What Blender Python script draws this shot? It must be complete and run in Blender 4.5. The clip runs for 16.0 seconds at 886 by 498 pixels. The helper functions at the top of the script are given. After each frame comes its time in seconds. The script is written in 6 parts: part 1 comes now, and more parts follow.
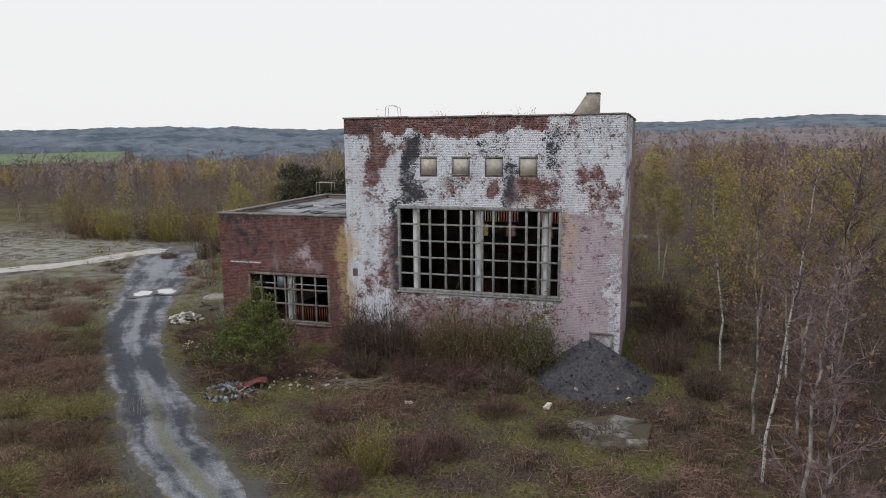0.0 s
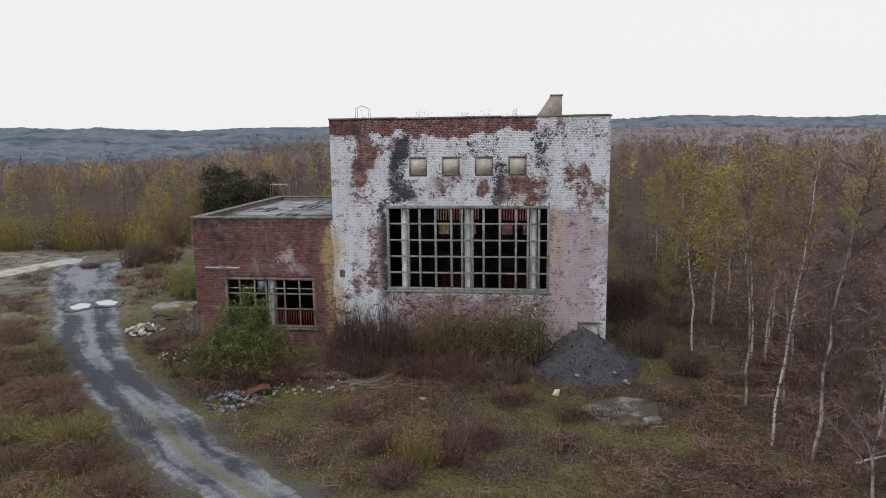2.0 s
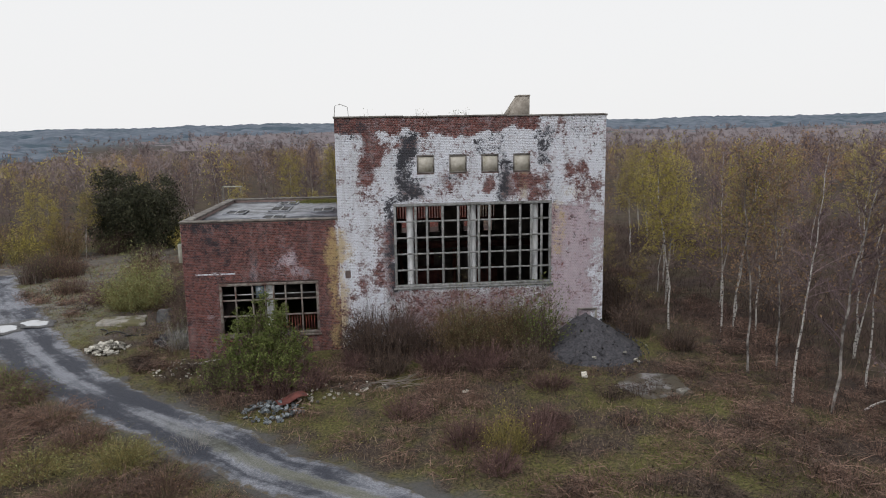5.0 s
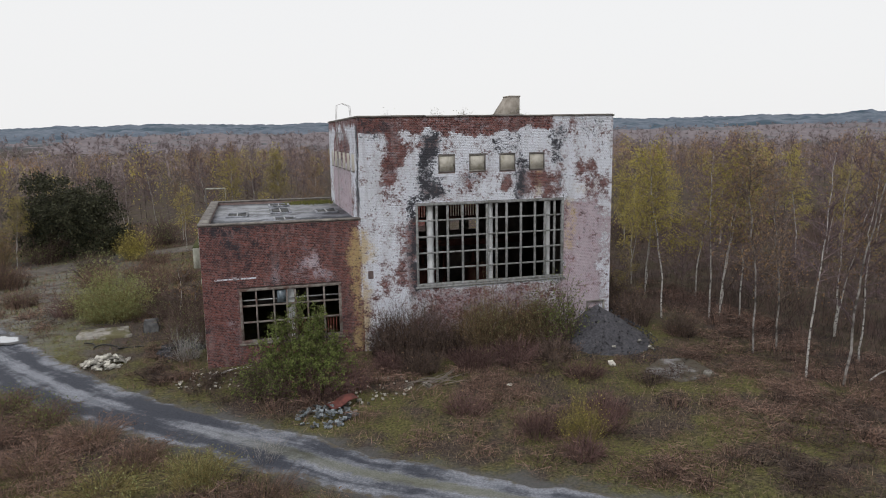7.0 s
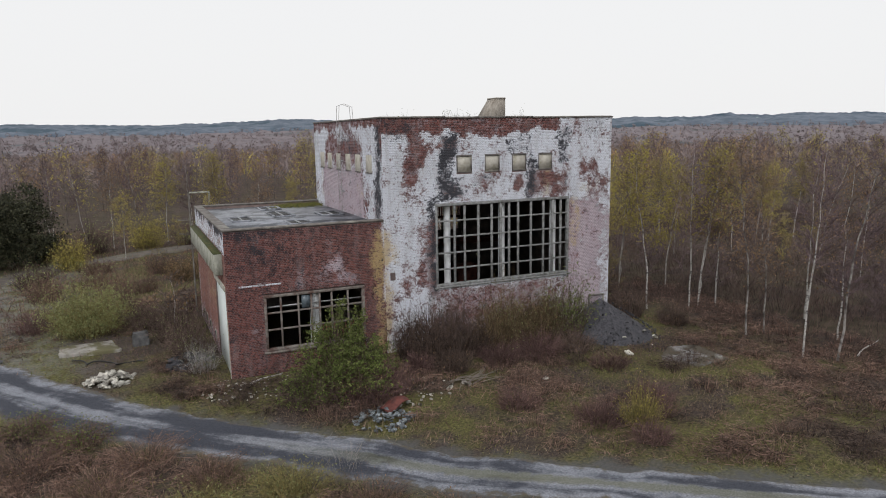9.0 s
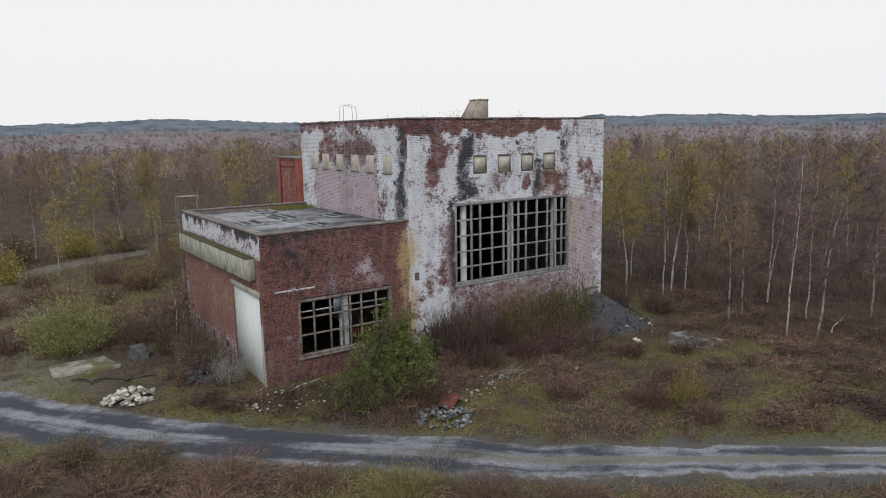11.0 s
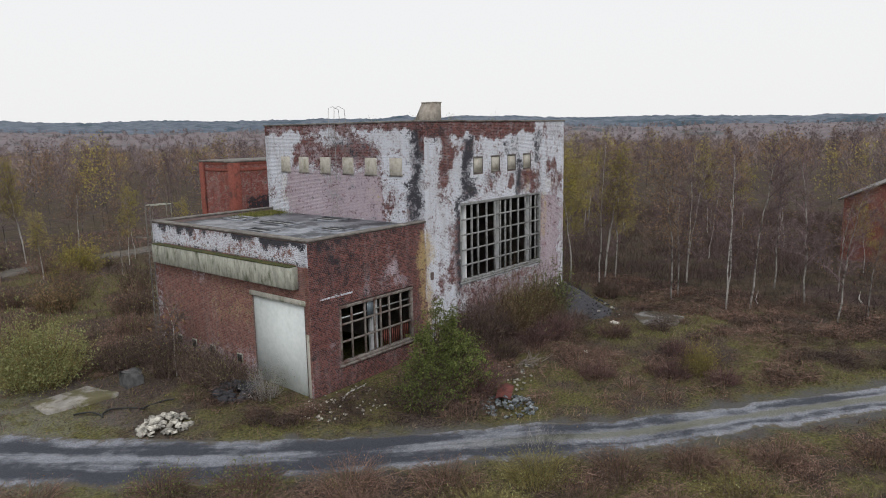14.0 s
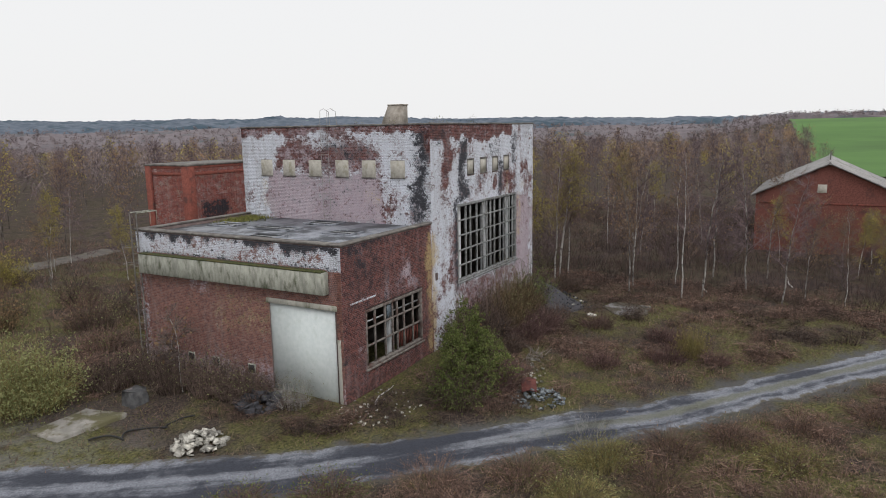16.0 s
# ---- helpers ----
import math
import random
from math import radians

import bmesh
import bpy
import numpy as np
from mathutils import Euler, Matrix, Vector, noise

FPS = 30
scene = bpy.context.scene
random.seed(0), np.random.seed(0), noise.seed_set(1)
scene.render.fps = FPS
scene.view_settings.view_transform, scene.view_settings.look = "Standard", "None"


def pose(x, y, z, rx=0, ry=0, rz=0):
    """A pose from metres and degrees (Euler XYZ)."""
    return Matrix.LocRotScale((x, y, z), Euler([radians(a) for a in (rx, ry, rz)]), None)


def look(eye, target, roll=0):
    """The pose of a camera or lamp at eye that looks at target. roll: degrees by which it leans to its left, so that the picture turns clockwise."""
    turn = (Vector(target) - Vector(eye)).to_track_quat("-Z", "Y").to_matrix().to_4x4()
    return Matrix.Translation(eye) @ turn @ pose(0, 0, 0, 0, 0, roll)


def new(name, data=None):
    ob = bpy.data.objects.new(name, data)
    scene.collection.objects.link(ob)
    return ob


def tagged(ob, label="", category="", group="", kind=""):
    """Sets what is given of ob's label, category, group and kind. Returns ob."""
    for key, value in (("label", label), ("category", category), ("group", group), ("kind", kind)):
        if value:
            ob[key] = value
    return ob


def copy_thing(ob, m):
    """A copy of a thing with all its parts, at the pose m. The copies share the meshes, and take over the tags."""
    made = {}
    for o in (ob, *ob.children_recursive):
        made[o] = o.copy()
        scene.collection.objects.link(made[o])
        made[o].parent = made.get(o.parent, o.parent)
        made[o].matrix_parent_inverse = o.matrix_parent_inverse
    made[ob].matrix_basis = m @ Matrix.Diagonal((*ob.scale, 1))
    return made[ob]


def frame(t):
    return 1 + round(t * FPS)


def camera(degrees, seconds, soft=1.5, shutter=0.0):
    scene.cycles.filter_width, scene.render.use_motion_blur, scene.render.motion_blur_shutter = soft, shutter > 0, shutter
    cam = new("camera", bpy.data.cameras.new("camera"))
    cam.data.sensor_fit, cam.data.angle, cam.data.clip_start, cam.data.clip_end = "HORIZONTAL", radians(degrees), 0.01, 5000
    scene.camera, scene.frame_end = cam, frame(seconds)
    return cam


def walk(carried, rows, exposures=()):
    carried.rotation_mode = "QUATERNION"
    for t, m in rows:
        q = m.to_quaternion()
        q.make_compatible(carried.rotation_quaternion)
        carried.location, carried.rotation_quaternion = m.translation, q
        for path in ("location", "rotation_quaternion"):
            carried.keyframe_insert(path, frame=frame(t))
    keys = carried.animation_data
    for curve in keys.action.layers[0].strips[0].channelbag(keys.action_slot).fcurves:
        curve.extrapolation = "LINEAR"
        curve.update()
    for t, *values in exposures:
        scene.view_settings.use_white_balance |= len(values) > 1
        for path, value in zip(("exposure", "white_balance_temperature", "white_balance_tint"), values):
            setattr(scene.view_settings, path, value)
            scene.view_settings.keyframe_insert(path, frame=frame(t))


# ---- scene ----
cam = camera(65.5, 16.0, soft=1.0)
METRES, EYE, TILT, LEAN, TURN = 47.6, 10.4, 0.0, 0.0, 17.1
ROWS = [
    (0.0, 0.0, 0.0, 0.0, -0.07, -9.23, 0.46),
    (0.5, -0.0266, -0.0032, 0.0, -2.59, -9.25, 0.52),
    (1.0, -0.0524, -0.005, 0.0006, -5.1, -9.27, 0.59),
    (1.5, -0.0785, -0.0053, 0.001, -7.61, -9.28, 0.66),
    (2.0, -0.1049, -0.0045, 0.0011, -9.93, -9.29, 0.7),
    (2.5, -0.1314, -0.0026, 0.0012, -12.22, -9.31, 0.71),
    (3.0, -0.1579, 0.0008, 0.0016, -14.46, -9.33, 0.77),
    (3.5, -0.1848, 0.0056, 0.0016, -16.75, -9.36, 0.81),
    (6.0, -0.3276, 0.0553, -0.0002, -28.12, -9.37, 0.87),
    (6.5, -0.3565, 0.0702, 0.0, -30.37, -9.38, 0.86),
    (7.0, -0.3853, 0.0862, 0.0005, -32.63, -9.4, 0.88),
    (7.5, -0.4133, 0.1031, 0.0005, -34.92, -9.38, 0.9),
    (8.0, -0.4407, 0.1213, 0.0012, -37.25, -9.39, 0.94),
    (8.5, -0.4669, 0.1398, 0.0018, -39.6, -9.42, 0.89),
    (9.0, -0.4923, 0.1597, 0.0022, -41.97, -9.44, 0.88),
    (9.5, -0.5183, 0.1818, 0.003, -44.32, -9.49, 0.84),
    (12.0, -0.6372, 0.3027, 0.0057, -57.03, -9.62, 1.06),
    (12.5, -0.6576, 0.3295, 0.0067, -59.74, -9.68, 1.07),
    (13.0, -0.6765, 0.3574, 0.0075, -62.45, -9.71, 1.01),
    (13.5, -0.6941, 0.3864, 0.0084, -65.14, -9.74, 0.99),
    (14.0, -0.7095, 0.4169, 0.0094, -67.81, -9.76, 1.03),
    (14.5, -0.7231, 0.4468, 0.011, -70.46, -9.8, 0.97),
    (15.0, -0.7362, 0.4759, 0.0115, -73.13, -9.8, 0.97),
    (15.5, -0.7471, 0.5051, 0.0125, -75.68, -9.84, 0.99),
    (16.0, -0.7568, 0.5356, 0.0132, -78.18, -9.86, 0.99),
]
walk(cam, [(t, pose(0, 0, EYE, TILT, LEAN, TURN) @ pose(METRES * x, METRES * y, METRES * z, 90 + pitch, roll, yaw)) for t, x, y, z, yaw, pitch, roll in ROWS])

# world, sun and exposure: a bright overcast sky
world = bpy.data.worlds.new("overcast_sky")
scene.world = world
world.use_nodes = True
wn = world.node_tree
wn.nodes.clear()
SUN_EL, SUN_AZ = 46.0, 218.0     # degrees, azimuth from +y clockwise
sky = wn.nodes.new("ShaderNodeTexSky")
sky.sky_type = "NISHITA"
sky.sun_disc = False
sky.sun_elevation, sky.sun_rotation = radians(SUN_EL), radians(SUN_AZ)
sky.air_density, sky.dust_density = 1.0, 4.0
dim = wn.nodes.new("ShaderNodeMix")
dim.data_type, dim.blend_type = "RGBA", "MULTIPLY"
dim.inputs["Factor"].default_value = 1.0
dim.inputs["B"].default_value = (0.08, 0.08, 0.08, 1)
cloud = wn.nodes.new("ShaderNodeMix")
cloud.data_type = "RGBA"
cloud.inputs["Factor"].default_value = 0.93
cloud.inputs["B"].default_value = (0.93, 0.93, 0.935, 1)
bg = wn.nodes.new("ShaderNodeBackground")
bg.inputs["Strength"].default_value = 1.0
wout = wn.nodes.new("ShaderNodeOutputWorld")
wn.links.new(sky.outputs["Color"], dim.inputs["A"])
wn.links.new(dim.outputs["Result"], cloud.inputs["A"])
wn.links.new(cloud.outputs["Result"], bg.inputs["Color"])
wn.links.new(bg.outputs["Background"], wout.inputs["Surface"])
sun = new("sun", bpy.data.lights.new("sun", "SUN"))
sun.data.energy, sun.data.angle, sun.data.color = 1.2, radians(22), (0.99, 0.985, 1.0)
az = radians(SUN_AZ)
sun.matrix_world = look((0, 0, 60), (-math.sin(az) * 60, -math.cos(az) * 60, 60 - 60 * math.tan(radians(SUN_EL))))
scene.view_settings.exposure = 0.0

rng = np.random.default_rng(7)


# ---------------------------------------------------------------- noise, geometry helpers
def vnoise(x, y, scale=1.0, seed=0):
    """Smooth value noise in 0..1 for arrays."""
    x, y = np.asarray(x, float) / scale + 531.7, np.asarray(y, float) / scale + 233.3
    xi, yi = np.floor(x).astype(np.int64), np.floor(y).astype(np.int64)
    fx, fy = x - xi, y - yi
    fx, fy = fx * fx * (3 - 2 * fx), fy * fy * (3 - 2 * fy)

    def h(a, b):
        n = (a * 374761393 + b * 668265263 + seed * 1442695041) & 0x7FFFFFFF
        n = ((n ^ (n >> 13)) * 1274126177) & 0x7FFFFFFF
        return ((n ^ (n >> 16)) & 0xFFFF) / 65535.0
    a = h(xi, yi) * (1 - fx) + h(xi + 1, yi) * fx
    b = h(xi, yi + 1) * (1 - fx) + h(xi + 1, yi + 1) * fx
    return a * (1 - fy) + b * fy


def fnoise(x, y, scale=1.0, seed=0, octaves=3):
    total, amp, norm = 0, 1.0, 0
    for k in range(octaves):
        total = total + amp * vnoise(x, y, scale / 2 ** k, seed + 17 * k)
        norm += amp
        amp *= 0.55
    return total / norm


def step(a, b, x):
    t = np.clip((x - a) / (b - a), 0, 1)
    return t * t * (3 - 2 * t)


class Geo:
    """Collects vertices and faces of one mesh."""

    def __init__(self):
        self.v, self.f, self.n, self.attr = [], [], 0, []

    def add(self, verts, faces, attr=None):
        verts = np.asarray(verts, float).reshape(-1, 3)
        faces = np.asarray(faces, np.int64)
        self.v.append(verts)
        self.f.append(faces + self.n)
        if attr is not None:
            self.attr.append(np.broadcast_to(np.asarray(attr, float), (len(verts), 4)))
        self.n += len(verts)
        return self

    def box(self, a, b, bevel=0.0):
        (x0, y0, z0), (x1, y1, z1) = a, b
        if bevel <= 0:
            v = [(x, y, z) for z in (z0, z1) for y in (y0, y1) for x in (x0, x1)]
            return self.add(v, [(0, 2, 3, 1), (4, 5, 7, 6), (0, 1, 5, 4), (2, 6, 7, 3), (0, 4, 6, 2), (1, 3, 7, 5)])
        bm = bmesh.new()
        bmesh.ops.create_cube(bm, size=1.0, matrix=Matrix.LocRotScale(((x0 + x1) / 2, (y0 + y1) / 2, (z0 + z1) / 2), None, (x1 - x0, y1 - y0, z1 - z0)))
        bmesh.ops.bevel(bm, geom=bm.edges[:], offset=bevel, segments=1, affect="EDGES")
        bmesh.ops.triangulate(bm, faces=bm.faces[:])
        bm.verts.index_update()
        self.add([v.co[:] for v in bm.verts], [[v.index for v in f.verts] for f in bm.faces])
        bm.free()
        return self

    def tube(self, pts, radii, sides=6, cap=True):
        pts = np.asarray(pts, float)
        radii = np.broadcast_to(np.asarray(radii, float), (len(pts),))
        d = np.gradient(pts, axis=0)
        d /= np.linalg.norm(d, axis=1)[:, None] + 1e-9
        ref = np.array([1.0, 0, 0]) if abs(d[0][2]) > 0.7 else np.array([0, 0, 1.0])
        u = np.cross(d, ref)
        u /= np.linalg.norm(u, axis=1)[:, None] + 1e-9
        w = np.cross(d, u)
        ang = np.arange(sides) * 2 * np.pi / sides
        ring = pts[:, None, :] + radii[:, None, None] * (np.cos(ang)[None, :, None] * u[:, None, :] + np.sin(ang)[None, :, None] * w[:, None, :])
        m = len(pts)
        i, j = np.meshgrid(np.arange(m - 1), np.arange(sides), indexing="ij")
        k = (j + 1) % sides
        q = np.stack([i * sides + j, i * sides + k, (i + 1) * sides + k, (i + 1) * sides + j], -1).reshape(-1, 4)
        self.add(ring.reshape(-1, 3), q)
        if cap and sides > 3:
            v = np.vstack([ring[0], pts[:1], ring[-1], pts[-1:]])
            s = np.arange(sides)
            c1 = np.stack([s, np.full(sides, sides), (s + 1) % sides, s], -1)[:, :3]
            c2 = np.stack([s + sides + 1, (s + 1) % sides + sides + 1, np.full(sides, 2 * sides + 1)], -1)
            self.add(v, np.vstack([c1, c2]))
        return self

    def twigs(self, base, tip, width, r=None):
        """Thin tapering blades from base to tip."""
        r = r or rng
        base, tip = np.asarray(base, float), np.asarray(tip, float)
        d = tip - base
        s = np.cross(d, r.normal(size=d.shape))
        s /= np.linalg.norm(s, axis=1)[:, None] + 1e-9
        s *= np.broadcast_to(np.asarray(width, float), (len(base),))[:, None] / 2
        v = np.stack([base - s, base + s, tip], 1).reshape(-1, 3)
        return self.add(v, np.arange(len(v)).reshape(-1, 3))

    def flecks(self, centre, size, r=None, flat=0.0):
        """Small leaf-shaped quads."""
        r = r or rng
        c = np.asarray(centre, float)
        n = len(c)
        a = r.normal(size=(n, 3))
        a[:, 2] *= 1 - flat
        a /= np.linalg.norm(a, axis=1)[:, None] + 1e-9
        b = np.cross(a, r.normal(size=(n, 3)))
        b /= np.linalg.norm(b, axis=1)[:, None] + 1e-9
        s = (np.asarray(size) * r.uniform(0.6, 1.3, n))[:, None]
        v = np.stack([c - a * s, c + b * s * 0.55, c + a * s, c - b * s * 0.55], 1).reshape(-1, 3)
        return self.add(v, np.arange(len(v)).reshape(-1, 4))

    def mesh(self, name, material, smooth=False):
        me = bpy.data.meshes.new(name)
        v = np.vstack(self.v)
        faces = [f for f in self.f if len(f)]
        sizes = np.concatenate([np.full(len(f), f.shape[1]) for f in faces])
        loops = np.concatenate([f.ravel() for f in faces])
        me.vertices.add(len(v))
        me.vertices.foreach_set("co", v.ravel())
        me.loops.add(len(loops))
        me.loops.foreach_set("vertex_index", loops.astype(np.int32))
        me.polygons.add(len(sizes))
        me.polygons.foreach_set("loop_start", (np.cumsum(sizes) - sizes).astype(np.int32))
        me.polygons.foreach_set("loop_total", sizes.astype(np.int32))
        if smooth:
            me.polygons.foreach_set("use_smooth", np.ones(len(sizes), bool))
        if self.attr:
            at = me.attributes.new("coat", "FLOAT_COLOR", "POINT")
            at.data.foreach_set("color", np.vstack(self.attr).astype(np.float32).ravel())
        me.update(calc_edges=True)
        me.validate()
        me.materials.append(material)
        return me


def part(name, geo, material, parent=None, label="", smooth=False):
    """One mesh object, under a thing or a part."""
    ob = new(name, geo.mesh(name, material, smooth))
    if parent is not None:
        ob.parent = parent
        ob.matrix_parent_inverse = Matrix.Identity(4)
    return tagged(ob, label)


def thing(name, label, category, group="", kind="", at=(0, 0, 0), rz=0, scale=1.0):
    ob = tagged(new(name), label, category, group, kind)
    ob.matrix_basis = pose(*at, 0, 0, rz) @ Matrix.Scale(scale, 4)
    return ob


# ---------------------------------------------------------------- materials
def nodes_of(name):
    m = bpy.data.materials.new(name)
    m.use_nodes = True
    t = m.node_tree
    return m, t, t.nodes["Principled BSDF"]


def nd(t, kind, ins=None, **props):
    n = t.nodes.new(kind)
    for k, v in props.items():
        setattr(n, k, v)
    for k, v in (ins or {}).items():
        if isinstance(v, bpy.types.NodeSocket):
            t.links.new(v, n.inputs[k])
        else:
            n.inputs[k].default_value = v
    return n


def c4(c):
    return (c[0], c[1], c[2], 1.0)


def noise_fac(t, scale, detail=4.0, rough=0.6, stretch=(1, 1, 1), coords="Object", shift=0.0):
    tc = nd(t, "ShaderNodeTexCoord")
    mp = nd(t, "ShaderNodeMapping", {"Vector": tc.outputs[coords], "Scale": stretch, "Location": (shift, shift * 0.7, shift * 1.3)})
    return nd(t, "ShaderNodeTexNoise", {"Vector": mp.outputs["Vector"], "Scale": scale, "Detail": detail, "Roughness": rough}).outputs["Fac"]


def ramp(t, fac, lo, hi):
    return nd(t, "ShaderNodeMapRange", {"Value": fac, "From Min": lo, "From Max": hi}, interpolation_type="SMOOTHSTEP").outputs["Result"]


def mix(t, fac, a, b, blend="MIX"):
    n = t.nodes.new("ShaderNodeMix")
    n.data_type, n.blend_type = "RGBA", blend
    for k, v in (("Factor", fac), ("A", a), ("B", b)):
        if isinstance(v, bpy.types.NodeSocket):
            t.links.new(v, n.inputs[k])
        elif k == "Factor":
            n.inputs[k].default_value = v
        else:
            n.inputs[k].default_value = c4(v)
    return n.outputs["Result"]


def math_node(t, op, a, b=0.0):
    n = nd(t, "ShaderNodeMath", operation=op)
    for i, v in enumerate((a, b)):
        if isinstance(v, bpy.types.NodeSocket):
            t.links.new(v, n.inputs[i])
        else:
            n.inputs[i].default_value = v
    return n.outputs[0]


def bump(t, bsdf, height, strength=0.4, distance=0.02):
    b = nd(t, "ShaderNodeBump", {"Height": height, "Strength": strength, "Distance": distance})
    t.links.new(b.outputs["Normal"], bsdf.inputs["Normal"])


def surface(name, c1, c2, scale=3.0, rough=0.85, c3=None, scale3=0.4, cut3=(0.5, 0.7), bumpy=0.4, bump_scale=25.0, stretch=(1, 1, 1), metal=0.0, island=0.0, coords="Object"):
    """A weathered surface: two colours in grain, a third in larger stains."""
    m, t, b = nodes_of(name)
    col = mix(t, ramp(t, noise_fac(t, scale, stretch=stretch, coords=coords), 0.3, 0.7), c1, c2)
    if c3 is not None:
        col = mix(t, ramp(t, noise_fac(t, scale3, 5.0, 0.65, stretch, coords, 3.7), *cut3), col, c3)
    if island:
        g = nd(t, "ShaderNodeNewGeometry")
        o = nd(t, "ShaderNodeObjectInfo")
        v = math_node(t, "MULTIPLY_ADD", math_node(t, "FRACT", math_node(t, "ADD", g.outputs["Random Per Island"], o.outputs["Random"])), island)
        v.node.inputs[2].default_value = 1 - island / 2
        hsv = nd(t, "ShaderNodeHueSaturation", {"Color": col, "Value": v})
        col = hsv.outputs["Color"]
    t.links.new(col, b.inputs["Base Color"])
    b.inputs["Roughness"].default_value = rough
    b.inputs["Metallic"].default_value = metal
    b.inputs["Specular IOR Level"].default_value = 0.3
    if bumpy:
        bump(t, b, noise_fac(t, bump_scale, 6.0, 0.7, coords=coords), bumpy)
    return m


def foliage(name, c1, c2, spread=0.6, rough=0.75, through_light=0.0):
    """Leaves or twigs that differ piece by piece and tree by tree."""
    m, t, b = nodes_of(name)
    g = nd(t, "ShaderNodeNewGeometry")
    o = nd(t, "ShaderNodeObjectInfo")
    col = mix(t, g.outputs["Random Per Island"], c1, c2)
    val = math_node(t, "MULTIPLY_ADD", o.outputs["Random"], spread)
    val.node.inputs[2].default_value = 1 - spread / 2
    drift = nd(t, "ShaderNodeMapRange", {"Value": noise_fac(t, 0.045, 4.0, 0.7), "From Min": 0.3, "From Max": 0.7, "To Min": 0.62, "To Max": 1.38}).outputs["Result"]
    col = nd(t, "ShaderNodeHueSaturation", {"Color": col, "Value": math_node(t, "MULTIPLY", val, drift)}).outputs["Color"]
    t.links.new(col, b.inputs["Base Color"])
    b.inputs["Roughness"].default_value = rough
    b.inputs["Specular IOR Level"].default_value = 0.2
    if through_light:
        tl = nd(t, "ShaderNodeBsdfTranslucent", {"Color": col})
        mx = nd(t, "ShaderNodeMixShader", {0: through_light, 1: b.outputs["BSDF"], 2: tl.outputs["BSDF"]})
        t.links.new(mx.outputs[0], t.nodes["Material Output"].inputs["Surface"])
    return m


def coated(name, c1, c2, speck):
    """Old brickwork under peeling whitewash, soot, ochre lime and pale wash; the coats come with the bricks."""
    m, t, b = nodes_of(name)
    g = nd(t, "ShaderNodeNewGeometry")
    o = nd(t, "ShaderNodeObjectInfo")
    rnd = math_node(t, "FRACT", math_node(t, "ADD", g.outputs["Random Per Island"], o.outputs["Random"]))
    at = nd(t, "ShaderNodeAttribute", attribute_name="coat")
    sep = nd(t, "ShaderNodeSeparateColor", {"Color": at.outputs["Color"]})
    fine = noise_fac(t, 4.5, 6.0, 0.78)
    spot = noise_fac(t, 17.0, 4.0, 0.8, shift=4.0)
    grain = noise_fac(t, 60.0, 3.0, 0.7)
    drip = noise_fac(t, 2.4, 5.0, 0.7, (1, 1, 0.16), shift=8.0)
    col = mix(t, rnd, c1, c2)
    col = mix(t, math_node(t, "MULTIPLY", ramp(t, fine, 0.45, 0.7), 0.6), col, (0.055, 0.042, 0.045))
    col = mix(t, math_node(t, "MULTIPLY", ramp(t, drip, 0.5, 0.72), 0.35), col, (0.30, 0.25, 0.25))
    peel = noise_fac(t, 1.7, 7.0, 0.72, (1, 1, 1.5), shift=6.0)
    jig = math_node(t, "ADD", math_node(t, "MULTIPLY", math_node(t, "SUBTRACT", rnd, 0.5), speck),
                    math_node(t, "ADD", math_node(t, "MULTIPLY", math_node(t, "SUBTRACT", fine, 0.5), 2.4), math_node(t, "MULTIPLY", math_node(t, "SUBTRACT", spot, 0.5), 2.3)))
    jig = math_node(t, "ADD", jig, math_node(t, "MULTIPLY", math_node(t, "SUBTRACT", peel, 0.5), 2.6))

    def cover(value, lo=0.38, hi=0.62):
        return ramp(t, math_node(t, "ADD", value, jig), lo, hi)
    wash = math_node(t, "MULTIPLY", cover(at.outputs["Alpha"], 0.15, 0.95), 0.72)
    col = mix(t, wash, col, mix(t, drip, (0.44, 0.365, 0.42), (0.70, 0.645, 0.71)))
    white = mix(t, ramp(t, grain, 0.3, 0.75), (0.55, 0.575, 0.64), (0.76, 0.78, 0.845))
    white = mix(t, math_node(t, "MULTIPLY", ramp(t, drip, 0.46, 0.72), 0.5), white, (0.36, 0.36, 0.38))
    white = mix(t, math_node(t, "MULTIPLY", ramp(t, spot, 0.5, 0.75), 0.5), white, (0.30, 0.29, 0.30))
    bloom = mix(t, spot, (0.20, 0.165, 0.175), (0.42, 0.375, 0.395))
    col = mix(t, math_node(t, "MULTIPLY", cover(sep.outputs["Red"], 0.02, 0.36), 0.72), col, bloom)
    col = mix(t, cover(sep.outputs["Red"], 0.34, 0.62), col, white)
    col = mix(t, math_node(t, "MULTIPLY", cover(sep.outputs["Blue"], 0.3, 0.95), 0.78), col, mix(t, grain, (0.36, 0.24, 0.085), (0.56, 0.45, 0.26)))
    col = mix(t, math_node(t, "MULTIPLY", cover(sep.outputs["Green"], 0.30, 0.66), 0.96), col, mix(t, grain, (0.012, 0.012, 0.018), (0.05, 0.05, 0.06)))
    t.links.new(col, b.inputs["Base Color"])
    b.inputs["Roughness"].default_value = 0.9
    b.inputs["Specular IOR Level"].default_value = 0.25
    bump(t, b, grain, 0.35, 0.01)
    return m


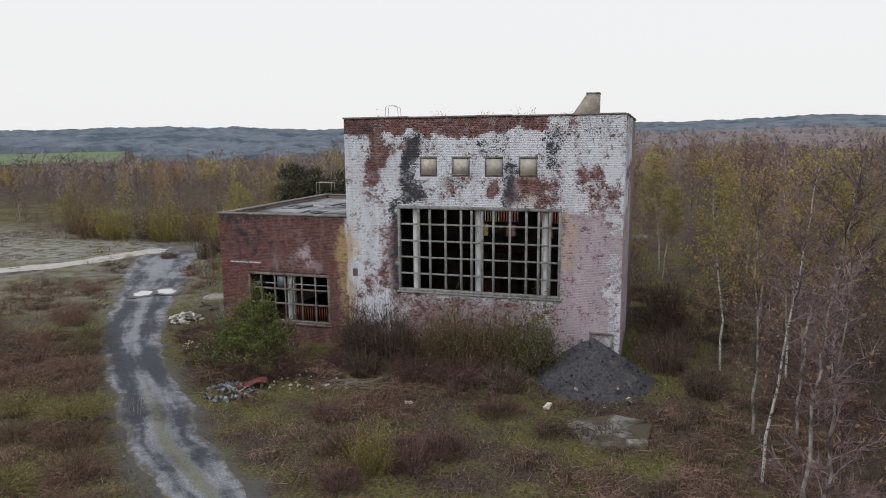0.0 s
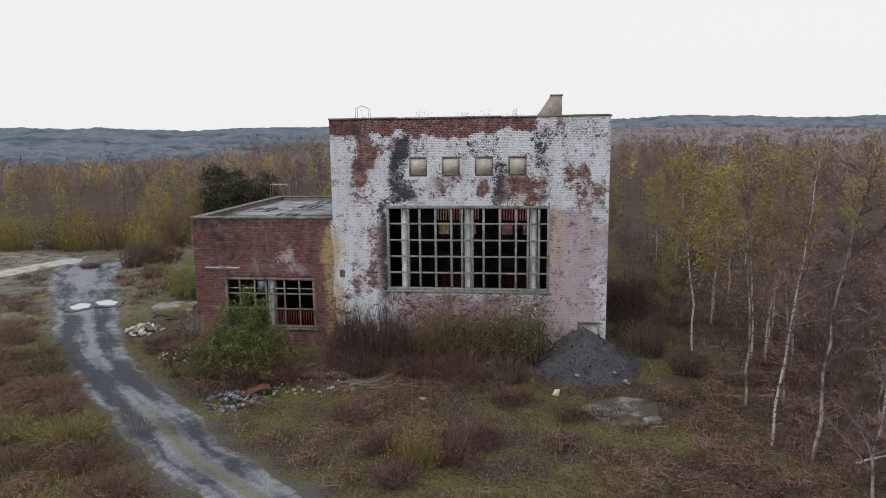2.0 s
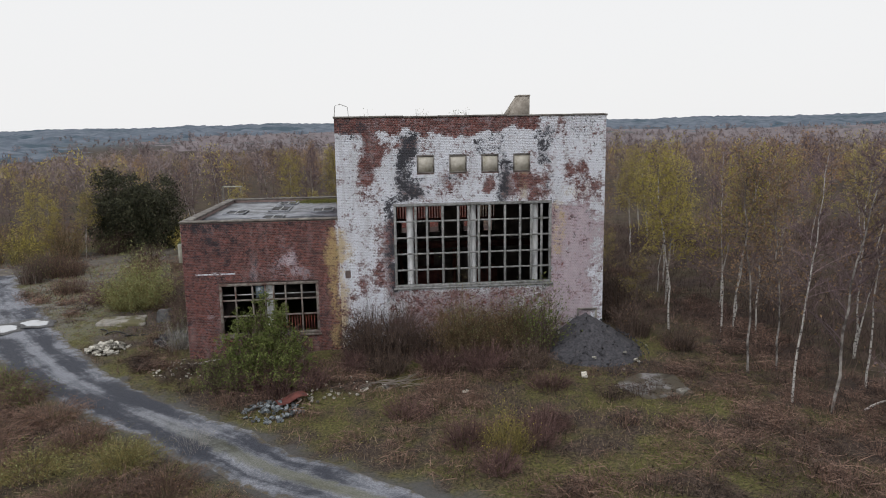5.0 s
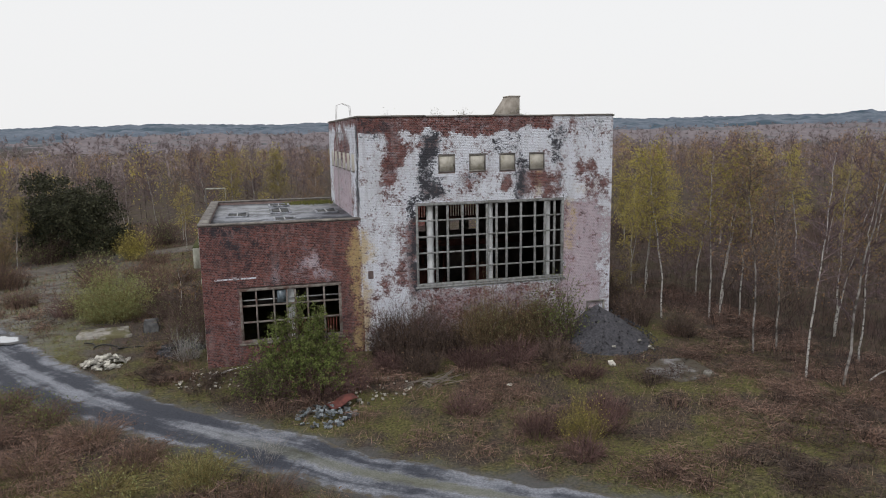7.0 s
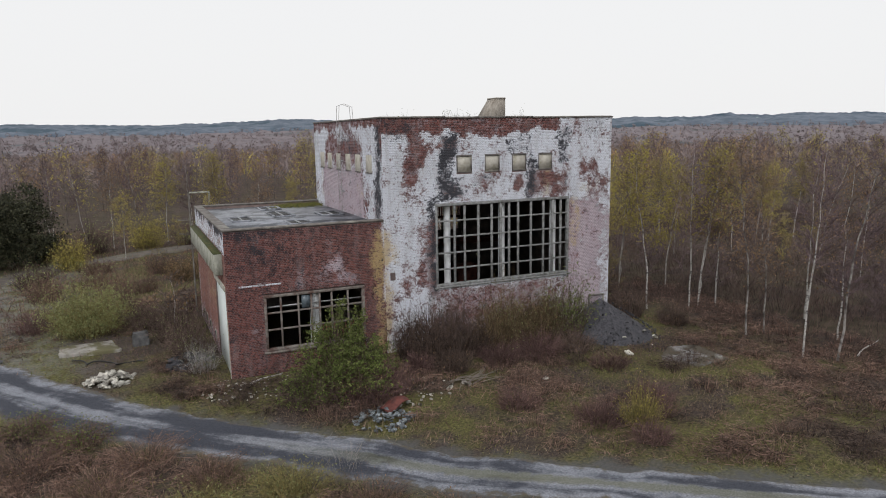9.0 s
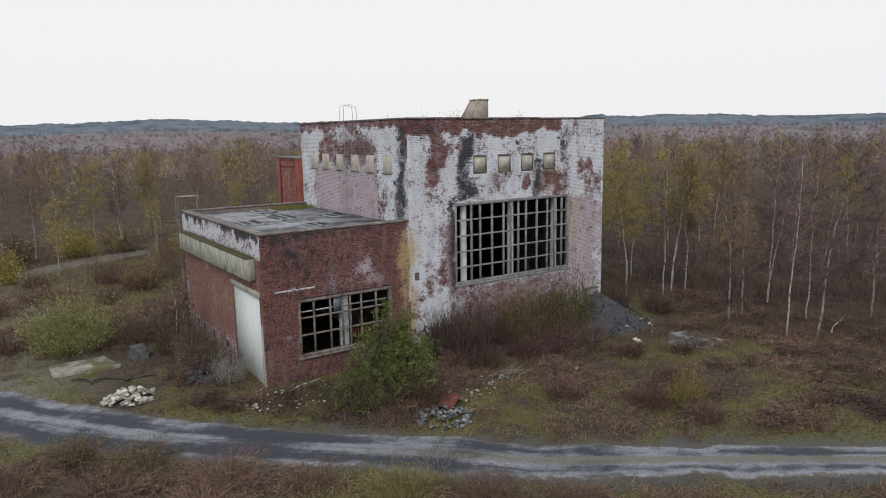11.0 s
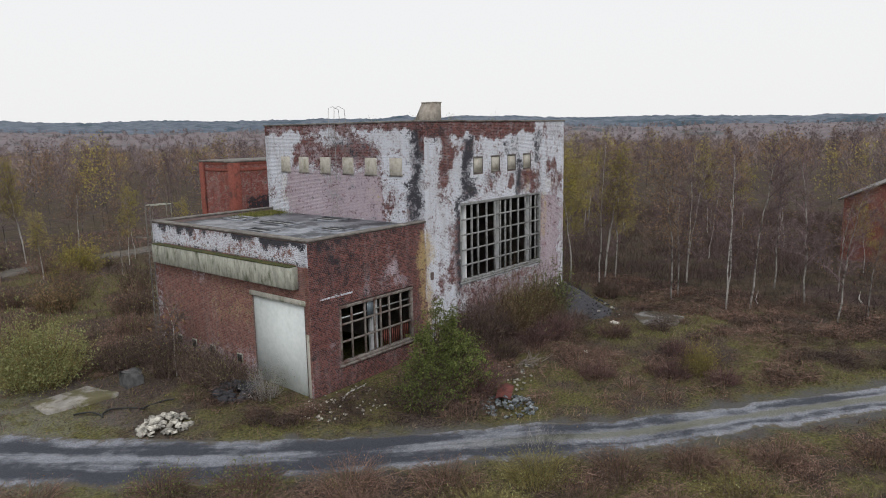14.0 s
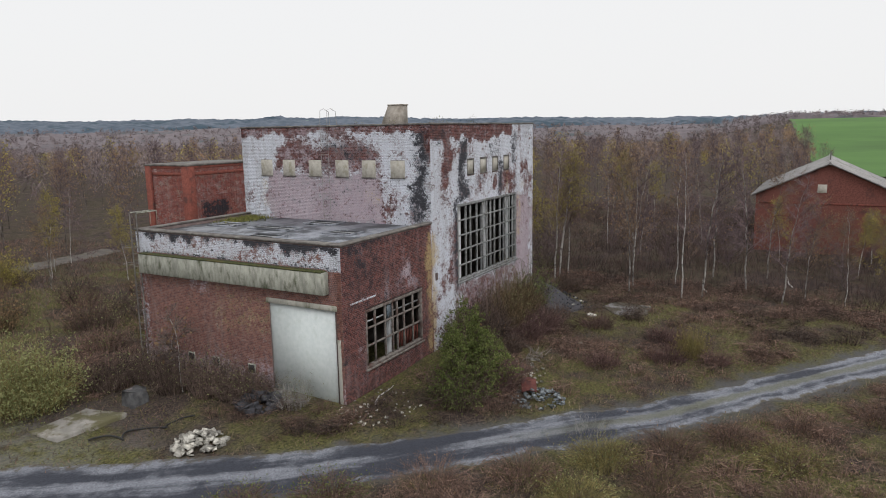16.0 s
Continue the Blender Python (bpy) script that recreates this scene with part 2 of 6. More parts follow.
M_BRICK = coated("weathered_brick", (0.056, 0.024, 0.025), (0.220, 0.084, 0.071), 0.34)
M_MORTAR = coated("weathered_mortar", (0.21, 0.165, 0.16), (0.27, 0.215, 0.21), 0.2)
M_REDBRICK = coated("orange_brick", (0.155, 0.070, 0.057), (0.300, 0.150, 0.122), 0.3)
M_TOWERBRICK = coated("tower_brick", (0.19, 0.053, 0.042), (0.30, 0.095, 0.072), 0.35)
M_CORE = surface("wall_core", (0.13, 0.10, 0.095), (0.2, 0.15, 0.14), 4.0, 0.95)
# inner faces: dark brown with darker blotches at random
M_INNER = surface("dark_brown_plaster", (0.10, 0.085, 0.08), (0.17, 0.14, 0.13), 2.0, 0.95, (0.05, 0.035, 0.035))
M_CONCRETE = surface("stained_concrete", (0.36, 0.35, 0.31), (0.48, 0.46, 0.41), 3.0, 0.9, (0.16, 0.17, 0.11), 1.6, (0.48, 0.68), 0.5, 30, (1, 1, 0.5))
M_LEDGE = surface("mossy_concrete", (0.26, 0.265, 0.225), (0.44, 0.44, 0.38), 5.0, 0.95, (0.085, 0.095, 0.055), 2.6, (0.5, 0.7), 0.7, 30, (1, 1, 0.4))
M_FRAME = surface("grey_frame_concrete", (0.165, 0.17, 0.17), (0.285, 0.29, 0.29), 7.0, 0.85, (0.10, 0.10, 0.09), 3.0, (0.5, 0.7))
M_FRAME_R = surface("rusty_dark_frame", (0.13, 0.11, 0.10), (0.24, 0.22, 0.20), 6.0, 0.85, (0.10, 0.06, 0.05), 2.5, (0.48, 0.66))
M_COLUMN = surface("whitewashed_column", (0.52, 0.54, 0.56), (0.70, 0.71, 0.72), 4.0, 0.8, (0.22, 0.22, 0.23), 2.0, (0.55, 0.75), stretch=(1, 1, 0.3))
M_PANEL = surface("beige_block_infill", (0.40, 0.375, 0.325), (0.53, 0.505, 0.45), 6.0, 0.9, (0.30, 0.28, 0.21), 2.5, (0.5, 0.7))
M_DOOR = surface("white_blocked_door", (0.57, 0.62, 0.61), (0.64, 0.68, 0.67), 5.0, 0.95, (0.50, 0.55, 0.52), 2.2, (0.5, 0.8), 0.15)
# bluish tone takes in the sheen of rain puddles; dark blotches are stains
M_ROOF = surface("roofing_felt", (0.17, 0.18, 0.205), (0.32, 0.335, 0.37), 1.6, 0.5, (0.085, 0.09, 0.10), 0.7, (0.46, 0.58), 0.3)
M_COPING = surface("dark_coping", (0.10, 0.09, 0.085), (0.20, 0.185, 0.17), 3.0, 0.85, (0.28, 0.27, 0.24), 1.0, (0.5, 0.7))
M_MOSS = surface("moss", (0.035, 0.042, 0.017), (0.095, 0.10, 0.04), 6.0, 1.0, (0.10, 0.08, 0.03), 2.0, (0.5, 0.7), 0.8)
# red_steel darkened in colour for the hall's dim inside; the bent sheet shares it
M_RUST_D = surface("dimmed_red_steel", (0.09, 0.03, 0.026), (0.15, 0.052, 0.043), 5.0, 0.85, (0.05, 0.03, 0.028), 2.0, (0.5, 0.7))
M_RUST = surface("red_steel", (0.16, 0.045, 0.035), (0.25, 0.08, 0.06), 5.0, 0.8, (0.08, 0.04, 0.035), 2.0, (0.5, 0.7))
M_STEEL = surface("galvanised_steel", (0.33, 0.34, 0.35), (0.45, 0.46, 0.47), 8.0, 0.5, (0.20, 0.14, 0.10), 3.0, (0.55, 0.75), 0.2, 25, (1, 1, 1), 0.5)
M_LADDER = surface("dull_galvanised_steel", (0.22, 0.215, 0.21), (0.34, 0.33, 0.32), 8.0, 0.7, (0.17, 0.12, 0.09), 3.0, (0.5, 0.7), 0.2)
M_GLASS, _t, _b = nodes_of("dusty_glass")
_b.inputs["Base Color"].default_value = (0.20, 0.25, 0.29, 1)
_b.inputs["Roughness"].default_value = 0.25
_b.inputs["Transmission Weight"].default_value = 0.45
M_BARK, t, b = nodes_of("birch_bark")
col = mix(t, ramp(t, noise_fac(t, 4.0, 4.0, 0.75, (1, 1, 2.2)), 0.50, 0.60), (0.44, 0.42, 0.40), (0.06, 0.052, 0.05))
col = mix(t, ramp(t, noise_fac(t, 0.8, 3.0), 0.5, 0.68), col, (0.22, 0.19, 0.175))
t.links.new(col, b.inputs["Base Color"])
b.inputs["Roughness"].default_value = 0.8
bump(t, b, noise_fac(t, 20.0), 0.3)
M_GREYBARK = surface("grey_bark", (0.17, 0.155, 0.145), (0.36, 0.34, 0.32), 3.0, 0.9, (0.07, 0.06, 0.055), 1.4, (0.45, 0.6))
M_DARKBARK = surface("dark_bark", (0.07, 0.055, 0.05), (0.13, 0.105, 0.09), 6.0, 0.95)
M_TWIG = foliage("birch_twigs", (0.078, 0.058, 0.054), (0.270, 0.208, 0.178), 0.5)
M_TWIG_P = foliage("purple_twigs", (0.070, 0.049, 0.055), (0.260, 0.192, 0.198), 0.5)
M_LEAF = foliage("spring_leaves", (0.28, 0.25, 0.06), (0.53, 0.44, 0.13), 0.4, 0.75, 0.45)
M_LEAF_O = foliage("amber_buds", (0.18, 0.115, 0.068), (0.34, 0.225, 0.13), 0.4, 0.75, 0.4)
M_LEAF_G = foliage("green_leaves", (0.05, 0.072, 0.02), (0.25, 0.29, 0.092), 0.3, 0.75, 0.3)
M_LEAF_S = foliage("sage_leaves", (0.15, 0.17, 0.07), (0.36, 0.37, 0.17), 0.3, 0.75, 0.3)
M_NEEDLE = foliage("evergreen_needles", (0.012, 0.016, 0.010), (0.085, 0.085, 0.050), 0.3)
M_STEM = foliage("bare_stems", (0.026, 0.018, 0.017), (0.205, 0.147, 0.12), 0.5)
M_STEM_T = foliage("tan_stems", (0.038, 0.028, 0.017), (0.255, 0.187, 0.105), 0.4)
M_STEM_R = foliage("red_stems", (0.045, 0.025, 0.025), (0.21, 0.130, 0.118), 0.4)
M_STEM_Y = foliage("yellow_stems", (0.10, 0.085, 0.035), (0.30, 0.25, 0.10), 0.3)
M_STICK = foliage("grey_sticks", (0.14, 0.115, 0.10), (0.27, 0.235, 0.21), 0.3)
M_STEM_W = foliage("pale_stems", (0.20, 0.19, 0.18), (0.38, 0.36, 0.34), 0.3)
M_GRASS = foliage("dry_grass", (0.045, 0.034, 0.025), (0.35, 0.265, 0.18), 0.3)
M_GRASS_G = foliage("green_grass", (0.06, 0.07, 0.022), (0.27, 0.26, 0.08), 0.3)
M_BRAMBLE = foliage("bramble", (0.036, 0.024, 0.022), (0.28, 0.182, 0.14), 0.4)
M_SLAG = surface("black_slag", (0.036, 0.036, 0.042), (0.085, 0.083, 0.093), 9.0, 0.9, (0.115, 0.11, 0.115), 2.0, (0.55, 0.75), 1.0, 18)
M_STONE = surface("pale_rubble", (0.34, 0.325, 0.29), (0.56, 0.535, 0.48), 5.0, 0.9, (0.25, 0.24, 0.20), 2.0, (0.5, 0.7), 0.5, 20, island=0.9)
M_DARKSTONE = surface("dark_rock", (0.06, 0.06, 0.063), (0.12, 0.12, 0.12), 4.0, 0.85, (0.20, 0.16, 0.15), 1.5, (0.55, 0.7), 0.8, 12)
M_RUBBLE_B = surface("blue_grey_rubble", (0.09, 0.105, 0.115), (0.24, 0.265, 0.28), 5.0, 0.9, (0.42, 0.42, 0.41), 3.0, (0.55, 0.75), 0.5, 20, island=1.2)
M_FLUE = surface("brown_render", (0.27, 0.24, 0.205), (0.38, 0.345, 0.30), 3.0, 0.95, (0.20, 0.17, 0.14), 1.2, (0.5, 0.7))
M_PAD = surface("sunken_concrete", (0.16, 0.156, 0.156), (0.27, 0.26, 0.262), 1.5, 0.9, (0.08, 0.068, 0.05), 0.7, (0.42, 0.58), 0.5, 25)
M_SLAB = surface("mossy_slab", (0.22, 0.21, 0.19), (0.33, 0.31, 0.285), 2.0, 0.9, (0.12, 0.11, 0.06), 0.8, (0.45, 0.6), 0.5, 25)
M_TILE = surface("corrugated_roof", (0.26, 0.25, 0.25), (0.38, 0.37, 0.36), 2.0, 0.8, (0.14, 0.13, 0.12), 0.7, (0.5, 0.7))
# hose rubber; also the black of the vent and skylight shade plates
M_BLACK = surface("black_hose", (0.02, 0.02, 0.02), (0.035, 0.035, 0.035), 6.0, 0.6)
M_FIELD = surface("green_field", (0.075, 0.16, 0.04), (0.10, 0.20, 0.05), 0.02, 1.0, (0.06, 0.12, 0.035), 0.006, (0.5, 0.7), 0)
M_PASTURE = surface("dull_pasture", (0.105, 0.16, 0.085), (0.135, 0.195, 0.105), 0.02, 1.0, (0.10, 0.135, 0.075), 0.006, (0.5, 0.7), 0)
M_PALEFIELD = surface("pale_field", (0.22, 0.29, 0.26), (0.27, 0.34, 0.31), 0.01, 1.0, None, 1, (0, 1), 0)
# next three woods lightened towards lavender: distance haze put into their colour
M_FARWOOD = foliage("far_woods", (0.125, 0.100, 0.102), (0.335, 0.272, 0.262), 0.2)
M_MIDWOOD = foliage("middle_woods", (0.165, 0.137, 0.142), (0.250, 0.207, 0.208), 0.1)
M_SLOPEWOOD = surface("slope_woods", (0.130, 0.112, 0.120), (0.200, 0.172, 0.182), 0.16, 1.0, (0.078, 0.090, 0.098), 0.014, (0.54, 0.66), 0.4, 0.4)
# aerial haze is mixed into this blue-grey base colour
M_HAZE_HILLWOOD = surface("hill_woods", (0.070, 0.092, 0.122), (0.140, 0.166, 0.206), 0.06, 1.0, (0.045, 0.074, 0.100), 0.010, (0.52, 0.60), 0.4, 0.2)
M_UNDER = foliage("undergrowth_stems", (0.026, 0.019, 0.018), (0.145, 0.100, 0.088), 0.3)
M_PIER = surface("pier_brick", (0.18, 0.055, 0.043), (0.29, 0.098, 0.072), 9.0, 0.95, (0.11, 0.05, 0.045), 1.2, (0.5, 0.7))
# pale base colour stands in for part of the sky's reflection
M_WATER, _t, _b = nodes_of("sky_tinted_water")
_b.inputs["Base Color"].default_value = (0.40, 0.42, 0.45, 1)
_b.inputs["Roughness"].default_value = 0.02
_b.inputs["IOR"].default_value = 1.75
_b.inputs["Specular IOR Level"].default_value = 1.0

# ---------------------------------------------------------------- ground
CX, CY = -12.0, 25.0
ROAD = [(3.5, 3.5), (-3.0, 9.2), (-9.2, 13.9), (-12.9, 16.6), (-15.8, 18.7), (-18.6, 21.4), (-21.7, 24.3), (-24.6, 27.0), (-27.6, 30.4), (-30.2, 34.0), (-33.0, 38.2), (-36.2, 42.8), (-39.3, 47.3), (-42.3, 52.0), (-45.0, 56.4)]


def spline(points, n):
    p = np.array(points, float)
    s = np.concatenate([[0], np.cumsum(np.linalg.norm(np.diff(p, axis=0), axis=1))])
    q = np.linspace(0, s[-1], n)
    m = np.gradient(p, s, axis=0)
    k = np.clip(np.searchsorted(s, q) - 1, 0, len(s) - 2)
    h = (s[k + 1] - s[k])
    u = ((q - s[k]) / h)[:, None]
    h = h[:, None]
    return (2 * u**3 - 3 * u**2 + 1) * p[k] + (u**3 - 2 * u**2 + u) * h * m[k] + (-2 * u**3 + 3 * u**2) * p[k + 1] + (u**3 - u**2) * h * m[k + 1]


ROAD_LINE = spline(ROAD, 220)
LANE_LINE = spline([(-62.0, 33.0), (-50.5, 41.8), (-47.0, 45.5), (-46.0, 50.0), (-44.5, 54.5)], 60)
BACK_LINE = spline([(-44.5, 55.0), (-38.5, 57.5), (-34.0, 61.5), (-28.0, 66.5), (-22.0, 69.8), (-12.0, 72.5), (0.0, 74.0)], 80)


def to_line(x, y, line):
    best = np.full(np.shape(x), 1e9)
    for px, py in line[::3]:
        best = np.minimum(best, (x - px) ** 2 + (y - py) ** 2)
    return np.sqrt(best)


HILL_YAW = [-130, -93, -84, -65, -62, -47, -38, -27, -15, -11, -2, 10, 14, 27, 38, 47, 90]
HILL_EL = [0.7, 0.75, 0.7, 0.95, 0.95, 1.3, 1.1, 1.15, 1.25, 1.45, 1.1, 1.15, 1.05, 0.75, 1.05, 0.8, 0.8]


def height(x, y):
    """The ground's height."""
    x, y = np.asarray(x, float), np.asarray(y, float)
    r = np.hypot(x - CX, y - CY)
    near = np.clip(1 - r / 220, 0, 1)
    z = (fnoise(x, y, 7.0, 3) - 0.5) * 0.35 * near + (fnoise(x, y, 1.4, 5) - 0.5) * 0.16 * near
    road = np.exp(-(to_line(x, y, ROAD_LINE) / 2.6) ** 2) if r.ndim and r.size > 1 else np.exp(-(np.min(np.hypot(ROAD_LINE[:, 0] - x, ROAD_LINE[:, 1] - y)) / 2.6) ** 2)
    z = z * (1 - road) - 0.06 * road
    dx = np.maximum(np.maximum(-21.1 - x, x + 1.2), 0)
    dy = np.maximum(np.maximum(29.9 - y, y - 41.8), 0)
    z = z + 0.32 * np.exp(-(np.hypot(dx, dy) / 2.2) ** 2)
    yaw = np.degrees(np.arctan2(-(x + 15), y - 5))
    el = np.interp(yaw, HILL_YAW, HILL_EL)
    top = 1500 * np.tan(np.radians(el)) + 1
    hill = step(350, 1500, r) * top * (0.86 + 0.28 * (fnoise(yaw * 8, yaw * 0, 40.0, 9)))
    dip = 3.0 + 6.0 * step(14, 34, yaw)
    slope = step(-78, -87, yaw)
    return z + hill * (1 - slope * step(900, 600, r)) + slope * 14.0 * step(140, 640, r) * (1 - step(700, 1100, r)) - (1 - slope) * dip * step(110, 300, r) * (1 - step(520, 950, r))


s = np.linspace(-5.35, 5.35, 290)
gx, gy = np.meshgrid(CX + 28 * np.sinh(s), CY + 28 * np.sinh(s))
gz = height(gx, gy)
ground = Geo()
n = len(s)
i, j = np.meshgrid(np.arange(n - 1), np.arange(n - 1), indexing="ij")
road_d = to_line(gx, gy, ROAD_LINE)
wood_m = np.maximum(step(1.0, 7.0, gx + 0.35 * (gy - 20) * (gy < 20)), step(60, 72, gy + 0.25 * gx))
wood_m = np.maximum(wood_m, step(100, 140, np.hypot(gx - CX, gy - CY)))
# fourth channel: distance mask for the painted haze
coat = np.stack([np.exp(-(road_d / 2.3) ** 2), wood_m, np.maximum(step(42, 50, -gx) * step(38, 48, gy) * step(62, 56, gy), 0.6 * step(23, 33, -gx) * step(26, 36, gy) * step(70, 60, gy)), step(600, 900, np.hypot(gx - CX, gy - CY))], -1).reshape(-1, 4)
ground.add(np.stack([gx, gy, gz], -1).reshape(-1, 3), np.stack([i * n + j, i * n + j + 1, (i + 1) * n + j + 1, (i + 1) * n + j], -1).reshape(-1, 4), coat)

M_GROUND, t, b = nodes_of("mossy_waste_ground")
at = nd(t, "ShaderNodeAttribute", attribute_name="coat")
sep = nd(t, "ShaderNodeSeparateColor", {"Color": at.outputs["Color"]})
big = noise_fac(t, 0.22, 5.0, 0.65)
mid_n = noise_fac(t, 0.9, 5.0, 0.7, shift=5.0)
fine = noise_fac(t, 9.0, 5.0, 0.75, shift=2.0)
col = mix(t, ramp(t, fine, 0.3, 0.7), (0.020, 0.015, 0.014), (0.115, 0.088, 0.072))
col = mix(t, math_node(t, "MULTIPLY", ramp(t, big, 0.41, 0.56), 0.85), col, mix(t, ramp(t, fine, 0.3, 0.7), (0.034, 0.036, 0.014), (0.185, 0.175, 0.062)))
col = mix(t, math_node(t, "MULTIPLY", ramp(t, mid_n, 0.55, 0.7), 0.6), col, (0.105, 0.075, 0.056))
col = mix(t, math_node(t, "MULTIPLY", sep.outputs["Green"], 0.75), col, mix(t, ramp(t, mid_n, 0.35, 0.7), (0.032, 0.023, 0.022), (0.095, 0.068, 0.060)))
col = mix(t, math_node(t, "MULTIPLY", sep.outputs["Blue"], ramp(t, mid_n, 0.35, 0.6)), col, mix(t, fine, (0.16, 0.16, 0.15), (0.31, 0.31, 0.295)))
col = mix(t, ramp(t, math_node(t, "ADD", sep.outputs["Red"], math_node(t, "MULTIPLY", math_node(t, "SUBTRACT", mid_n, 0.5), 1.2)), 0.4, 0.9), col, mix(t, fine, (0.05, 0.05, 0.05), (0.14, 0.138, 0.135)))
# haze painted in: ground far off turns blue-grey
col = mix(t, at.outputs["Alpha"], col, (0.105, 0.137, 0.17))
t.links.new(col, b.inputs["Base Color"])
b.inputs["Roughness"].default_value = 1.0
b.inputs["Specular IOR Level"].default_value = 0.15
bump(t, b, fine, 0.8, 0.08)
tagged(part("ground", ground, M_GROUND, smooth=True), "mossy waste ground with dry grass and bare soil, far parts coloured as blue haze", "ground", kind="structure")


# road: a rutted track of gravel and black mud
def track(name, line, half, label, material, ragged=0.35, lift=0.02):
    g = Geo()
    d = np.gradient(line, axis=0)
    d /= np.linalg.norm(d, axis=1)[:, None]
    side = np.stack([d[:, 1], -d[:, 0]], -1)
    cols = np.linspace(-1, 1, 17)
    s = np.concatenate([[0], np.cumsum(np.linalg.norm(np.diff(line, axis=0), axis=1))])
    half = np.broadcast_to(np.asarray(half, float), s.shape)
    wide = half * (1 + ragged * (fnoise(s, s * 0, 1.6, 21) - 0.5) * 2)
    wide2 = half * (1 + ragged * (fnoise(s, s * 0, 1.3, 27) - 0.5) * 2)
    pts = []
    for c in cols:
        w = wide if c > 0 else wide2
        pts.append(line + side * (c * w)[:, None])
    pts = np.stack(pts, 1)
    z = height(pts[..., 0], pts[..., 1])
    rut = np.exp(-((np.abs(cols) - 0.46) / 0.2) ** 2)
    z = z + lift + 0.03 * (1 - rut)[None, :] * (1 - np.abs(cols) ** 4)[None, :] - 0.05 * (np.abs(cols) ** 8)[None, :]
    m, k = len(line), len(cols)
    across = (cols[None, :] * half[:, None])
    at = np.stack([across, np.broadcast_to(np.abs(cols), (m, k)), np.broadcast_to(s[:, None], (m, k)), np.broadcast_to(rut, (m, k))], -1)
    i, j = np.meshgrid(np.arange(m - 1), np.arange(k - 1), indexing="ij")
    g.add(np.concatenate([pts, z[..., None]], -1).reshape(-1, 3), np.stack([i * k + j, (i + 1) * k + j, (i + 1) * k + j + 1, i * k + j + 1], -1).reshape(-1, 4), at.reshape(-1, 4))
    return tagged(part(name, g, material, smooth=True), label, "road", kind="structure")


M_ROAD, t, b = nodes_of("gravel_and_mud")
at = nd(t, "ShaderNodeAttribute", attribute_name="coat")
sep = nd(t, "ShaderNodeSeparateXYZ", {"Vector": at.outputs["Vector"]})
along = nd(t, "ShaderNodeMapping", {"Vector": at.outputs["Vector"], "Scale": (1.3, 0.0, 0.16)})
streak = nd(t, "ShaderNodeTexNoise", {"Vector": along.outputs["Vector"], "Scale": 1.0, "Detail": 6.0, "Roughness": 0.62}).outputs["Fac"]
patch = noise_fac(t, 0.32, 3.0, 0.6, shift=9.0)
fine = noise_fac(t, 16.0, 5.0, 0.8)
mid_n = noise_fac(t, 2.2, 5.0, 0.7)


def swing(fac, gain):
    return math_node(t, "MULTIPLY", math_node(t, "SUBTRACT", fac, 0.5), gain)


col = mix(t, ramp(t, fine, 0.3, 0.7), (0.13, 0.139, 0.162), (0.31, 0.322, 0.36))
col = mix(t, math_node(t, "MULTIPLY", ramp(t, streak, 0.52, 0.68), 0.45), col, (0.33, 0.335, 0.345))
muddy = math_node(t, "MULTIPLY", ramp(t, sep.outputs["Z"], 14.0, 32.0), ramp(t, sep.outputs["Z"], 62.0, 46.0))
wet = math_node(t, "ADD", math_node(t, "MULTIPLY", at.outputs["Alpha"], 0.36), math_node(t, "MULTIPLY", muddy, 0.22))
wet = math_node(t, "ADD", wet, math_node(t, "ADD", swing(patch, 1.3), math_node(t, "ADD", swing(streak, 1.7), swing(mid_n, 0.7))))
wet = ramp(t, wet, 0.0, 0.50)
col = mix(t, math_node(t, "MULTIPLY", wet, 0.88), col, mix(t, fine, (0.008, 0.009, 0.015), (0.042, 0.047, 0.066)))
mid_grass = math_node(t, "MULTIPLY", ramp(t, math_node(t, "ADD", sep.outputs["Y"], math_node(t, "MULTIPLY", math_node(t, "SUBTRACT", mid_n, 0.5), 0.6)), 0.30, 0.10), ramp(t, sep.outputs["Z"], 34.0, 24.0))
col = mix(t, math_node(t, "MULTIPLY", mid_grass, 0.55), col, mix(t, fine, (0.06, 0.06, 0.025), (0.15, 0.145, 0.06)))
edge = ramp(t, math_node(t, "ADD", sep.outputs["Y"], math_node(t, "MULTIPLY", math_node(t, "SUBTRACT", mid_n, 0.5), 0.9)), 0.72, 0.98)
col = mix(t, edge, col, mix(t, fine, (0.06, 0.052, 0.038), (0.15, 0.13, 0.095)))
t.links.new(col, b.inputs["Base Color"])
t.links.new(mix(t, wet, (0.95, 0.95, 0.95), (0.80, 0.80, 0.80)), b.inputs["Roughness"])
b.inputs["Specular IOR Level"].default_value = 0.2
bump(t, b, fine, 0.6, 0.04)
rx_ = ROAD_LINE[:, 0]
track("road", ROAD_LINE, np.interp(-rx_, [0, 12, 18, 25, 30, 34, 39, 45], [1.15, 1.2, 1.32, 1.62, 1.9, 2.3, 2.9, 3.3]), "rutted gravel track with black wet mud patches", M_ROAD)
M_LANE = surface("pale_concrete_lane", (0.34, 0.33, 0.31), (0.46, 0.44, 0.42), 1.0, 0.9, (0.18, 0.16, 0.12), 0.5, (0.5, 0.7))
track("lane", LANE_LINE, 1.3, "pale dusty concrete lane joining the track", M_LANE, 0.2, 0.045)
M_DIRT = surface("beaten_earth", (0.085, 0.074, 0.066), (0.155, 0.138, 0.122), 1.2, 0.95, (0.11, 0.10, 0.06), 0.4, (0.5, 0.7))
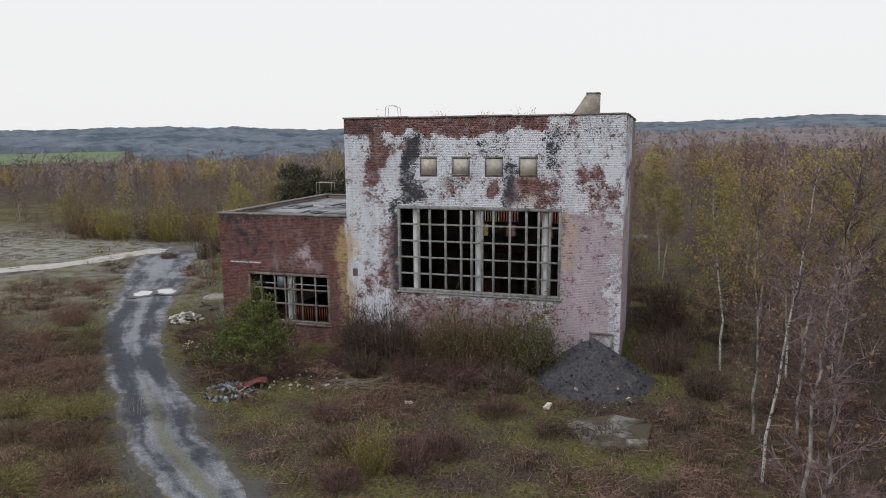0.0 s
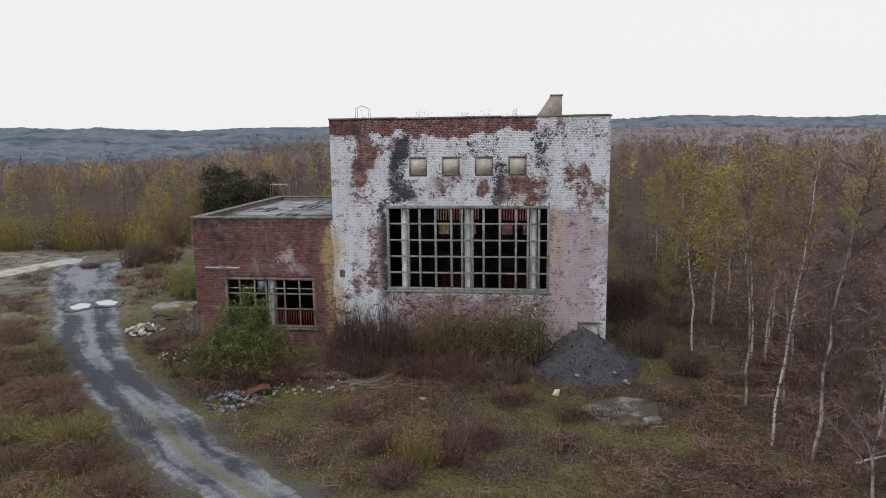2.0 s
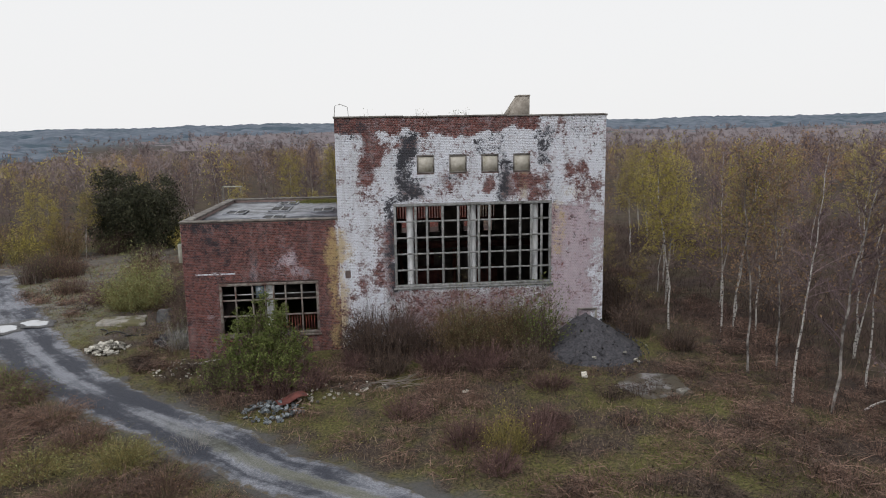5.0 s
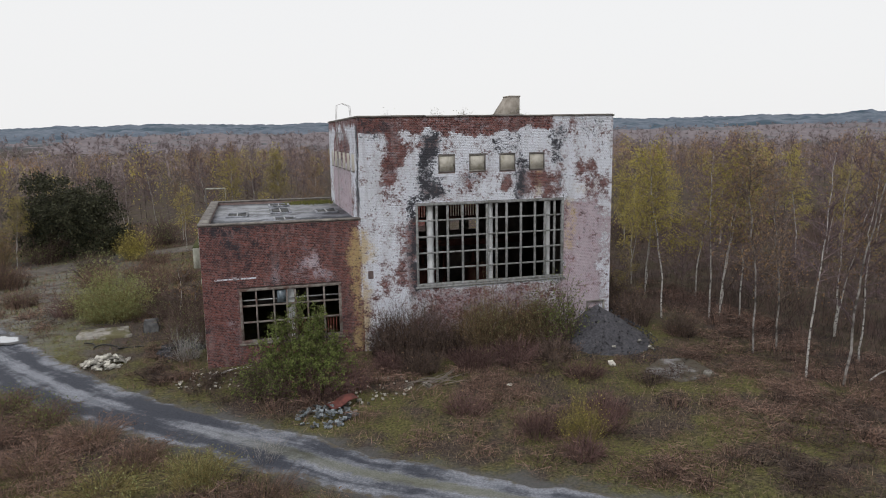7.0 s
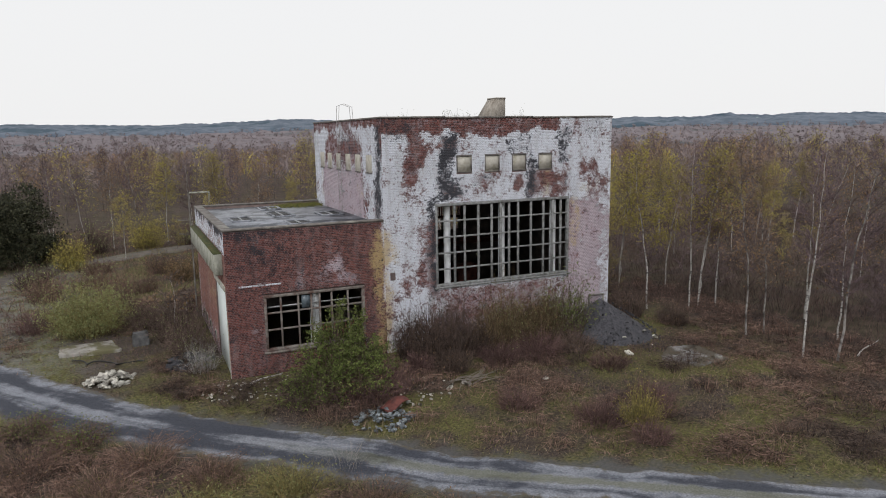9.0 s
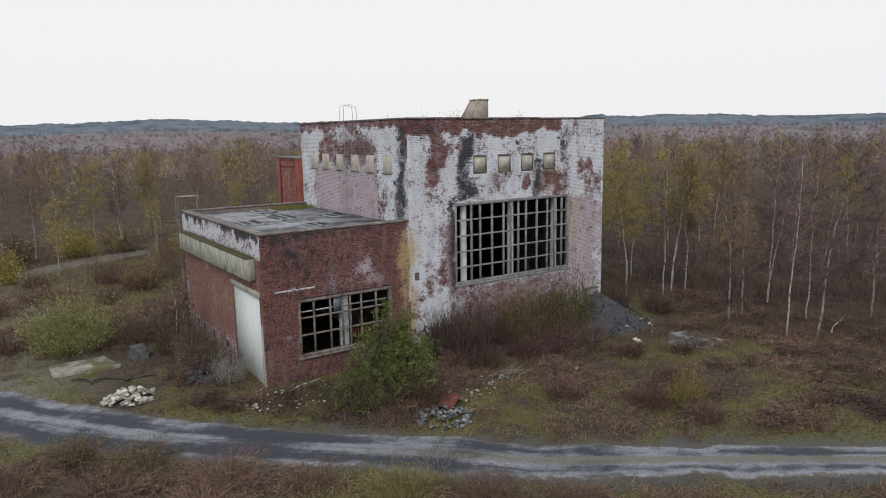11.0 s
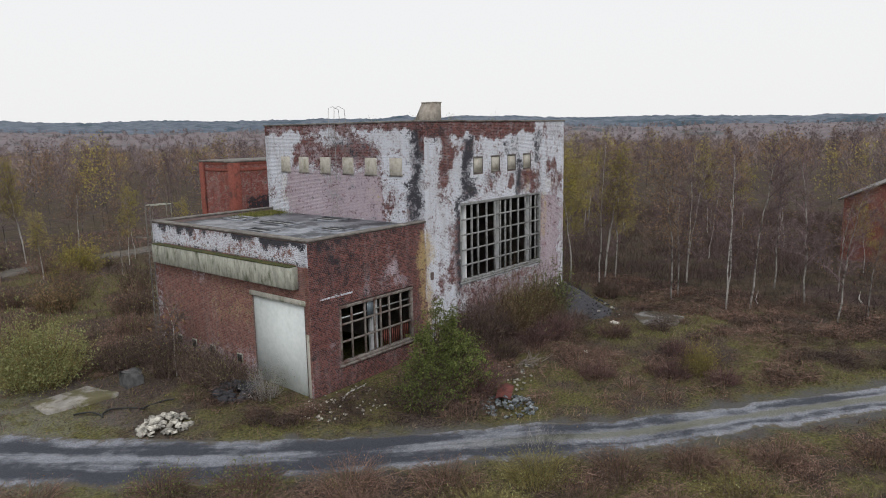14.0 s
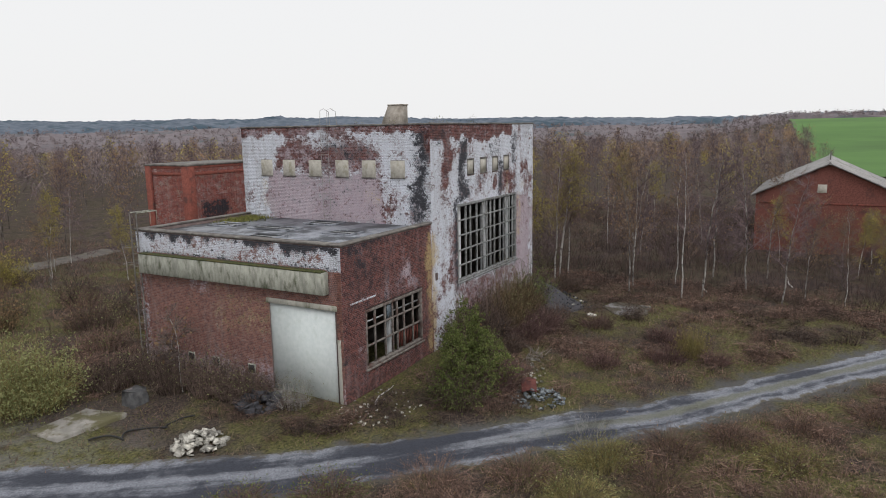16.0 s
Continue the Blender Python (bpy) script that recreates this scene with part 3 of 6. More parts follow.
track("path", BACK_LINE, 1.6, "beaten earth path along the edge of the wood", M_DIRT, 0.5, 0.07)

# ---------------------------------------------------------------- brick walls
X0, X1, Y0, Y1, ZT = -14.0, -1.2, 29.9, 41.75, 11.3      # the hall
AX0, AZT = -21.1, 6.7                                     # the annex beside it
T = 0.36                                                  # wall thickness
WIN = (-11.41, -3.81, 3.26, 7.27)
AWIN = (-19.58, -15.03, 1.25, 3.77)
DOOR = (30.2, 33.7, 0.0, 4.06)


def soft(u, z, u0, u1, z0, z1, e=0.25):
    """A soft-edged patch of a wall."""
    return step(u0 - e, u0 + e, u) * step(u1 + e, u1 - e, u) * step(z0 - e, z0 + e, z) * step(z1 + e, z1 - e, z)


def clipped(*a):
    return np.stack([np.clip(v, -1, 1) for v in a], -1)


def coat_front(u, z):
    """Whitewash, soot, ochre and pale wash on the hall's front."""
    n1, n2, n3 = fnoise(u, z, 1.3, 31, 4), fnoise(u, z, 0.45, 32), fnoise(u, z * 0.3, 0.5, 33)
    white = 0.80 + (n1 - 0.5) * 1.1 + (n2 - 0.5) * 0.6
    band = 10.62 - 0.35 * np.exp(-((u + 8.3) / 0.9) ** 2) + (n3 - 0.5) * 0.7
    white = white - 1.5 * step(band - 0.1, band + 0.15, z) * step(-4.3, -4.7, u)
    white = white - 0.35 * step(9.9, 11.0, z) * step(-4.7, -4.3, u) * n2
    for u0, u1, z0, z1, k in [(-12.85, -12.1, 9.0, 10.6, 1.5), (-12.95, -12.4, 8.2, 9.2, 1.3), (-12.3, -11.5, 3.2, 6.6, 0.55), (-13.2, -12.2, 2.8, 4.6, 0.3), (-3.2, -1.9, 8.35, 9.25, 0.8), (-7.1, -6.6, 7.9, 8.7, 1.2),
                              (-5.6, -4.8, 8.0, 8.65, 1.0), (-9.4, -8.2, 7.5, 8.5, 0.42), (-6.2, -4.0, 7.2, 8.6, 0.45), (-3.9, -1.9, 0.0, 7.0, 0.95), (-1.9, -1.0, 0.0, 6.6, 0.4), (-2.6, -1.2, 7.0, 8.4, 0.7), (-11.6, -3.6, 0.0, 1.6, 0.4), (-14.1, -11.6, 0.0, 1.6, 0.4)]:
        white = white - k * soft(u + (n1 - 0.5) * 0.9, z + (n3 - 0.5) * 0.9, u0, u1, z0, z1)
    black = -0.12 + (n2 - 0.5) * 0.35
    w = (n1 - 0.5) * 0.8
    for u0, u1, z0, z1, k in [(-11.2, -10.3, 7.4, 10.4, 0.95), (-11.8, -11.3, 3.0, 7.6, 0.85), (-10.4, -9.9, 7.3, 8.5, 0.55), (-6.45, -5.75, 7.3, 9.4, 0.75), (-4.55, -3.85, 8.9, 10.7, 0.7), (-7.5, -5.9, 9.5, 10.6, 0.45),
                              (-14.1, -12.6, 10.2, 11.4, 0.45), (-3.0, -1.6, 10.4, 11.3, 0.42), (-9.3, -8.0, 8.2, 8.7, 0.40), (-4.3, -3.6, 7.2, 8.6, 0.4)]:
        black = black + k * soft(u + w, z + w, u0, u1, z0, z1, 0.3)
    ochre = -0.15 + 0.95 * soft(u + w * 0.6, z, -14.5, -13.7, 0.3, 6.2, 0.3) + 0.6 * soft(u + w * 0.5, z + w, -14.4, -13.2, 4.7, 5.6) + 0.75 * soft(u + w * 0.4, z, -3.75, -3.15, 4.6, 7.2, 0.2) + 0.5 * soft(u, z, -5.45, -5.0, 7.3, 8.7, 0.12) + 0.4 * soft(u + w, z + w, -3.4, -1.8, 7.4, 8.2)
    wash = 0.1 + (0.72 + 0.7 * (n3 - 0.3)) * soft(u + w * 0.4, z, -3.9, -1.0, 0.0, 7.4, 0.4) + 0.35 * soft(u, z, -11.6, -3.6, 0.0, 3.3) + 0.3 * soft(u + w, z, -13.0, -11.4, 3.0, 6.5)
    low = soft(u, z, -11.8, -3.6, -1.0, 3.1, 0.15)
    white, ochre, black = white - 0.62 * low, ochre + 0.5 * low * n1, black + 0.25 * low * n2
    return clipped(white, black, ochre, wash)


def coat_side(u, z):
    """The hall's wall above the annex roof."""
    n1, n2, n3 = fnoise(u, z, 1.3, 41, 4), fnoise(u, z, 0.45, 42), fnoise(u, z * 0.3, 0.6, 43)
    w = (n1 - 0.5) * 0.9
    white = 0.85 + (n1 - 0.5) * 0.8 + (n2 - 0.5) * 0.5
    white = white - 1.4 * step(10.75, 11.05, z + (n3 - 0.5) * 0.7)
    for u0, u1, z0, z1, k in [(33.0, 39.4, 9.2, 10.3, 1.15), (32.8, 40.0, 6.4, 9.0, 0.95), (31.8, 33.4, 6.4, 8.4, 0.35), (29.8, 30.2, 9.5, 11.4, 1.0), (33.5, 38.5, 10.3, 10.9, 0.5)]:
        white = white - k * soft(u + w, z + w * 0.8, u0, u1, z0, z1, 0.35)
    black = -0.1 + (n2 - 0.5) * 0.4 + 0.85 * soft(u + w * 0.9, z + w * 0.5, 30.15, 31.05, 6.5, 8.6, 0.3) + 0.8 * soft(u + w * 0.9, z, 30.1, 30.8, 8.6, 11.0, 0.25) + 0.35 * soft(u + w, z + w, 33.4, 36.4, 9.6, 10.6)
    ochre = -0.2 + 0.6 * soft(u, z + w, 40.0, 40.5, 7.0, 8.8, 0.15) + 0.5 * soft(u + w, z + w, 32.7, 33.6, 7.2, 8.5)
    wash = 0.2 + 0.95 * soft(u + w, z + w * 0.5, 32.8, 40.2, 6.2, 9.0, 0.4) + 0.25 * n1
    return clipped(white, black, ochre, wash)


def coat_annex(u, z):
    n1, n2, n3 = fnoise(u, z, 1.3, 51, 4), fnoise(u, z, 0.45, 52), fnoise(u, z * 0.35, 0.6, 53)
    w = (n1 - 0.5) * 0.9
    white = -0.85 + (n1 - 0.5) * 0.5 + 0.95 * soft(u + w, z + w, -20.9, -18.3, 5.2, 6.6, 0.6) + 1.7 * soft(u, z + (n2 - 0.5) * 0.06, -20.6, -18.75, 4.21, 4.31, 0.05) * step(0.12, 0.3, fnoise(u, u * 0, 0.7, 57)) + 1.5 * step(-14.35, -13.95, u + w * 0.5) * step(1.0, 3.0, z) + 0.8 * soft(u + w, z, -14.9, -14.0, 0.2, 1.2)
    black = 0.02 + (n2 - 0.5) * 0.4 + 0.30 * soft(u + w, z + w, -21.2, -18.6, 4.9, 6.8, 0.6) + 0.25 * step(6.1, 6.7, z + w * 0.3)
    ochre = -0.15 + 1.1 * soft(u + w * 0.35, z, -14.6, -14.0, 0.2, 6.3, 0.25) * (0.5 + 0.7 * n1) + 0.4 * soft(u + w, z + w, -14.7, -13.8, 4.6, 5.6, 0.3)
    wash = -0.5 + 0.6 * (n3 - 0.5) + 0.8 * soft(u + w, z + w, -18.4, -15.2, 3.7, 4.8, 0.4) + 0.6 * soft(u + w, z + w, -20.4, -19.4, 0.3, 3.9, 0.4) + 0.7 * soft(u + w, z, -17.0, -16.2, 4.6, 6.2, 0.4)
    return clipped(white, black, ochre, wash)


def coat_annex_side(u, z):
    n1, n2, n3 = fnoise(u, z, 1.3, 61, 4), fnoise(u, z, 0.45, 62), fnoise(u, z * 0.3, 0.5, 63)
    w = (n1 - 0.5) * 0.7
    white = -0.9 + (n2 - 0.5) * 0.4 + 1.5 * step(5.6, 5.7, z) + 1.0 * step(40.6, 41.3, u + w) + 0.5 * step(30.7, 30.2, u + w)
    black = -0.05 + (n2 - 0.5) * 0.3 + 0.95 * step(6.2, 6.75, z + (n3 - 0.5) * 1.0) + 0.35 * step(1.6, 0.4, z + w) + 0.4 * soft(u, z, 30, 42, 5.6, 5.8, 0.1)
    ochre = -0.05 + 0.35 * soft(u + w, z + w, 33, 37, 2.4, 4.4, 0.5)
    wash = -0.12 + 0.7 * (n3 - 0.5) + 0.7 * soft(u + w, z + w, 37.2, 38.4, 4.1, 4.6, 0.2) + 0.75 * step(1.9, 0.7, z + w) + 0.35 * step(41, 41.5, u + w)
    return clipped(white, black, ochre, wash)


def lay(u0, u1, z0, z1, holes, r, headers=True):
    """Courses of bricks, headers or English bond: rows of (from, to, height)."""
    rows = []
    for k in range(int((z1 - z0) / 0.075)):
        z = z0 + 0.075 * k + 0.0375
        pitch, off = (0.1125 if headers else 0.225, 0.0) if k % 2 else (0.1125, 0.056)
        a = np.arange(u0 + off, u1 - 0.02, pitch)
        if off:
            a = np.concatenate([[u0], a])
        b = np.minimum(np.concatenate([a[1:], [u1]]), u1)
        keep = b - a > 0.02
        a, b = a[keep], b[keep]
        for h0, h1, hz0, hz1 in holes:
            if hz0 - 0.03 < z < hz1 + 0.03:
                inside = (a >= h0 - 0.01) & (b <= h1 + 0.01)
                a, b = a[~inside], b[~inside]
                b = np.where((a < h0) & (b > h0), h0, b)
                a = np.where((a < h1) & (b > h1), h1, a)
        rows.append(np.stack([a, b, np.full(len(a), z)], -1))
    return np.vstack(rows)


def brick_geo(rows, origin, along, out, coatfn, r, mortar, bricks):
    """Bricks and the mortar bed behind them, on a wall."""
    a, b, z = rows.T
    c = coatfn((a + b) / 2, z)
    n = len(a)
    along, out, origin = np.array(along, float), np.array(out, float), np.array(origin, float)
    up = np.array([0, 0, 1.0])

    def p(u, zz, d):
        return origin + u[:, None] * along + zz[:, None] * up + d[:, None] * out
    zero = np.zeros(n)
    v = np.stack([p(a, z - 0.0375, zero), p(b, z - 0.0375, zero), p(b, z + 0.0375, zero), p(a, z + 0.0375, zero)], 1).reshape(-1, 3)
    mortar.add(v, np.arange(4 * n).reshape(-1, 4), np.repeat(c, 4, 0))
    d = r.uniform(0.004, 0.010, n) - 0.009 * (r.random(n) < 0.04)
    d = np.maximum(d, 0.001)
    g = 0.0055
    e = 0.004
    ring0 = [p(a + g, z - 0.0325, zero), p(b - g, z - 0.0325, zero), p(b - g, z + 0.0325, zero), p(a + g, z + 0.0325, zero)]
    ring1 = [p(a + g + e, z - 0.0325 + e, d), p(b - g - e, z - 0.0325 + e, d), p(b - g - e, z + 0.0325 - e, d), p(a + g + e, z + 0.0325 - e, d)]
    v = np.stack(ring0 + ring1, 1).reshape(-1, 3)
    base = np.array([(4, 5, 6, 7), (0, 1, 5, 4), (1, 2, 6, 5), (2, 3, 7, 6), (3, 0, 4, 7)])
    f = (base[None] + 8 * np.arange(n)[:, None, None]).reshape(-1, 4)
    bricks.add(v, f, np.repeat(c, 8, 0))


def core(u0, u1, z0, z1, holes):
    """The rectangles of a wall round its openings."""
    us = sorted({u0, u1, *[h[0] for h in holes], *[h[1] for h in holes]})
    out = []
    for a, b in zip(us, us[1:]):
        cuts = sorted((h[2], h[3]) for h in holes if h[0] < b - 1e-6 and h[1] > a + 1e-6)
        z = z0
        for c0, c1 in cuts:
            if c0 > z:
                out.append((a, b, z, c0))
            z = c1
        if z < z1:
            out.append((a, b, z, z1))
    return out


hall = thing("factory_hall", "tall derelict brick hall with peeling whitewash and soot", "building")
annex = thing("annex", "low flat-roofed red brick annex beside the hall", "building")
SQ_F = [(-10.27, -9.45), (-8.75, -7.93), (-7.23, -6.41), (-5.71, -4.89)]
SQ_S = [(31.31, 32.12), (32.99, 33.80), (34.62, 35.42), (36.33, 37.14), (38.07, 38.88), (39.62, 40.42)]
front_holes = [WIN] + [(a, b, 8.69, 9.51) for a, b in SQ_F]
side_holes = [(a, b, 8.77, 9.59) for a, b in SQ_S]
hole_small = (-13.75, -13.5, 3.85, 4.2)
S = 0.012


def wall(name, parent, rects, material, along, at, inner):
    """The body of a wall, behind its bricks."""
    g = Geo()
    for a, b, z0, z1 in rects:
        if along == "x":
            g.box((a, min(at, inner), z0), (b, max(at, inner), z1))
        else:
            g.box((min(at, inner), a, z0), (max(at, inner), b, z1))
    return part(name, g, material, parent)


BACK_HOLES = [(-10.7, -7.9, 4.3, 6.2), (-6.7, -4.4, 4.3, 6.2)]
w_front = wall("front_wall", hall, core(X0, X1, -0.5, ZT, front_holes), M_CORE, "x", Y0 + S, Y0 + T)
w_left = wall("side_wall", hall, core(Y0 + T, Y1 - T, -0.5, ZT, []), M_CORE, "y", X0 + S, X0 + T)
w_right = wall("side_wall", hall, core(Y0 + T, Y1 - T, -0.5, ZT, []), M_CORE, "y", X1 - S, X1 - T)
w_back = wall("back_wall", hall, core(X0, X1, -0.5, ZT, BACK_HOLES), M_CORE, "x", Y1 - T, Y1 - S)
r = np.random.default_rng(3)
for nm, wl, rows, org, al, out, fn in [
    ("front", w_front, lay(X0, X1, 0.0, ZT - 0.05, front_holes + [hole_small], r), (0, Y0, 0), (1, 0, 0), (0, -1, 0), coat_front),
    ("left", w_left, lay(Y0, Y1, 6.3, ZT - 0.05, side_holes, r), (X0, 0, 0), (0, 1, 0), (-1, 0, 0), coat_side),
    ("right", w_right, lay(Y0, 37.0, 0.0, ZT - 0.05, [], r, False), (X1, 0, 0), (0, 1, 0), (1, 0, 0), lambda u, z: coat_front(-3.4 + 0.18 * (u - 30), z)),
]:
    mo, br = Geo(), Geo()
    brick_geo(rows, org, al, out, fn, r, mo, br)
    tagged(part("mortar", mo, M_MORTAR, wl), kind="stuff")
    tagged(part("brickwork", br, M_BRICK, wl, "weathered bricks under peeling whitewash"), kind="stuff")

# blocked square lights
g0 = Geo()
for a, b in SQ_F:
    q = part("blocked_light", Geo().box((a, Y0 + 0.015, 8.69), (b, Y0 + 0.2, 9.51)), M_PANEL, hall, "square light blocked with beige panel")
    fr = Geo()
    for x0, x1, z0, z1 in [(a, b, 9.45, 9.51), (a, b, 8.69, 8.74), (a, a + 0.05, 8.74, 9.45), (b - 0.05, b, 8.74, 9.45)]:
        fr.box((x0, Y0 - 0.01, z0), (x1, Y0 + 0.012, z1))
    part("surround", fr, M_COPING, q)
for a, b in SQ_S:
    q = part("blocked_light", Geo().box((X0 - 0.025, a, 8.77), (X0 + 0.2, b, 9.59), 0.012), M_PANEL, hall, "square light blocked with beige panel")
    part("sill", Geo().box((X0 - 0.05, a - 0.02, 8.72), (X0 - 0.002, b + 0.02, 8.768)), M_COPING, q)

# hall roof, parapet and coping
part("roof", Geo().box((X0 + T, Y0 + T, 10.75), (X1 - T, Y1 - T, 11.0)), M_ROOF, hall, "flat felt roof")
cp = Geo()
for k, (a, b) in enumerate(zip(np.arange(X0 - 0.05, X1, 1.6), np.append(np.arange(X0 - 0.05, X1, 1.6)[1:], X1 + 0.05))):
    for y in (Y0 - 0.05, Y1 - T - 0.03):
        part("coping", Geo().box((a + 0.004, y, ZT - 0.045 + 0.012 * math.sin(k * 2.1)), (b - 0.004, y + T + 0.08, ZT + 0.035 + 0.012 * math.sin(k * 2.1)), 0.012), M_COPING, hall)
for k, (a, b) in enumerate(zip(np.arange(Y0 + T + 0.05, Y1 - T - 0.1, 1.55), np.append(np.arange(Y0 + T + 0.05, Y1 - T - 0.1, 1.55)[1:], Y1 - T - 0.05))):
    for x in (X0 - 0.05, X1 - T - 0.03):
        part("coping", Geo().box((x, a, ZT - 0.045), (x + T + 0.08, b - 0.008, ZT + 0.035), 0.012), M_COPING, hall)
# wedge-shaped flue on the roof
g = Geo()
pr = [(-4.75, 10.95), (-3.0, 10.95), (-3.0, 12.62), (-3.62, 12.62)]
v = [(x, y, z) for y in (37.9, 39.0) for x, z in pr]
g.add(v, [(0, 1, 2, 3), (7, 6, 5, 4), (0, 4, 5, 1), (1, 5, 6, 2), (2, 6, 7, 3), (3, 7, 4, 0)])
flue = part("flue", g, M_FLUE, hall, "wedge-shaped concrete flue")
part("cap", Geo().box((-3.66, 37.86, 12.60), (-2.96, 39.04, 12.68), 0.02), M_FLUE, flue)

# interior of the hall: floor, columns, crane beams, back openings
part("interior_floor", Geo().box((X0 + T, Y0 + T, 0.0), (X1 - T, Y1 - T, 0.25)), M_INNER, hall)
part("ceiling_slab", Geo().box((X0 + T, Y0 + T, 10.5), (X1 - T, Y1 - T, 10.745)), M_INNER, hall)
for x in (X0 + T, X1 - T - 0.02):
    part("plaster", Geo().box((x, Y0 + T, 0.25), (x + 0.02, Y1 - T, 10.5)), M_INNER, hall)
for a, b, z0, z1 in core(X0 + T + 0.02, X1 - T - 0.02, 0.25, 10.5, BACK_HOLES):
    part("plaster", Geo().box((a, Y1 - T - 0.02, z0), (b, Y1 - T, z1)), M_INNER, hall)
for z in (6.4, 3.4):
    b_ = Geo().box((X0 + T, 40.6, z), (X1 - T, 40.66, z + 0.4)).box((X0 + T, 40.5, z), (X1 - T, 40.76, z + 0.03)).box((X0 + T, 40.5, z + 0.37), (X1 - T, 40.76, z + 0.4))
    part("crane_beam", b_, M_RUST_D, hall, "red-painted steel beam")
for a, b, z0, z1 in BACK_HOLES:
    pan = part("steel_window", Geo().box((a, Y1 - 0.3, 5.95), (b, Y1 - 0.2, 6.2)).box((a, Y1 - 0.3, 5.05), (b, Y1 - 0.2, 5.2)), M_RUST_D, hall, "red steel window frame")
    for k, x in enumerate(np.arange(a + 0.06, b, 0.17)):
        part("bar", Geo().box((x, Y1 - 0.28, 5.2), (x + 0.09, Y1 - 0.22, 5.95)), M_RUST_D, pan)
    for c, d in ((a + 0.9, b - 0.75), (a, a + 0.25), (b - 0.2, b)):
        part("boarding", Geo().box((c, Y1 - 0.31, 4.3), (d, Y1 - 0.25, 5.05)), M_COPING, pan)
for x in (-10.6, -8.7, -7.3, -5.4):
    part("stanchion", Geo().box((x - 0.1, 39.8, 0.25), (x + 0.1, 40.0, 3.4)), M_RUST_D, hall)
for x0, x1 in ((-9.9, -8.3), (-6.3, -4.9)):
    part("machine_base", Geo().box((x0, 38.0, 0.25), (x1, 39.3, 2.5), 0.05), M_RUST_D, hall, "rusty machine housing")


# windows: concrete grids without glass
def grid_window(parent, name, win, cols, rows, post, y, label, wide=0.055, bars=None):
    bars = bars or M_FRAME
    x0, x1, z0, z1 = win
    w = part(name, Geo().box((x0, y - 0.03, z1 - 0.13), (x1, y + 0.17, z1), 0.01).box((x0, y - 0.03, z0), (x1, y + 0.17, z0 + 0.12), 0.01)
             .box((x0, y - 0.025, z0 + 0.12), (x0 + 0.12, y + 0.165, z1 - 0.13), 0.01).box((x1 - 0.12, y - 0.025, z0 + 0.12), (x1, y + 0.165, z1 - 0.13), 0.01), bars, parent, label)
    part("sill", Geo().box((x0 - 0.08, y - 0.10, z0 - 0.09), (x1 + 0.08, y + 0.05, z0 - 0.003), 0.015), bars, w)
    for x in cols:
        part("mullion", Geo().box((x - wide, y + 0.0, z0 + 0.12), (x + wide, y + 0.09, z1 - 0.13), 0.012), bars, w)
    for z in rows:
        part("transom", Geo().box((x0 + 0.12, y + 0.012, z - 0.04), (x1 - 0.12, y + 0.078, z + 0.04), 0.01), bars, w)
    return w


rows_z = [z for z in np.linspace(3.32, 7.2, 6)[1:-1]]
win = grid_window(hall, "window_frame", WIN, [-10.38, -9.84, -9.09, -8.35, -7.85, -7.36, -6.84, -6.09, -5.35, -4.8, -4.3], rows_z, None, Y0 + 0.02, "grey concrete grid window with empty panes")
for x in (-10.62, -7.6, -4.55):
    part("column", Geo().tube([(x, Y0 + 0.42, 0.25), (x, Y0 + 0.42, 10.5)], 0.17, 14), M_COLUMN, hall, "whitewashed round column", smooth=True)
# annex
aw_holes = [AWIN]
a_front = wall("front_wall", annex, core(AX0, X0, -0.5, AZT, aw_holes), M_CORE, "x", Y0 + S, Y0 + T)
a_left = wall("side_wall", annex, core(Y0 + T, Y1 - T, -0.5, AZT, [DOOR]), M_CORE, "y", AX0 + S, AX0 + T)
a_back = wall("back_wall", annex, core(AX0, X0, -0.5, AZT, []), M_CORE, "x", Y1 - T, Y1)
DETAIL = (AX0, -19.62, 2.3, 3.95)
rows_f = lay(AX0, X0, 0.0, AZT - 0.05, aw_holes, r)
pick = (rows_f[:, 0] > DETAIL[0] - 0.01) & (rows_f[:, 1] < DETAIL[1]) & (rows_f[:, 2] > DETAIL[2]) & (rows_f[:, 2] < DETAIL[3])
for wl, rows, org, al, out, fn, mt in [
    (a_front, rows_f, (0, Y0, 0), (1, 0, 0), (0, -1, 0), coat_annex, M_BRICK),
    (a_left, lay(Y0, Y1, 0.0, AZT - 0.05, [DOOR], r), (AX0, 0, 0), (0, 1, 0), (-1, 0, 0), coat_annex_side, M_REDBRICK),
]:
    mo, br = Geo(), Geo()
    brick_geo(rows, org, al, out, fn, r, mo, Geo())
    brick_geo(rows if wl is not a_front else rows[~pick], org, al, out, fn, r, Geo(), br)
    tagged(part("mortar", mo, M_MORTAR, wl), kind="stuff")
    tagged(part("brickwork", br, mt, wl, "weathered red bricks"), kind="stuff")
for y in (39.9, 38.6, 37.05, 34.9):
    vt = part("vent", Geo().box((AX0 - 0.03, y - 0.22, 0.78), (AX0 - 0.002, y + 0.22, 1.22), 0.01), M_LEDGE, annex, "small low vent with pale concrete surround")
    # flat black plate stands for the vent's shaded hole
    part("opening", Geo().box((AX0 - 0.036, y - 0.17, 0.82), (AX0 - 0.031, y + 0.17, 1.16)), M_BLACK, vt)
part("lintel", Geo().box((AX0 - 0.06, DOOR[0] - 0.05, 4.06), (AX0 + T, DOOR[1] + 0.12, 4.27), 0.015), M_CONCRETE, annex, "concrete door lintel")
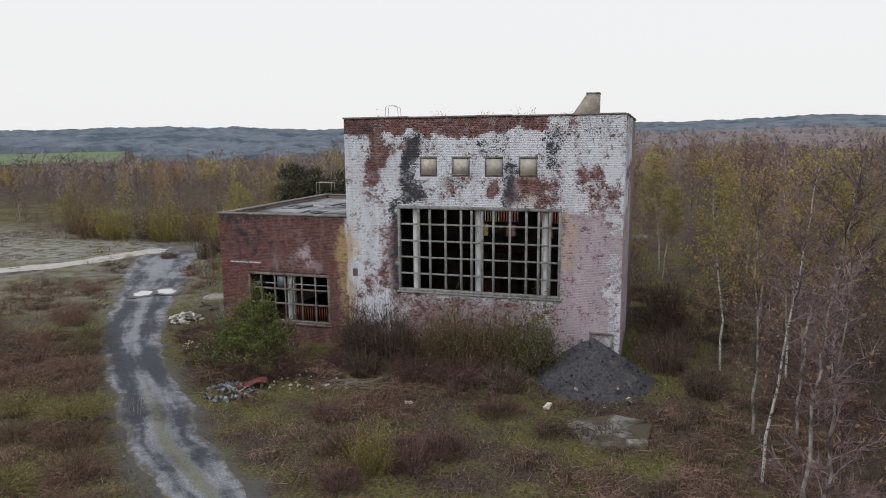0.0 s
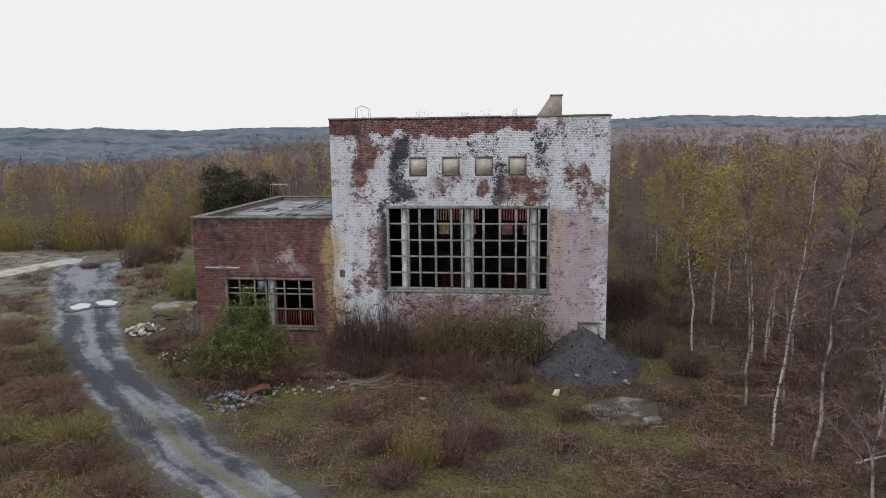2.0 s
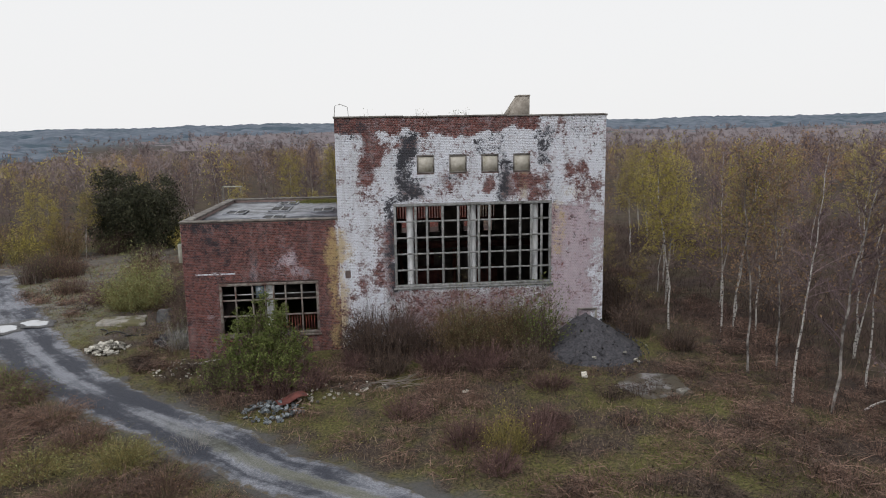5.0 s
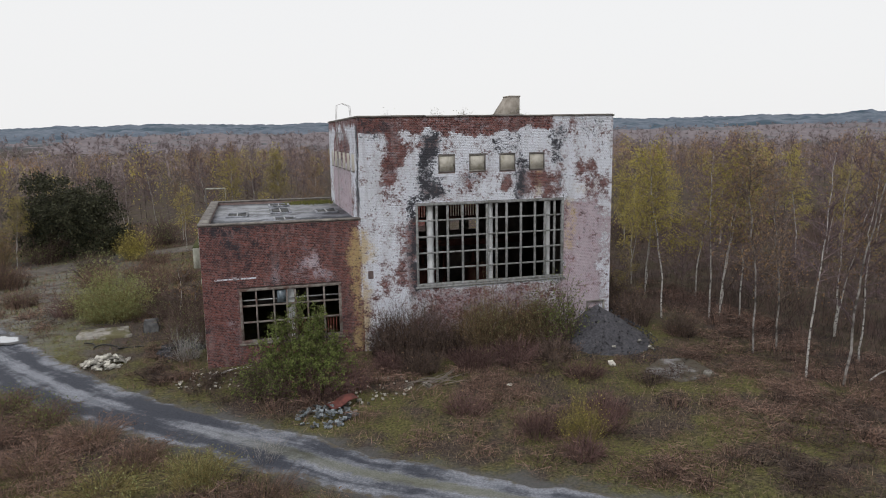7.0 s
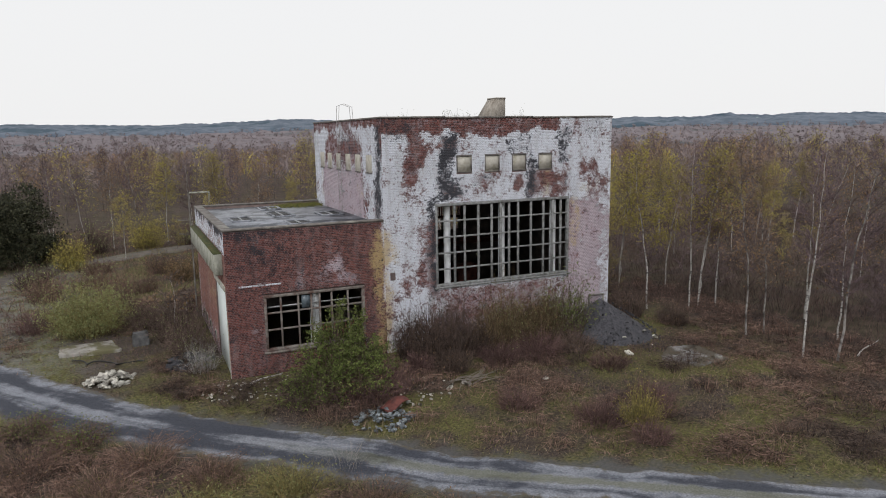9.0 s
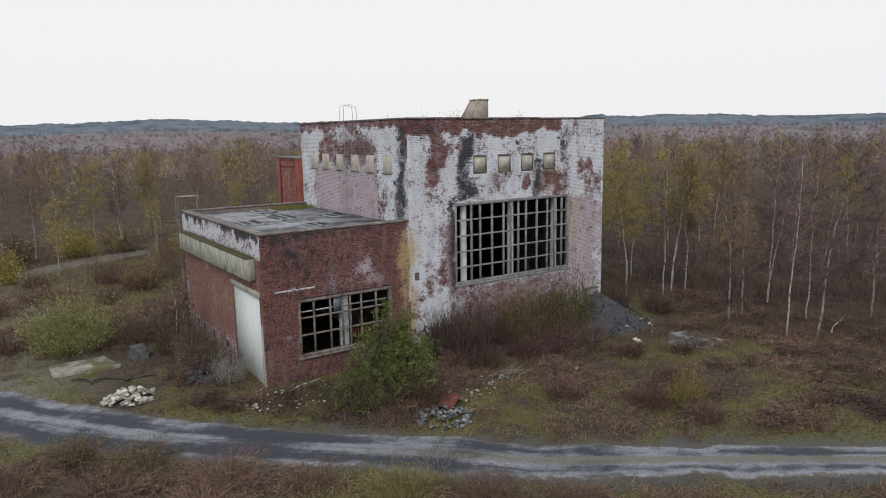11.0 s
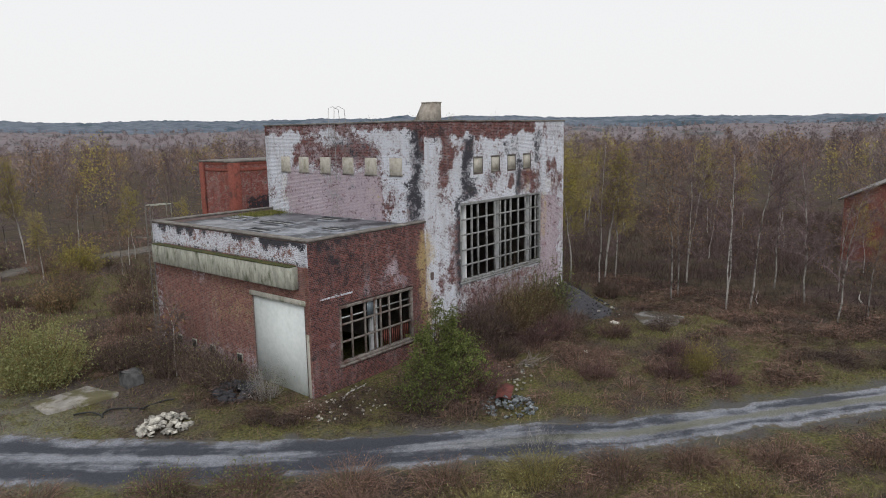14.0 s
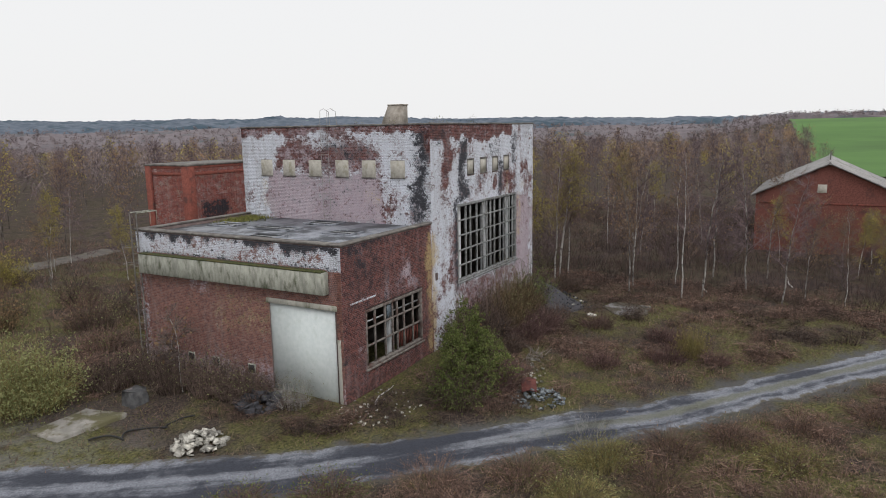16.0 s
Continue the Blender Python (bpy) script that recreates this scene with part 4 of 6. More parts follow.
dr = part("blocked_door", Geo().box((AX0 + 0.06, DOOR[0], -0.2), (AX0 + 0.2, DOOR[1], 4.05)), M_DOOR, annex, "wide doorway blocked with pale painted blockwork")
part("jamb", Geo().box((AX0 - 0.02, DOOR[0] - 0.17, 0.0), (AX0 + 0.05, DOOR[0] - 0.002, 2.9), 0.01), M_CONCRETE, annex, "patched corner of pale cement")
led = part("ledge", Geo().box((AX0 - 0.34, 30.5, 4.72), (AX0 - 0.001, 41.3, 5.62), 0.03), M_LEDGE, annex, "mossy projecting concrete beam")
part("moss", Geo().box((AX0 - 0.36, 30.6, 5.615), (AX0 - 0.002, 41.2, 5.67), 0.02), M_MOSS, led)
part("roof", Geo().box((AX0 + T, Y0 + T, 6.25), (X0 - 0.02, Y1 - T, 6.5)), M_ROOF, annex, "flat grey felt roof with puddle stains")
for a, b in zip(np.linspace(AX0 - 0.05, X0 - 0.01, 5), np.linspace(AX0 - 0.05, X0 - 0.01, 5)[1:]):
    for y in (Y0 - 0.05, Y1 - T - 0.03):
        part("coping", Geo().box((a, y, AZT - 0.045), (b - 0.006, y + T + 0.06, AZT + 0.03), 0.012), M_COPING, annex)
for a, b in zip(np.linspace(Y0 + T + 0.02, Y1 - T - 0.04, 8), np.linspace(Y0 + T + 0.02, Y1 - T - 0.04, 8)[1:]):
    part("coping", Geo().box((AX0 - 0.05, a, AZT - 0.045), (AX0 + T + 0.03, b - 0.006, AZT + 0.03), 0.012), M_COPING, annex)
for x, y, wx, wy in ((-19.55, 35.2, 0.55, 0.9), (-17.3, 39.8, 0.6, 0.8), (-17.35, 36.6, 0.55, 1.3), (-17.3, 32.6, 0.55, 0.8), (-15.0, 35.5, 0.6, 0.9)):
    sk = part("skylight", Geo().box((x - wx, y - wy, 6.49), (x + wx, y - wy + 0.12, 6.575), 0.02).box((x - wx, y + wy - 0.12, 6.49), (x + wx, y + wy, 6.575), 0.02)
              .box((x - wx, y - wy + 0.12, 6.49), (x - wx + 0.12, y + wy - 0.12, 6.575), 0.02).box((x + wx - 0.12, y - wy + 0.12, 6.49), (x + wx, y + wy - 0.12, 6.575), 0.02), M_ROOF, annex, "raised skylight kerb without glass")
    # black plate over the solid roof stands in for the shaded well
    part("opening", Geo().box((x - wx + 0.12, y - wy + 0.12, 6.505), (x + wx - 0.12, y + wy - 0.12, 6.52)), M_BLACK, sk, "black plate standing for the dark hollow")
    part("bar", Geo().box((x - 0.03, y - wy + 0.12, 6.525), (x + 0.03, y + wy - 0.12, 6.56)), M_STEEL, sk)
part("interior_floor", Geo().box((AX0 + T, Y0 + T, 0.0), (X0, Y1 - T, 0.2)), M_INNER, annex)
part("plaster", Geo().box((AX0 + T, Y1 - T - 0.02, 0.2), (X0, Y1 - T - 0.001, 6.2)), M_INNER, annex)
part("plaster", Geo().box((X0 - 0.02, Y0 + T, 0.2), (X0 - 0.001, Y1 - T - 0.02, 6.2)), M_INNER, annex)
awin = grid_window(annex, "window_frame", AWIN, [-18.85, -18.08, -17.5, -17.12, -16.57, -15.82], [2.95, 2.2], None, Y0 + 0.02, "grey concrete grid window with broken panes", 0.04, M_FRAME_R)
part("column", Geo().box((-17.5, Y0 + 0.24, 0.2), (-17.12, Y0 + 0.5, 6.25), 0.02), M_COLUMN, annex, "whitewashed column")
part("rail", Geo().box((AWIN[0] + 0.12, Y0 + 0.16, 3.16), (AWIN[1] - 0.12, Y0 + 0.2, 3.22)), M_STEEL, awin)
for x in np.arange(-17.0, -15.2, 0.13):
    part("bar", Geo().box((x, Y0 + 0.13, 1.4), (x + 0.035, Y0 + 0.16, 2.16)), M_RUST, awin)
for x in (-17.95,):
    part("pane", Geo().box((x + 0.02, Y0 + 0.06, 3.02), (x + 0.4, Y0 + 0.066, 3.6)), M_GLASS, awin)

# red brick tower behind
tower = thing("brick_tower", "square red brick tower with dark coping behind the hall", "building")
TX0, TX1, TY0, TY1, TZ = -10.8, -4.2, 49.9, 53.9, 8.95
tb = part("wall", Geo().box((TX0 + 0.012, TY0 + 0.012, -0.5), (TX1, TY1, TZ)), M_CORE, tower)


def coat_tower(u, z):
    n1, n2 = fnoise(u, z, 1.1, 71, 4), fnoise(u, z, 0.4, 72)
    return clipped(-0.9 + 0 * u, -0.1 + 0.9 * soft(u + n1, z + (n1 - 0.5), -9.3, -7.0, 5.4, 6.6, 0.4) + (n2 - 0.5) * 0.4, 0.1 + 0 * u, 0.1 + (n1 - 0.5) * 0.4)


mo, br = Geo(), Geo()
brick_geo(lay(TX0, TX1, 3.5, TZ, [], r, False), (0, TY0, 0), (1, 0, 0), (0, -1, 0), coat_tower, r, mo, br)
brick_geo(lay(TY0, TY1, 3.5, TZ, [], r, False), (TX0, 0, 0), (0, 1, 0), (-1, 0, 0), coat_tower, r, mo, br)
tagged(part("mortar", mo, M_MORTAR, tb), kind="stuff")
tagged(part("brickwork", br, M_TOWERBRICK, tb, "orange-red bricks"), kind="stuff")
part("coping", Geo().box((TX0 - 0.08, TY0 - 0.08, TZ), (TX1 + 0.08, TY1 + 0.08, TZ + 0.12), 0.02), M_COPING, tower)
part("cornice", Geo().box((TX0 - 0.045, TY0 - 0.045, TZ - 0.62), (TX1 + 0.04, TY1 + 0.04, TZ - 0.42), 0.01).box((TX0 - 0.03, TY0 - 0.03, TZ - 0.18), (TX1 + 0.03, TY1 + 0.03, TZ - 0.002), 0.01), M_PIER, tower, "projecting brick courses")
for x, y in ((TX0 - 0.06, TY0 - 0.06), (TX0 - 0.06, TY1 - 0.55)):
    part("pilaster", Geo().box((x, y, 0.0), (x + 0.6, y + 0.6, TZ - 0.02), 0.015), M_PIER, tower, "brick corner pier")
part("drainpipe", Geo().tube([(TX0 - 0.08, TY1 - 0.6, 0), (TX0 - 0.08, TY1 - 0.6, 8.6)], 0.06, 8), M_RUST, tower)

# gabled shed in the wood
shed = thing("gabled_shed", "red brick shed with pale corrugated gable roof among birches", "building")
SX, SY, SE, SR, SW, SL = 24.2, 13.5, 4.95, 7.55, 5.5, 16.0
g = Geo()
v = [(x, y, z) for x in (SX, SX + SL) for y, z in ((SY - SW, -0.5), (SY + SW, -0.5), (SY + SW, SE), (SY, SR), (SY - SW, SE))]
g.add(v, [(0, 5, 9, 4), (1, 2, 7, 6)]).add(v, [(0, 4, 3, 2, 1), (5, 6, 7, 8, 9)])
part("wall", g, surface("shed_brick", (0.13, 0.048, 0.04), (0.22, 0.088, 0.07), 9.0, 0.95, (0.10, 0.05, 0.045), 0.8, (0.5, 0.7)), shed)
for sgn in (-1, 1):
    g = Geo()
    nrm = np.array([0, sgn * (SR - SE), SW]) / math.hypot(SR - SE, SW)
    us = np.linspace(-0.35, SL + 0.35, 160)
    wav = 0.03 * np.sin(us * 2 * np.pi / 0.45)
    top = np.stack([SX + us, np.full_like(us, SY), SR + 0.05 + wav], -1)
    low = np.stack([SX + us, np.full_like(us, SY + sgn * (SW + 0.4)), SE - 0.4 * (SR - SE) / SW + 0.05 + wav], -1)
    k = len(us)
    vv = np.vstack([top, low, top + nrm * 0.09, low + nrm * 0.09])
    q = np.arange(k - 1)
    f = np.vstack([np.stack([q, q + 1, q + k + 1, q + k], -1), np.stack([q + 2 * k, q + 3 * k, q + 3 * k + 1, q + 2 * k + 1], -1), [[0, k, 3 * k, 2 * k]], np.stack([q + k, q + k + 1, q + 3 * k + 1, q + 3 * k], -1)])
    g.add(vv, f)
    part("roof", g, M_TILE, shed, "pale corrugated roof sheet")
part("ridge_cap", Geo().tube([(SX - 0.4, SY, SR + 0.12), (SX + SL + 0.4, SY, SR + 0.12)], 0.13, 8), M_TILE, shed)
part("vent_panel", Geo().box((SX - 0.05, SY + 0.1, 5.2), (SX - 0.002, SY + 0.8, 5.9), 0.01), M_PANEL, shed)
part("band", Geo().box((SX - 0.04, SY - SW, 4.2), (SX - 0.002, SY + SW, 4.35), 0.01), M_RUST, shed)
part("vent_pipe", Geo().tube([(SX + 4, SY, SR), (SX + 4, SY, SR + 1.0)], 0.05, 8), M_COPING, shed)

# steel ladders with safety hoops
lad = thing("roof_ladder", "galvanised cage ladder from annex roof to hall roof", "ladder")
LY = 35.9
for y in (LY - 0.22, LY + 0.22):
    part("stile", Geo().tube([(X0 - 0.22, y, 6.55), (X0 - 0.22, y, 11.5), (X0 - 0.18, y, 12.05), (X0 + 0.1, y, 12.15), (X0 + 0.5, y, 12.0), (X0 + 0.55, y, 11.36)], 0.013, 6), M_LADDER, lad)
for z in np.arange(6.8, 11.5, 0.28):
    part("rung", Geo().tube([(X0 - 0.22, LY - 0.22, z), (X0 - 0.22, LY + 0.22, z)], 0.009, 6), M_LADDER, lad)
for z in (7.6, 9.2, 10.6):
    for y in (LY - 0.2, LY + 0.17):
        part("bracket", Geo().box((X0 - 0.22, y, z), (X0 - 0.02, y + 0.03, z + 0.04)), M_STEEL, lad)
lad2 = thing("wall_ladder", "rusty steel ladder with guard rail at the annex corner", "ladder")
for x, y in ((AX0 - 0.3, Y1 - 0.55), (AX0 - 0.3, Y1 - 0.1)):
    part("stile", Geo().tube([(x, y, 0.1), (x, y, 7.55)], 0.03, 6), M_COPING, lad2)
for z in np.arange(0.5, 7.0, 0.3):
    part("rung", Geo().tube([(AX0 - 0.3, Y1 - 0.55, z), (AX0 - 0.3, Y1 - 0.1, z)], 0.016, 6), M_COPING, lad2)
for z in (5.2, 6.0):
    a_ = np.linspace(-0.5 * np.pi, 1.5 * np.pi, 14)
    part("hoop", Geo().tube(np.stack([AX0 - 0.62 + 0.33 * np.cos(a_), Y1 - 0.32 + 0.33 * np.sin(a_), 0 * a_ + z], -1), 0.015, 5), M_COPING, lad2)
part("guard_rail", Geo().tube([(AX0 - 0.3, Y1 - 0.55, 7.5), (AX0 + 0.8, Y1 - 0.55, 7.5), (AX0 + 0.8, Y1 - 0.55, 6.7)], 0.03, 6).tube([(AX0 - 0.3, Y1 - 0.1, 7.5), (AX0 + 0.8, Y1 - 0.1, 7.5), (AX0 + 0.8, Y1 - 0.1, 6.7)], 0.03, 6).tube([(AX0 + 0.8, Y1 - 0.55, 7.5), (AX0 + 0.8, Y1 - 0.1, 7.5)], 0.03, 6), M_LEDGE, lad2)

# ---------------------------------------------------------------- trees
def stem_path(r, h, lean, wob, n):
    t = np.linspace(0, 1, n)
    a = r.uniform(0, 2 * np.pi)
    x = lean * t**1.4 * math.cos(a) + wob * np.sin(t * r.uniform(3, 6) + r.uniform(0, 6)) * t
    y = lean * t**1.4 * math.sin(a) + wob * np.sin(t * r.uniform(3, 6) + r.uniform(0, 6)) * t
    x, y = x - x[0], y - y[0]
    return np.stack([x, y, h * t - 0.15], -1)


def birch(seed, h, detail, twig_mat, leaf_mat, n_leaf, low=0.3, spread=1.0, girth=1.0, label="slender birch with pale bark and thin bare crown", double=False, trunk_mat=None):
    """A birch: pale trunk, rising limbs, a haze of twigs and first leaves."""
    r = np.random.default_rng(seed)
    ob = thing("birch_tree", label, "tree", "birches of the wood")
    trunk, limbs, twigs, leaves = Geo(), Geo(), Geo(), Geo()
    tb, tt, lc = [], [], []
    for stem in range(2 if double else 1):
        hh = h * (1 if stem == 0 else r.uniform(0.75, 0.95))
        path = stem_path(r, hh, r.uniform(0.2, 1.2) * (1 + stem), r.uniform(0.10, 0.28), 13 if detail else 6)
        t = np.linspace(0, 1, len(path))
        bend = r.normal(0, 0.05, (len(path), 2)) * np.minimum(1, t * 6)[:, None] * (detail > 0)
        path[:, :2] += bend
        trunk.tube(path, girth * (0.010 + 0.0054 * hh * (1 - t) ** 0.95) * r.uniform(0.85, 1.15), 7 if detail else 4, False)
        nl = (26 if detail else 11)
        for k in range(nl):
            f = low + (0.97 - low) * ((k + r.random()) / nl)
            base = np.array([np.interp(f, t, path[:, c]) for c in range(3)])
            az_ = r.uniform(0, 2 * np.pi)
            ln = (0.10 + 0.30 * (1 - f) ** 0.7) * hh * 0.62 * r.uniform(0.6, 1.25) * spread
            rise = r.uniform(0.5, 1.3)
            m = 4 if detail else 3
            u = np.linspace(0, 1, m)
            out = np.stack([np.cos(az_ + 0.5 * u * r.uniform(-1, 1)) * ln * u, np.sin(az_ + 0.4 * u * r.uniform(-1, 1)) * ln * u, ln * (rise * u - 0.25 * u**2)], -1)
            limb = base + out
            limbs.tube(limb, 0.006 + 0.022 * (1 - f) ** 0.5 * (1 - u) * min(1, hh / 9), 3, False)
            nt = int((25 if detail else 30) * (0.5 + ln))
            w = r.uniform(0.1, 1.0, nt)
            p = np.stack([np.interp(w, u, limb[:, c]) for c in range(3)], -1)
            d = r.normal(size=(nt, 3)) * 0.55 + np.array([math.cos(az_) * 0.5, math.sin(az_) * 0.5, 0.55])
            d /= np.linalg.norm(d, axis=1)[:, None]
            q = p + d * (r.uniform(0.25, 1.0, nt) * (0.5 + 0.5 * min(1, ln)))[:, None]
            tb.append(p)
            tt.append(q)
            sub = r.integers(0, nt, int(nt * (0.6 if detail else 0.3)))
            p2 = p[sub] + (q - p)[sub] * r.uniform(0.3, 0.9, len(sub))[:, None]
            q2 = p2 + (d[sub] * 0.6 + r.normal(size=(len(sub), 3)) * 0.5) * r.uniform(0.2, 0.5, len(sub))[:, None]
            tb.append(p2)
            tt.append(q2)
            lc.append(q)
            lc.append(q2)
    tb, tt, lc = np.vstack(tb), np.vstack(tt), np.vstack(lc)
    twigs.twigs(tb, tt, 0.017 if detail else 0.028, r)
    part("trunk", trunk, trunk_mat or M_BARK, ob, smooth=True)
    limbs.v += twigs.v
    limbs.f += [f + limbs.n for f in twigs.f]
    part("crown", limbs, twig_mat, ob)
    if n_leaf:
        pick = r.integers(0, len(lc), n_leaf)
        leaves.flecks(lc[pick] + r.normal(size=(n_leaf, 3)) * 0.09, 0.062 if detail else 0.10, r)
        part("foliage", leaves, leaf_mat, ob)
    return ob


def shrub(name, label, at, rad, h, stems, mat_s, leaves=0, mat_l=None, size=0.05, seed=0, arch=0.5, width=0.02, flat=1.0, group="", kind="", category="shrub", twig=5):
    """A many-stemmed shrub: arching stems with side twigs, and leaves on them."""
    r = np.random.default_rng(seed)
    ob = thing(name, label, category, group, kind, (at[0], at[1], float(height(at[0], at[1])) - 0.05 if len(at) < 3 else at[2]), r.uniform(0, 360))
    g, lg = Geo(), Geo()
    az_ = r.uniform(0, 2 * np.pi, stems)
    rr = rad * np.sqrt(r.random(stems))
    base = np.stack([np.cos(az_) * rr * 0.55, np.sin(az_) * rr * 0.55, np.zeros(stems)], -1)
    dome = np.sqrt(np.clip(1 - (rr / rad) ** 2 * 0.75, 0.05, 1))
    lump = 0.35 + 1.1 * fnoise(np.cos(az_) * rr, np.sin(az_) * rr, rad * 0.5, seed)
    top = np.stack([np.cos(az_) * rr * flat, np.sin(az_) * rr * flat, h * dome * lump * r.uniform(0.55, 1.1, stems)], -1) + r.normal(size=(stems, 3)) * 0.08 * h
    shoot = r.random(stems) < 0.12
    top[shoot] *= r.uniform(1.05, 1.35, (int(shoot.sum()), 1))
    top[:, 2] = np.maximum(top[:, 2], 0.1)
    mid = base * 0.6 + top * 0.4 + np.array([0, 0, 1.0]) * (arch * h * 0.25) + r.normal(size=(stems, 3)) * 0.05 * h
    g.twigs(base, mid + (mid - base) * 0.12, width * 1.5, r).twigs(mid, top, width, r)
    allb, allt = [], []
    for _ in range(twig):
        u = r.uniform(0.1, 1.0, stems)[:, None]
        p = np.where(u < 0.5, base + (mid - base) * u * 2, mid + (top - mid) * (u * 2 - 1))
        d = r.normal(size=(stems, 3)) * 0.5 + (top - base) / (np.linalg.norm(top - base, axis=1)[:, None] + 1e-6) * 0.6
        q = p + d * (r.uniform(0.12, 0.42, stems) * min(1.4, 0.35 + h * 0.35))[:, None]
        q[:, 2] = np.maximum(q[:, 2], 0.05)
        allb.append(p)
        allt.append(q)
    if twig:
        allb, allt = np.vstack(allb), np.vstack(allt)
        g.twigs(allb, allt, width * 0.7, r)
    else:
        allt = top
    part("branchwork", g, mat_s, ob)
    if leaves:
        k = r.integers(0, len(allt), leaves)
        lg.flecks(allt[k] + r.normal(size=(leaves, 3)) * 0.10, size, r)
        part("foliage", lg, mat_l, ob)
    return ob


def place(ob, x, y, scale=1.0, rz=None, r=rng):
    """Moves a built tree to a place on the ground."""
    z = float(height(x, y))
    ob.matrix_basis = pose(x, y, z - 0.05, 0, 0, r.uniform(0, 360) if rz is None else rz) @ Matrix.Scale(scale, 4)
    return ob


M_DIMBARK = surface("grey_brown_bark", (0.10, 0.082, 0.076), (0.23, 0.20, 0.185), 3.0, 0.9, (0.055, 0.045, 0.042), 1.4, (0.42, 0.58))
Y_, A_, P_ = (M_TWIG, M_LEAF, 3400), (M_TWIG, M_LEAF_O, 1300), (M_TWIG_P, M_LEAF_O, 150)
LBL = {0: "slender birch with pale bark and yellow-green spring leaves", 1: "slender birch with amber buds and pale trunk", 2: "bare birch with purplish twigs and pale trunk", 3: "bare birch with purplish twigs down to the ground", 4: "brown birch with amber buds and dull trunk", 5: "birch in yellow-green spring leaf with dull trunk"}
near_kinds = [birch(100 + k, 10.6, True, *kk[:2], kk[2], low=lo, label=LBL[li], double=db, spread=sp, girth=gi, trunk_mat=M_GREYBARK if k in (1, 5) else M_DIMBARK if k > 6 else None) for k, (kk, li, lo, db, sp, gi) in enumerate([(Y_, 0, 0.36, False, 0.8, 0.88), (P_, 2, 0.26, False, 0.9, 0.88), (A_, 1, 0.4, False, 0.75, 0.88), (P_, 2, 0.36, True, 0.8, 0.8), (Y_, 0, 0.42, True, 0.8, 0.8), (A_, 1, 0.28, False, 0.9, 0.88), (P_, 2, 0.42, False, 0.75, 0.88),
                                                                  (P_, 3, 0.12, False, 1.15, 0.7), (A_, 4, 0.14, False, 1.1, 0.7), (Y_, 5, 0.16, False, 1.15, 0.7), (P_, 3, 0.10, True, 1.2, 0.6)])]
rt = np.random.default_rng(11)
# birches that stand out at the wood's edge: x, y, kind, scale
KNOWN = [(3.1, 31.6, 0, 0.98), (5.6, 30.8, 6, 1.02), (6.1, 30.6, 4, 1.0), (7.2, 30.3, 2, 0.98), (3.6, 24.8, 5, 1.0), (3.45, 21.4, 6, 1.04), (4.3, 20.3, 1, 1.04), (5.0, 24.9, 5, 0.95), (3.8, 15.6, 1, 0.86), (5.3, 14.4, 5, 0.72),
         (7.0, 17.9, 1, 1.0), (9.5, 26.0, 3, 0.98), (8.0, 35.5, 0, 0.95), (5.2, 12.2, 2, 0.62), (7.4, 22.5, 2, 1.0), (10.5, 20.5, 1, 0.98), (12.0, 17.0, 5, 0.9)]
used = [False] * len(near_kinds)
spots = []


def plant(kind, x, y, scale):
    m = pose(x, y, float(height(x, y)) - 0.05, 0, 0, rt.uniform(0, 360)) @ Matrix.Diagonal((scale, scale, scale, 1))
    if used[kind]:
        copy_thing(near_kinds[kind], m)
    else:
        near_kinds[kind].matrix_basis = m
        used[kind] = True
    spots.append((x, y))


KNOWN += [(17.0, 9.8, 5, 0.5), (18.6, 12.2, 2, 0.52), (15.6, 11.2, 4, 0.5), (19.4, 16.6, 0, 0.58), (20.5, 10.2, 4, 0.5), (16.5, 14.6, 7, 0.5), (19.0, 14.4, 10, 0.45), (14.0, 13.2, 8, 0.42), (21.4, 17.6, 7, 0.62), (21.8, 12.4, 8, 0.45), (12.2, 10.4, 9, 0.5), (20.8, 19.8, 10, 0.75), (21.5, 14.8, 7, 0.55), (22.2, 10.0, 10, 0.55), (18.0, 15.6, 8, 0.5), (17.8, 10.6, 7, 0.5), (22.4, 16.2, 9, 0.5), (20.2, 12.9, 10, 0.5)]
for x, y, k, sc in KNOWN:
    plant(k, x, y, sc * 0.93)
EDGE = np.array([(-95, 74), (-75, 66), (-60, 61), (-47, 59.5), (-40, 60.5), (-34, 68), (-25, 76), (-14, 78), (-9, 66), (-2, 47), (1.2, 42)])


def in_wood(x, y):
    if x > 1.2 and y > 16:
        return x > 2.6 + 1.4 * math.sin(y * 0.7)
    if x > 1.2:
        return x > 3.6 + (16 - y) * 0.9 and y > 4
    return y > np.interp(x, EDGE[:, 0], EDGE[:, 1])


def free(x, y, gap):
    if SX - 2.5 < x < SX + SL + 2 and SY - SW - 1 < y < SY + SW + 1 or TX0 - 2 < x < TX1 + 1.5 and TY0 - 1.5 < y < TY1 + 1.5:
        return False
    if 9 < x < SX and abs(y - (14 + (x - 5) * -0.02)) < 3.2 + 0.03 * x and rt.random() < 0.85:
        return False
    return all((x - a) ** 2 + (y - b) ** 2 > gap * gap for a, b in spots)


EX, EY = -15.0, 6.0


def wood_kind(x, y):
    """Yellow birches stand in groups among brown and purple ones."""
    g = float(fnoise(np.array([x]), np.array([y]), 11.0, 44)[0]) + rt.uniform(-0.07, 0.07) - 0.08 * (x > 6 and y < 30)
    if g > 0.60:
        return int(rt.choice([9, 9, 0, 4]))
    if g > 0.52:
        return int(rt.choice([8, 8, 2, 5]))
    return int(rt.choice([7, 10, 7, 10, 8, 6]))


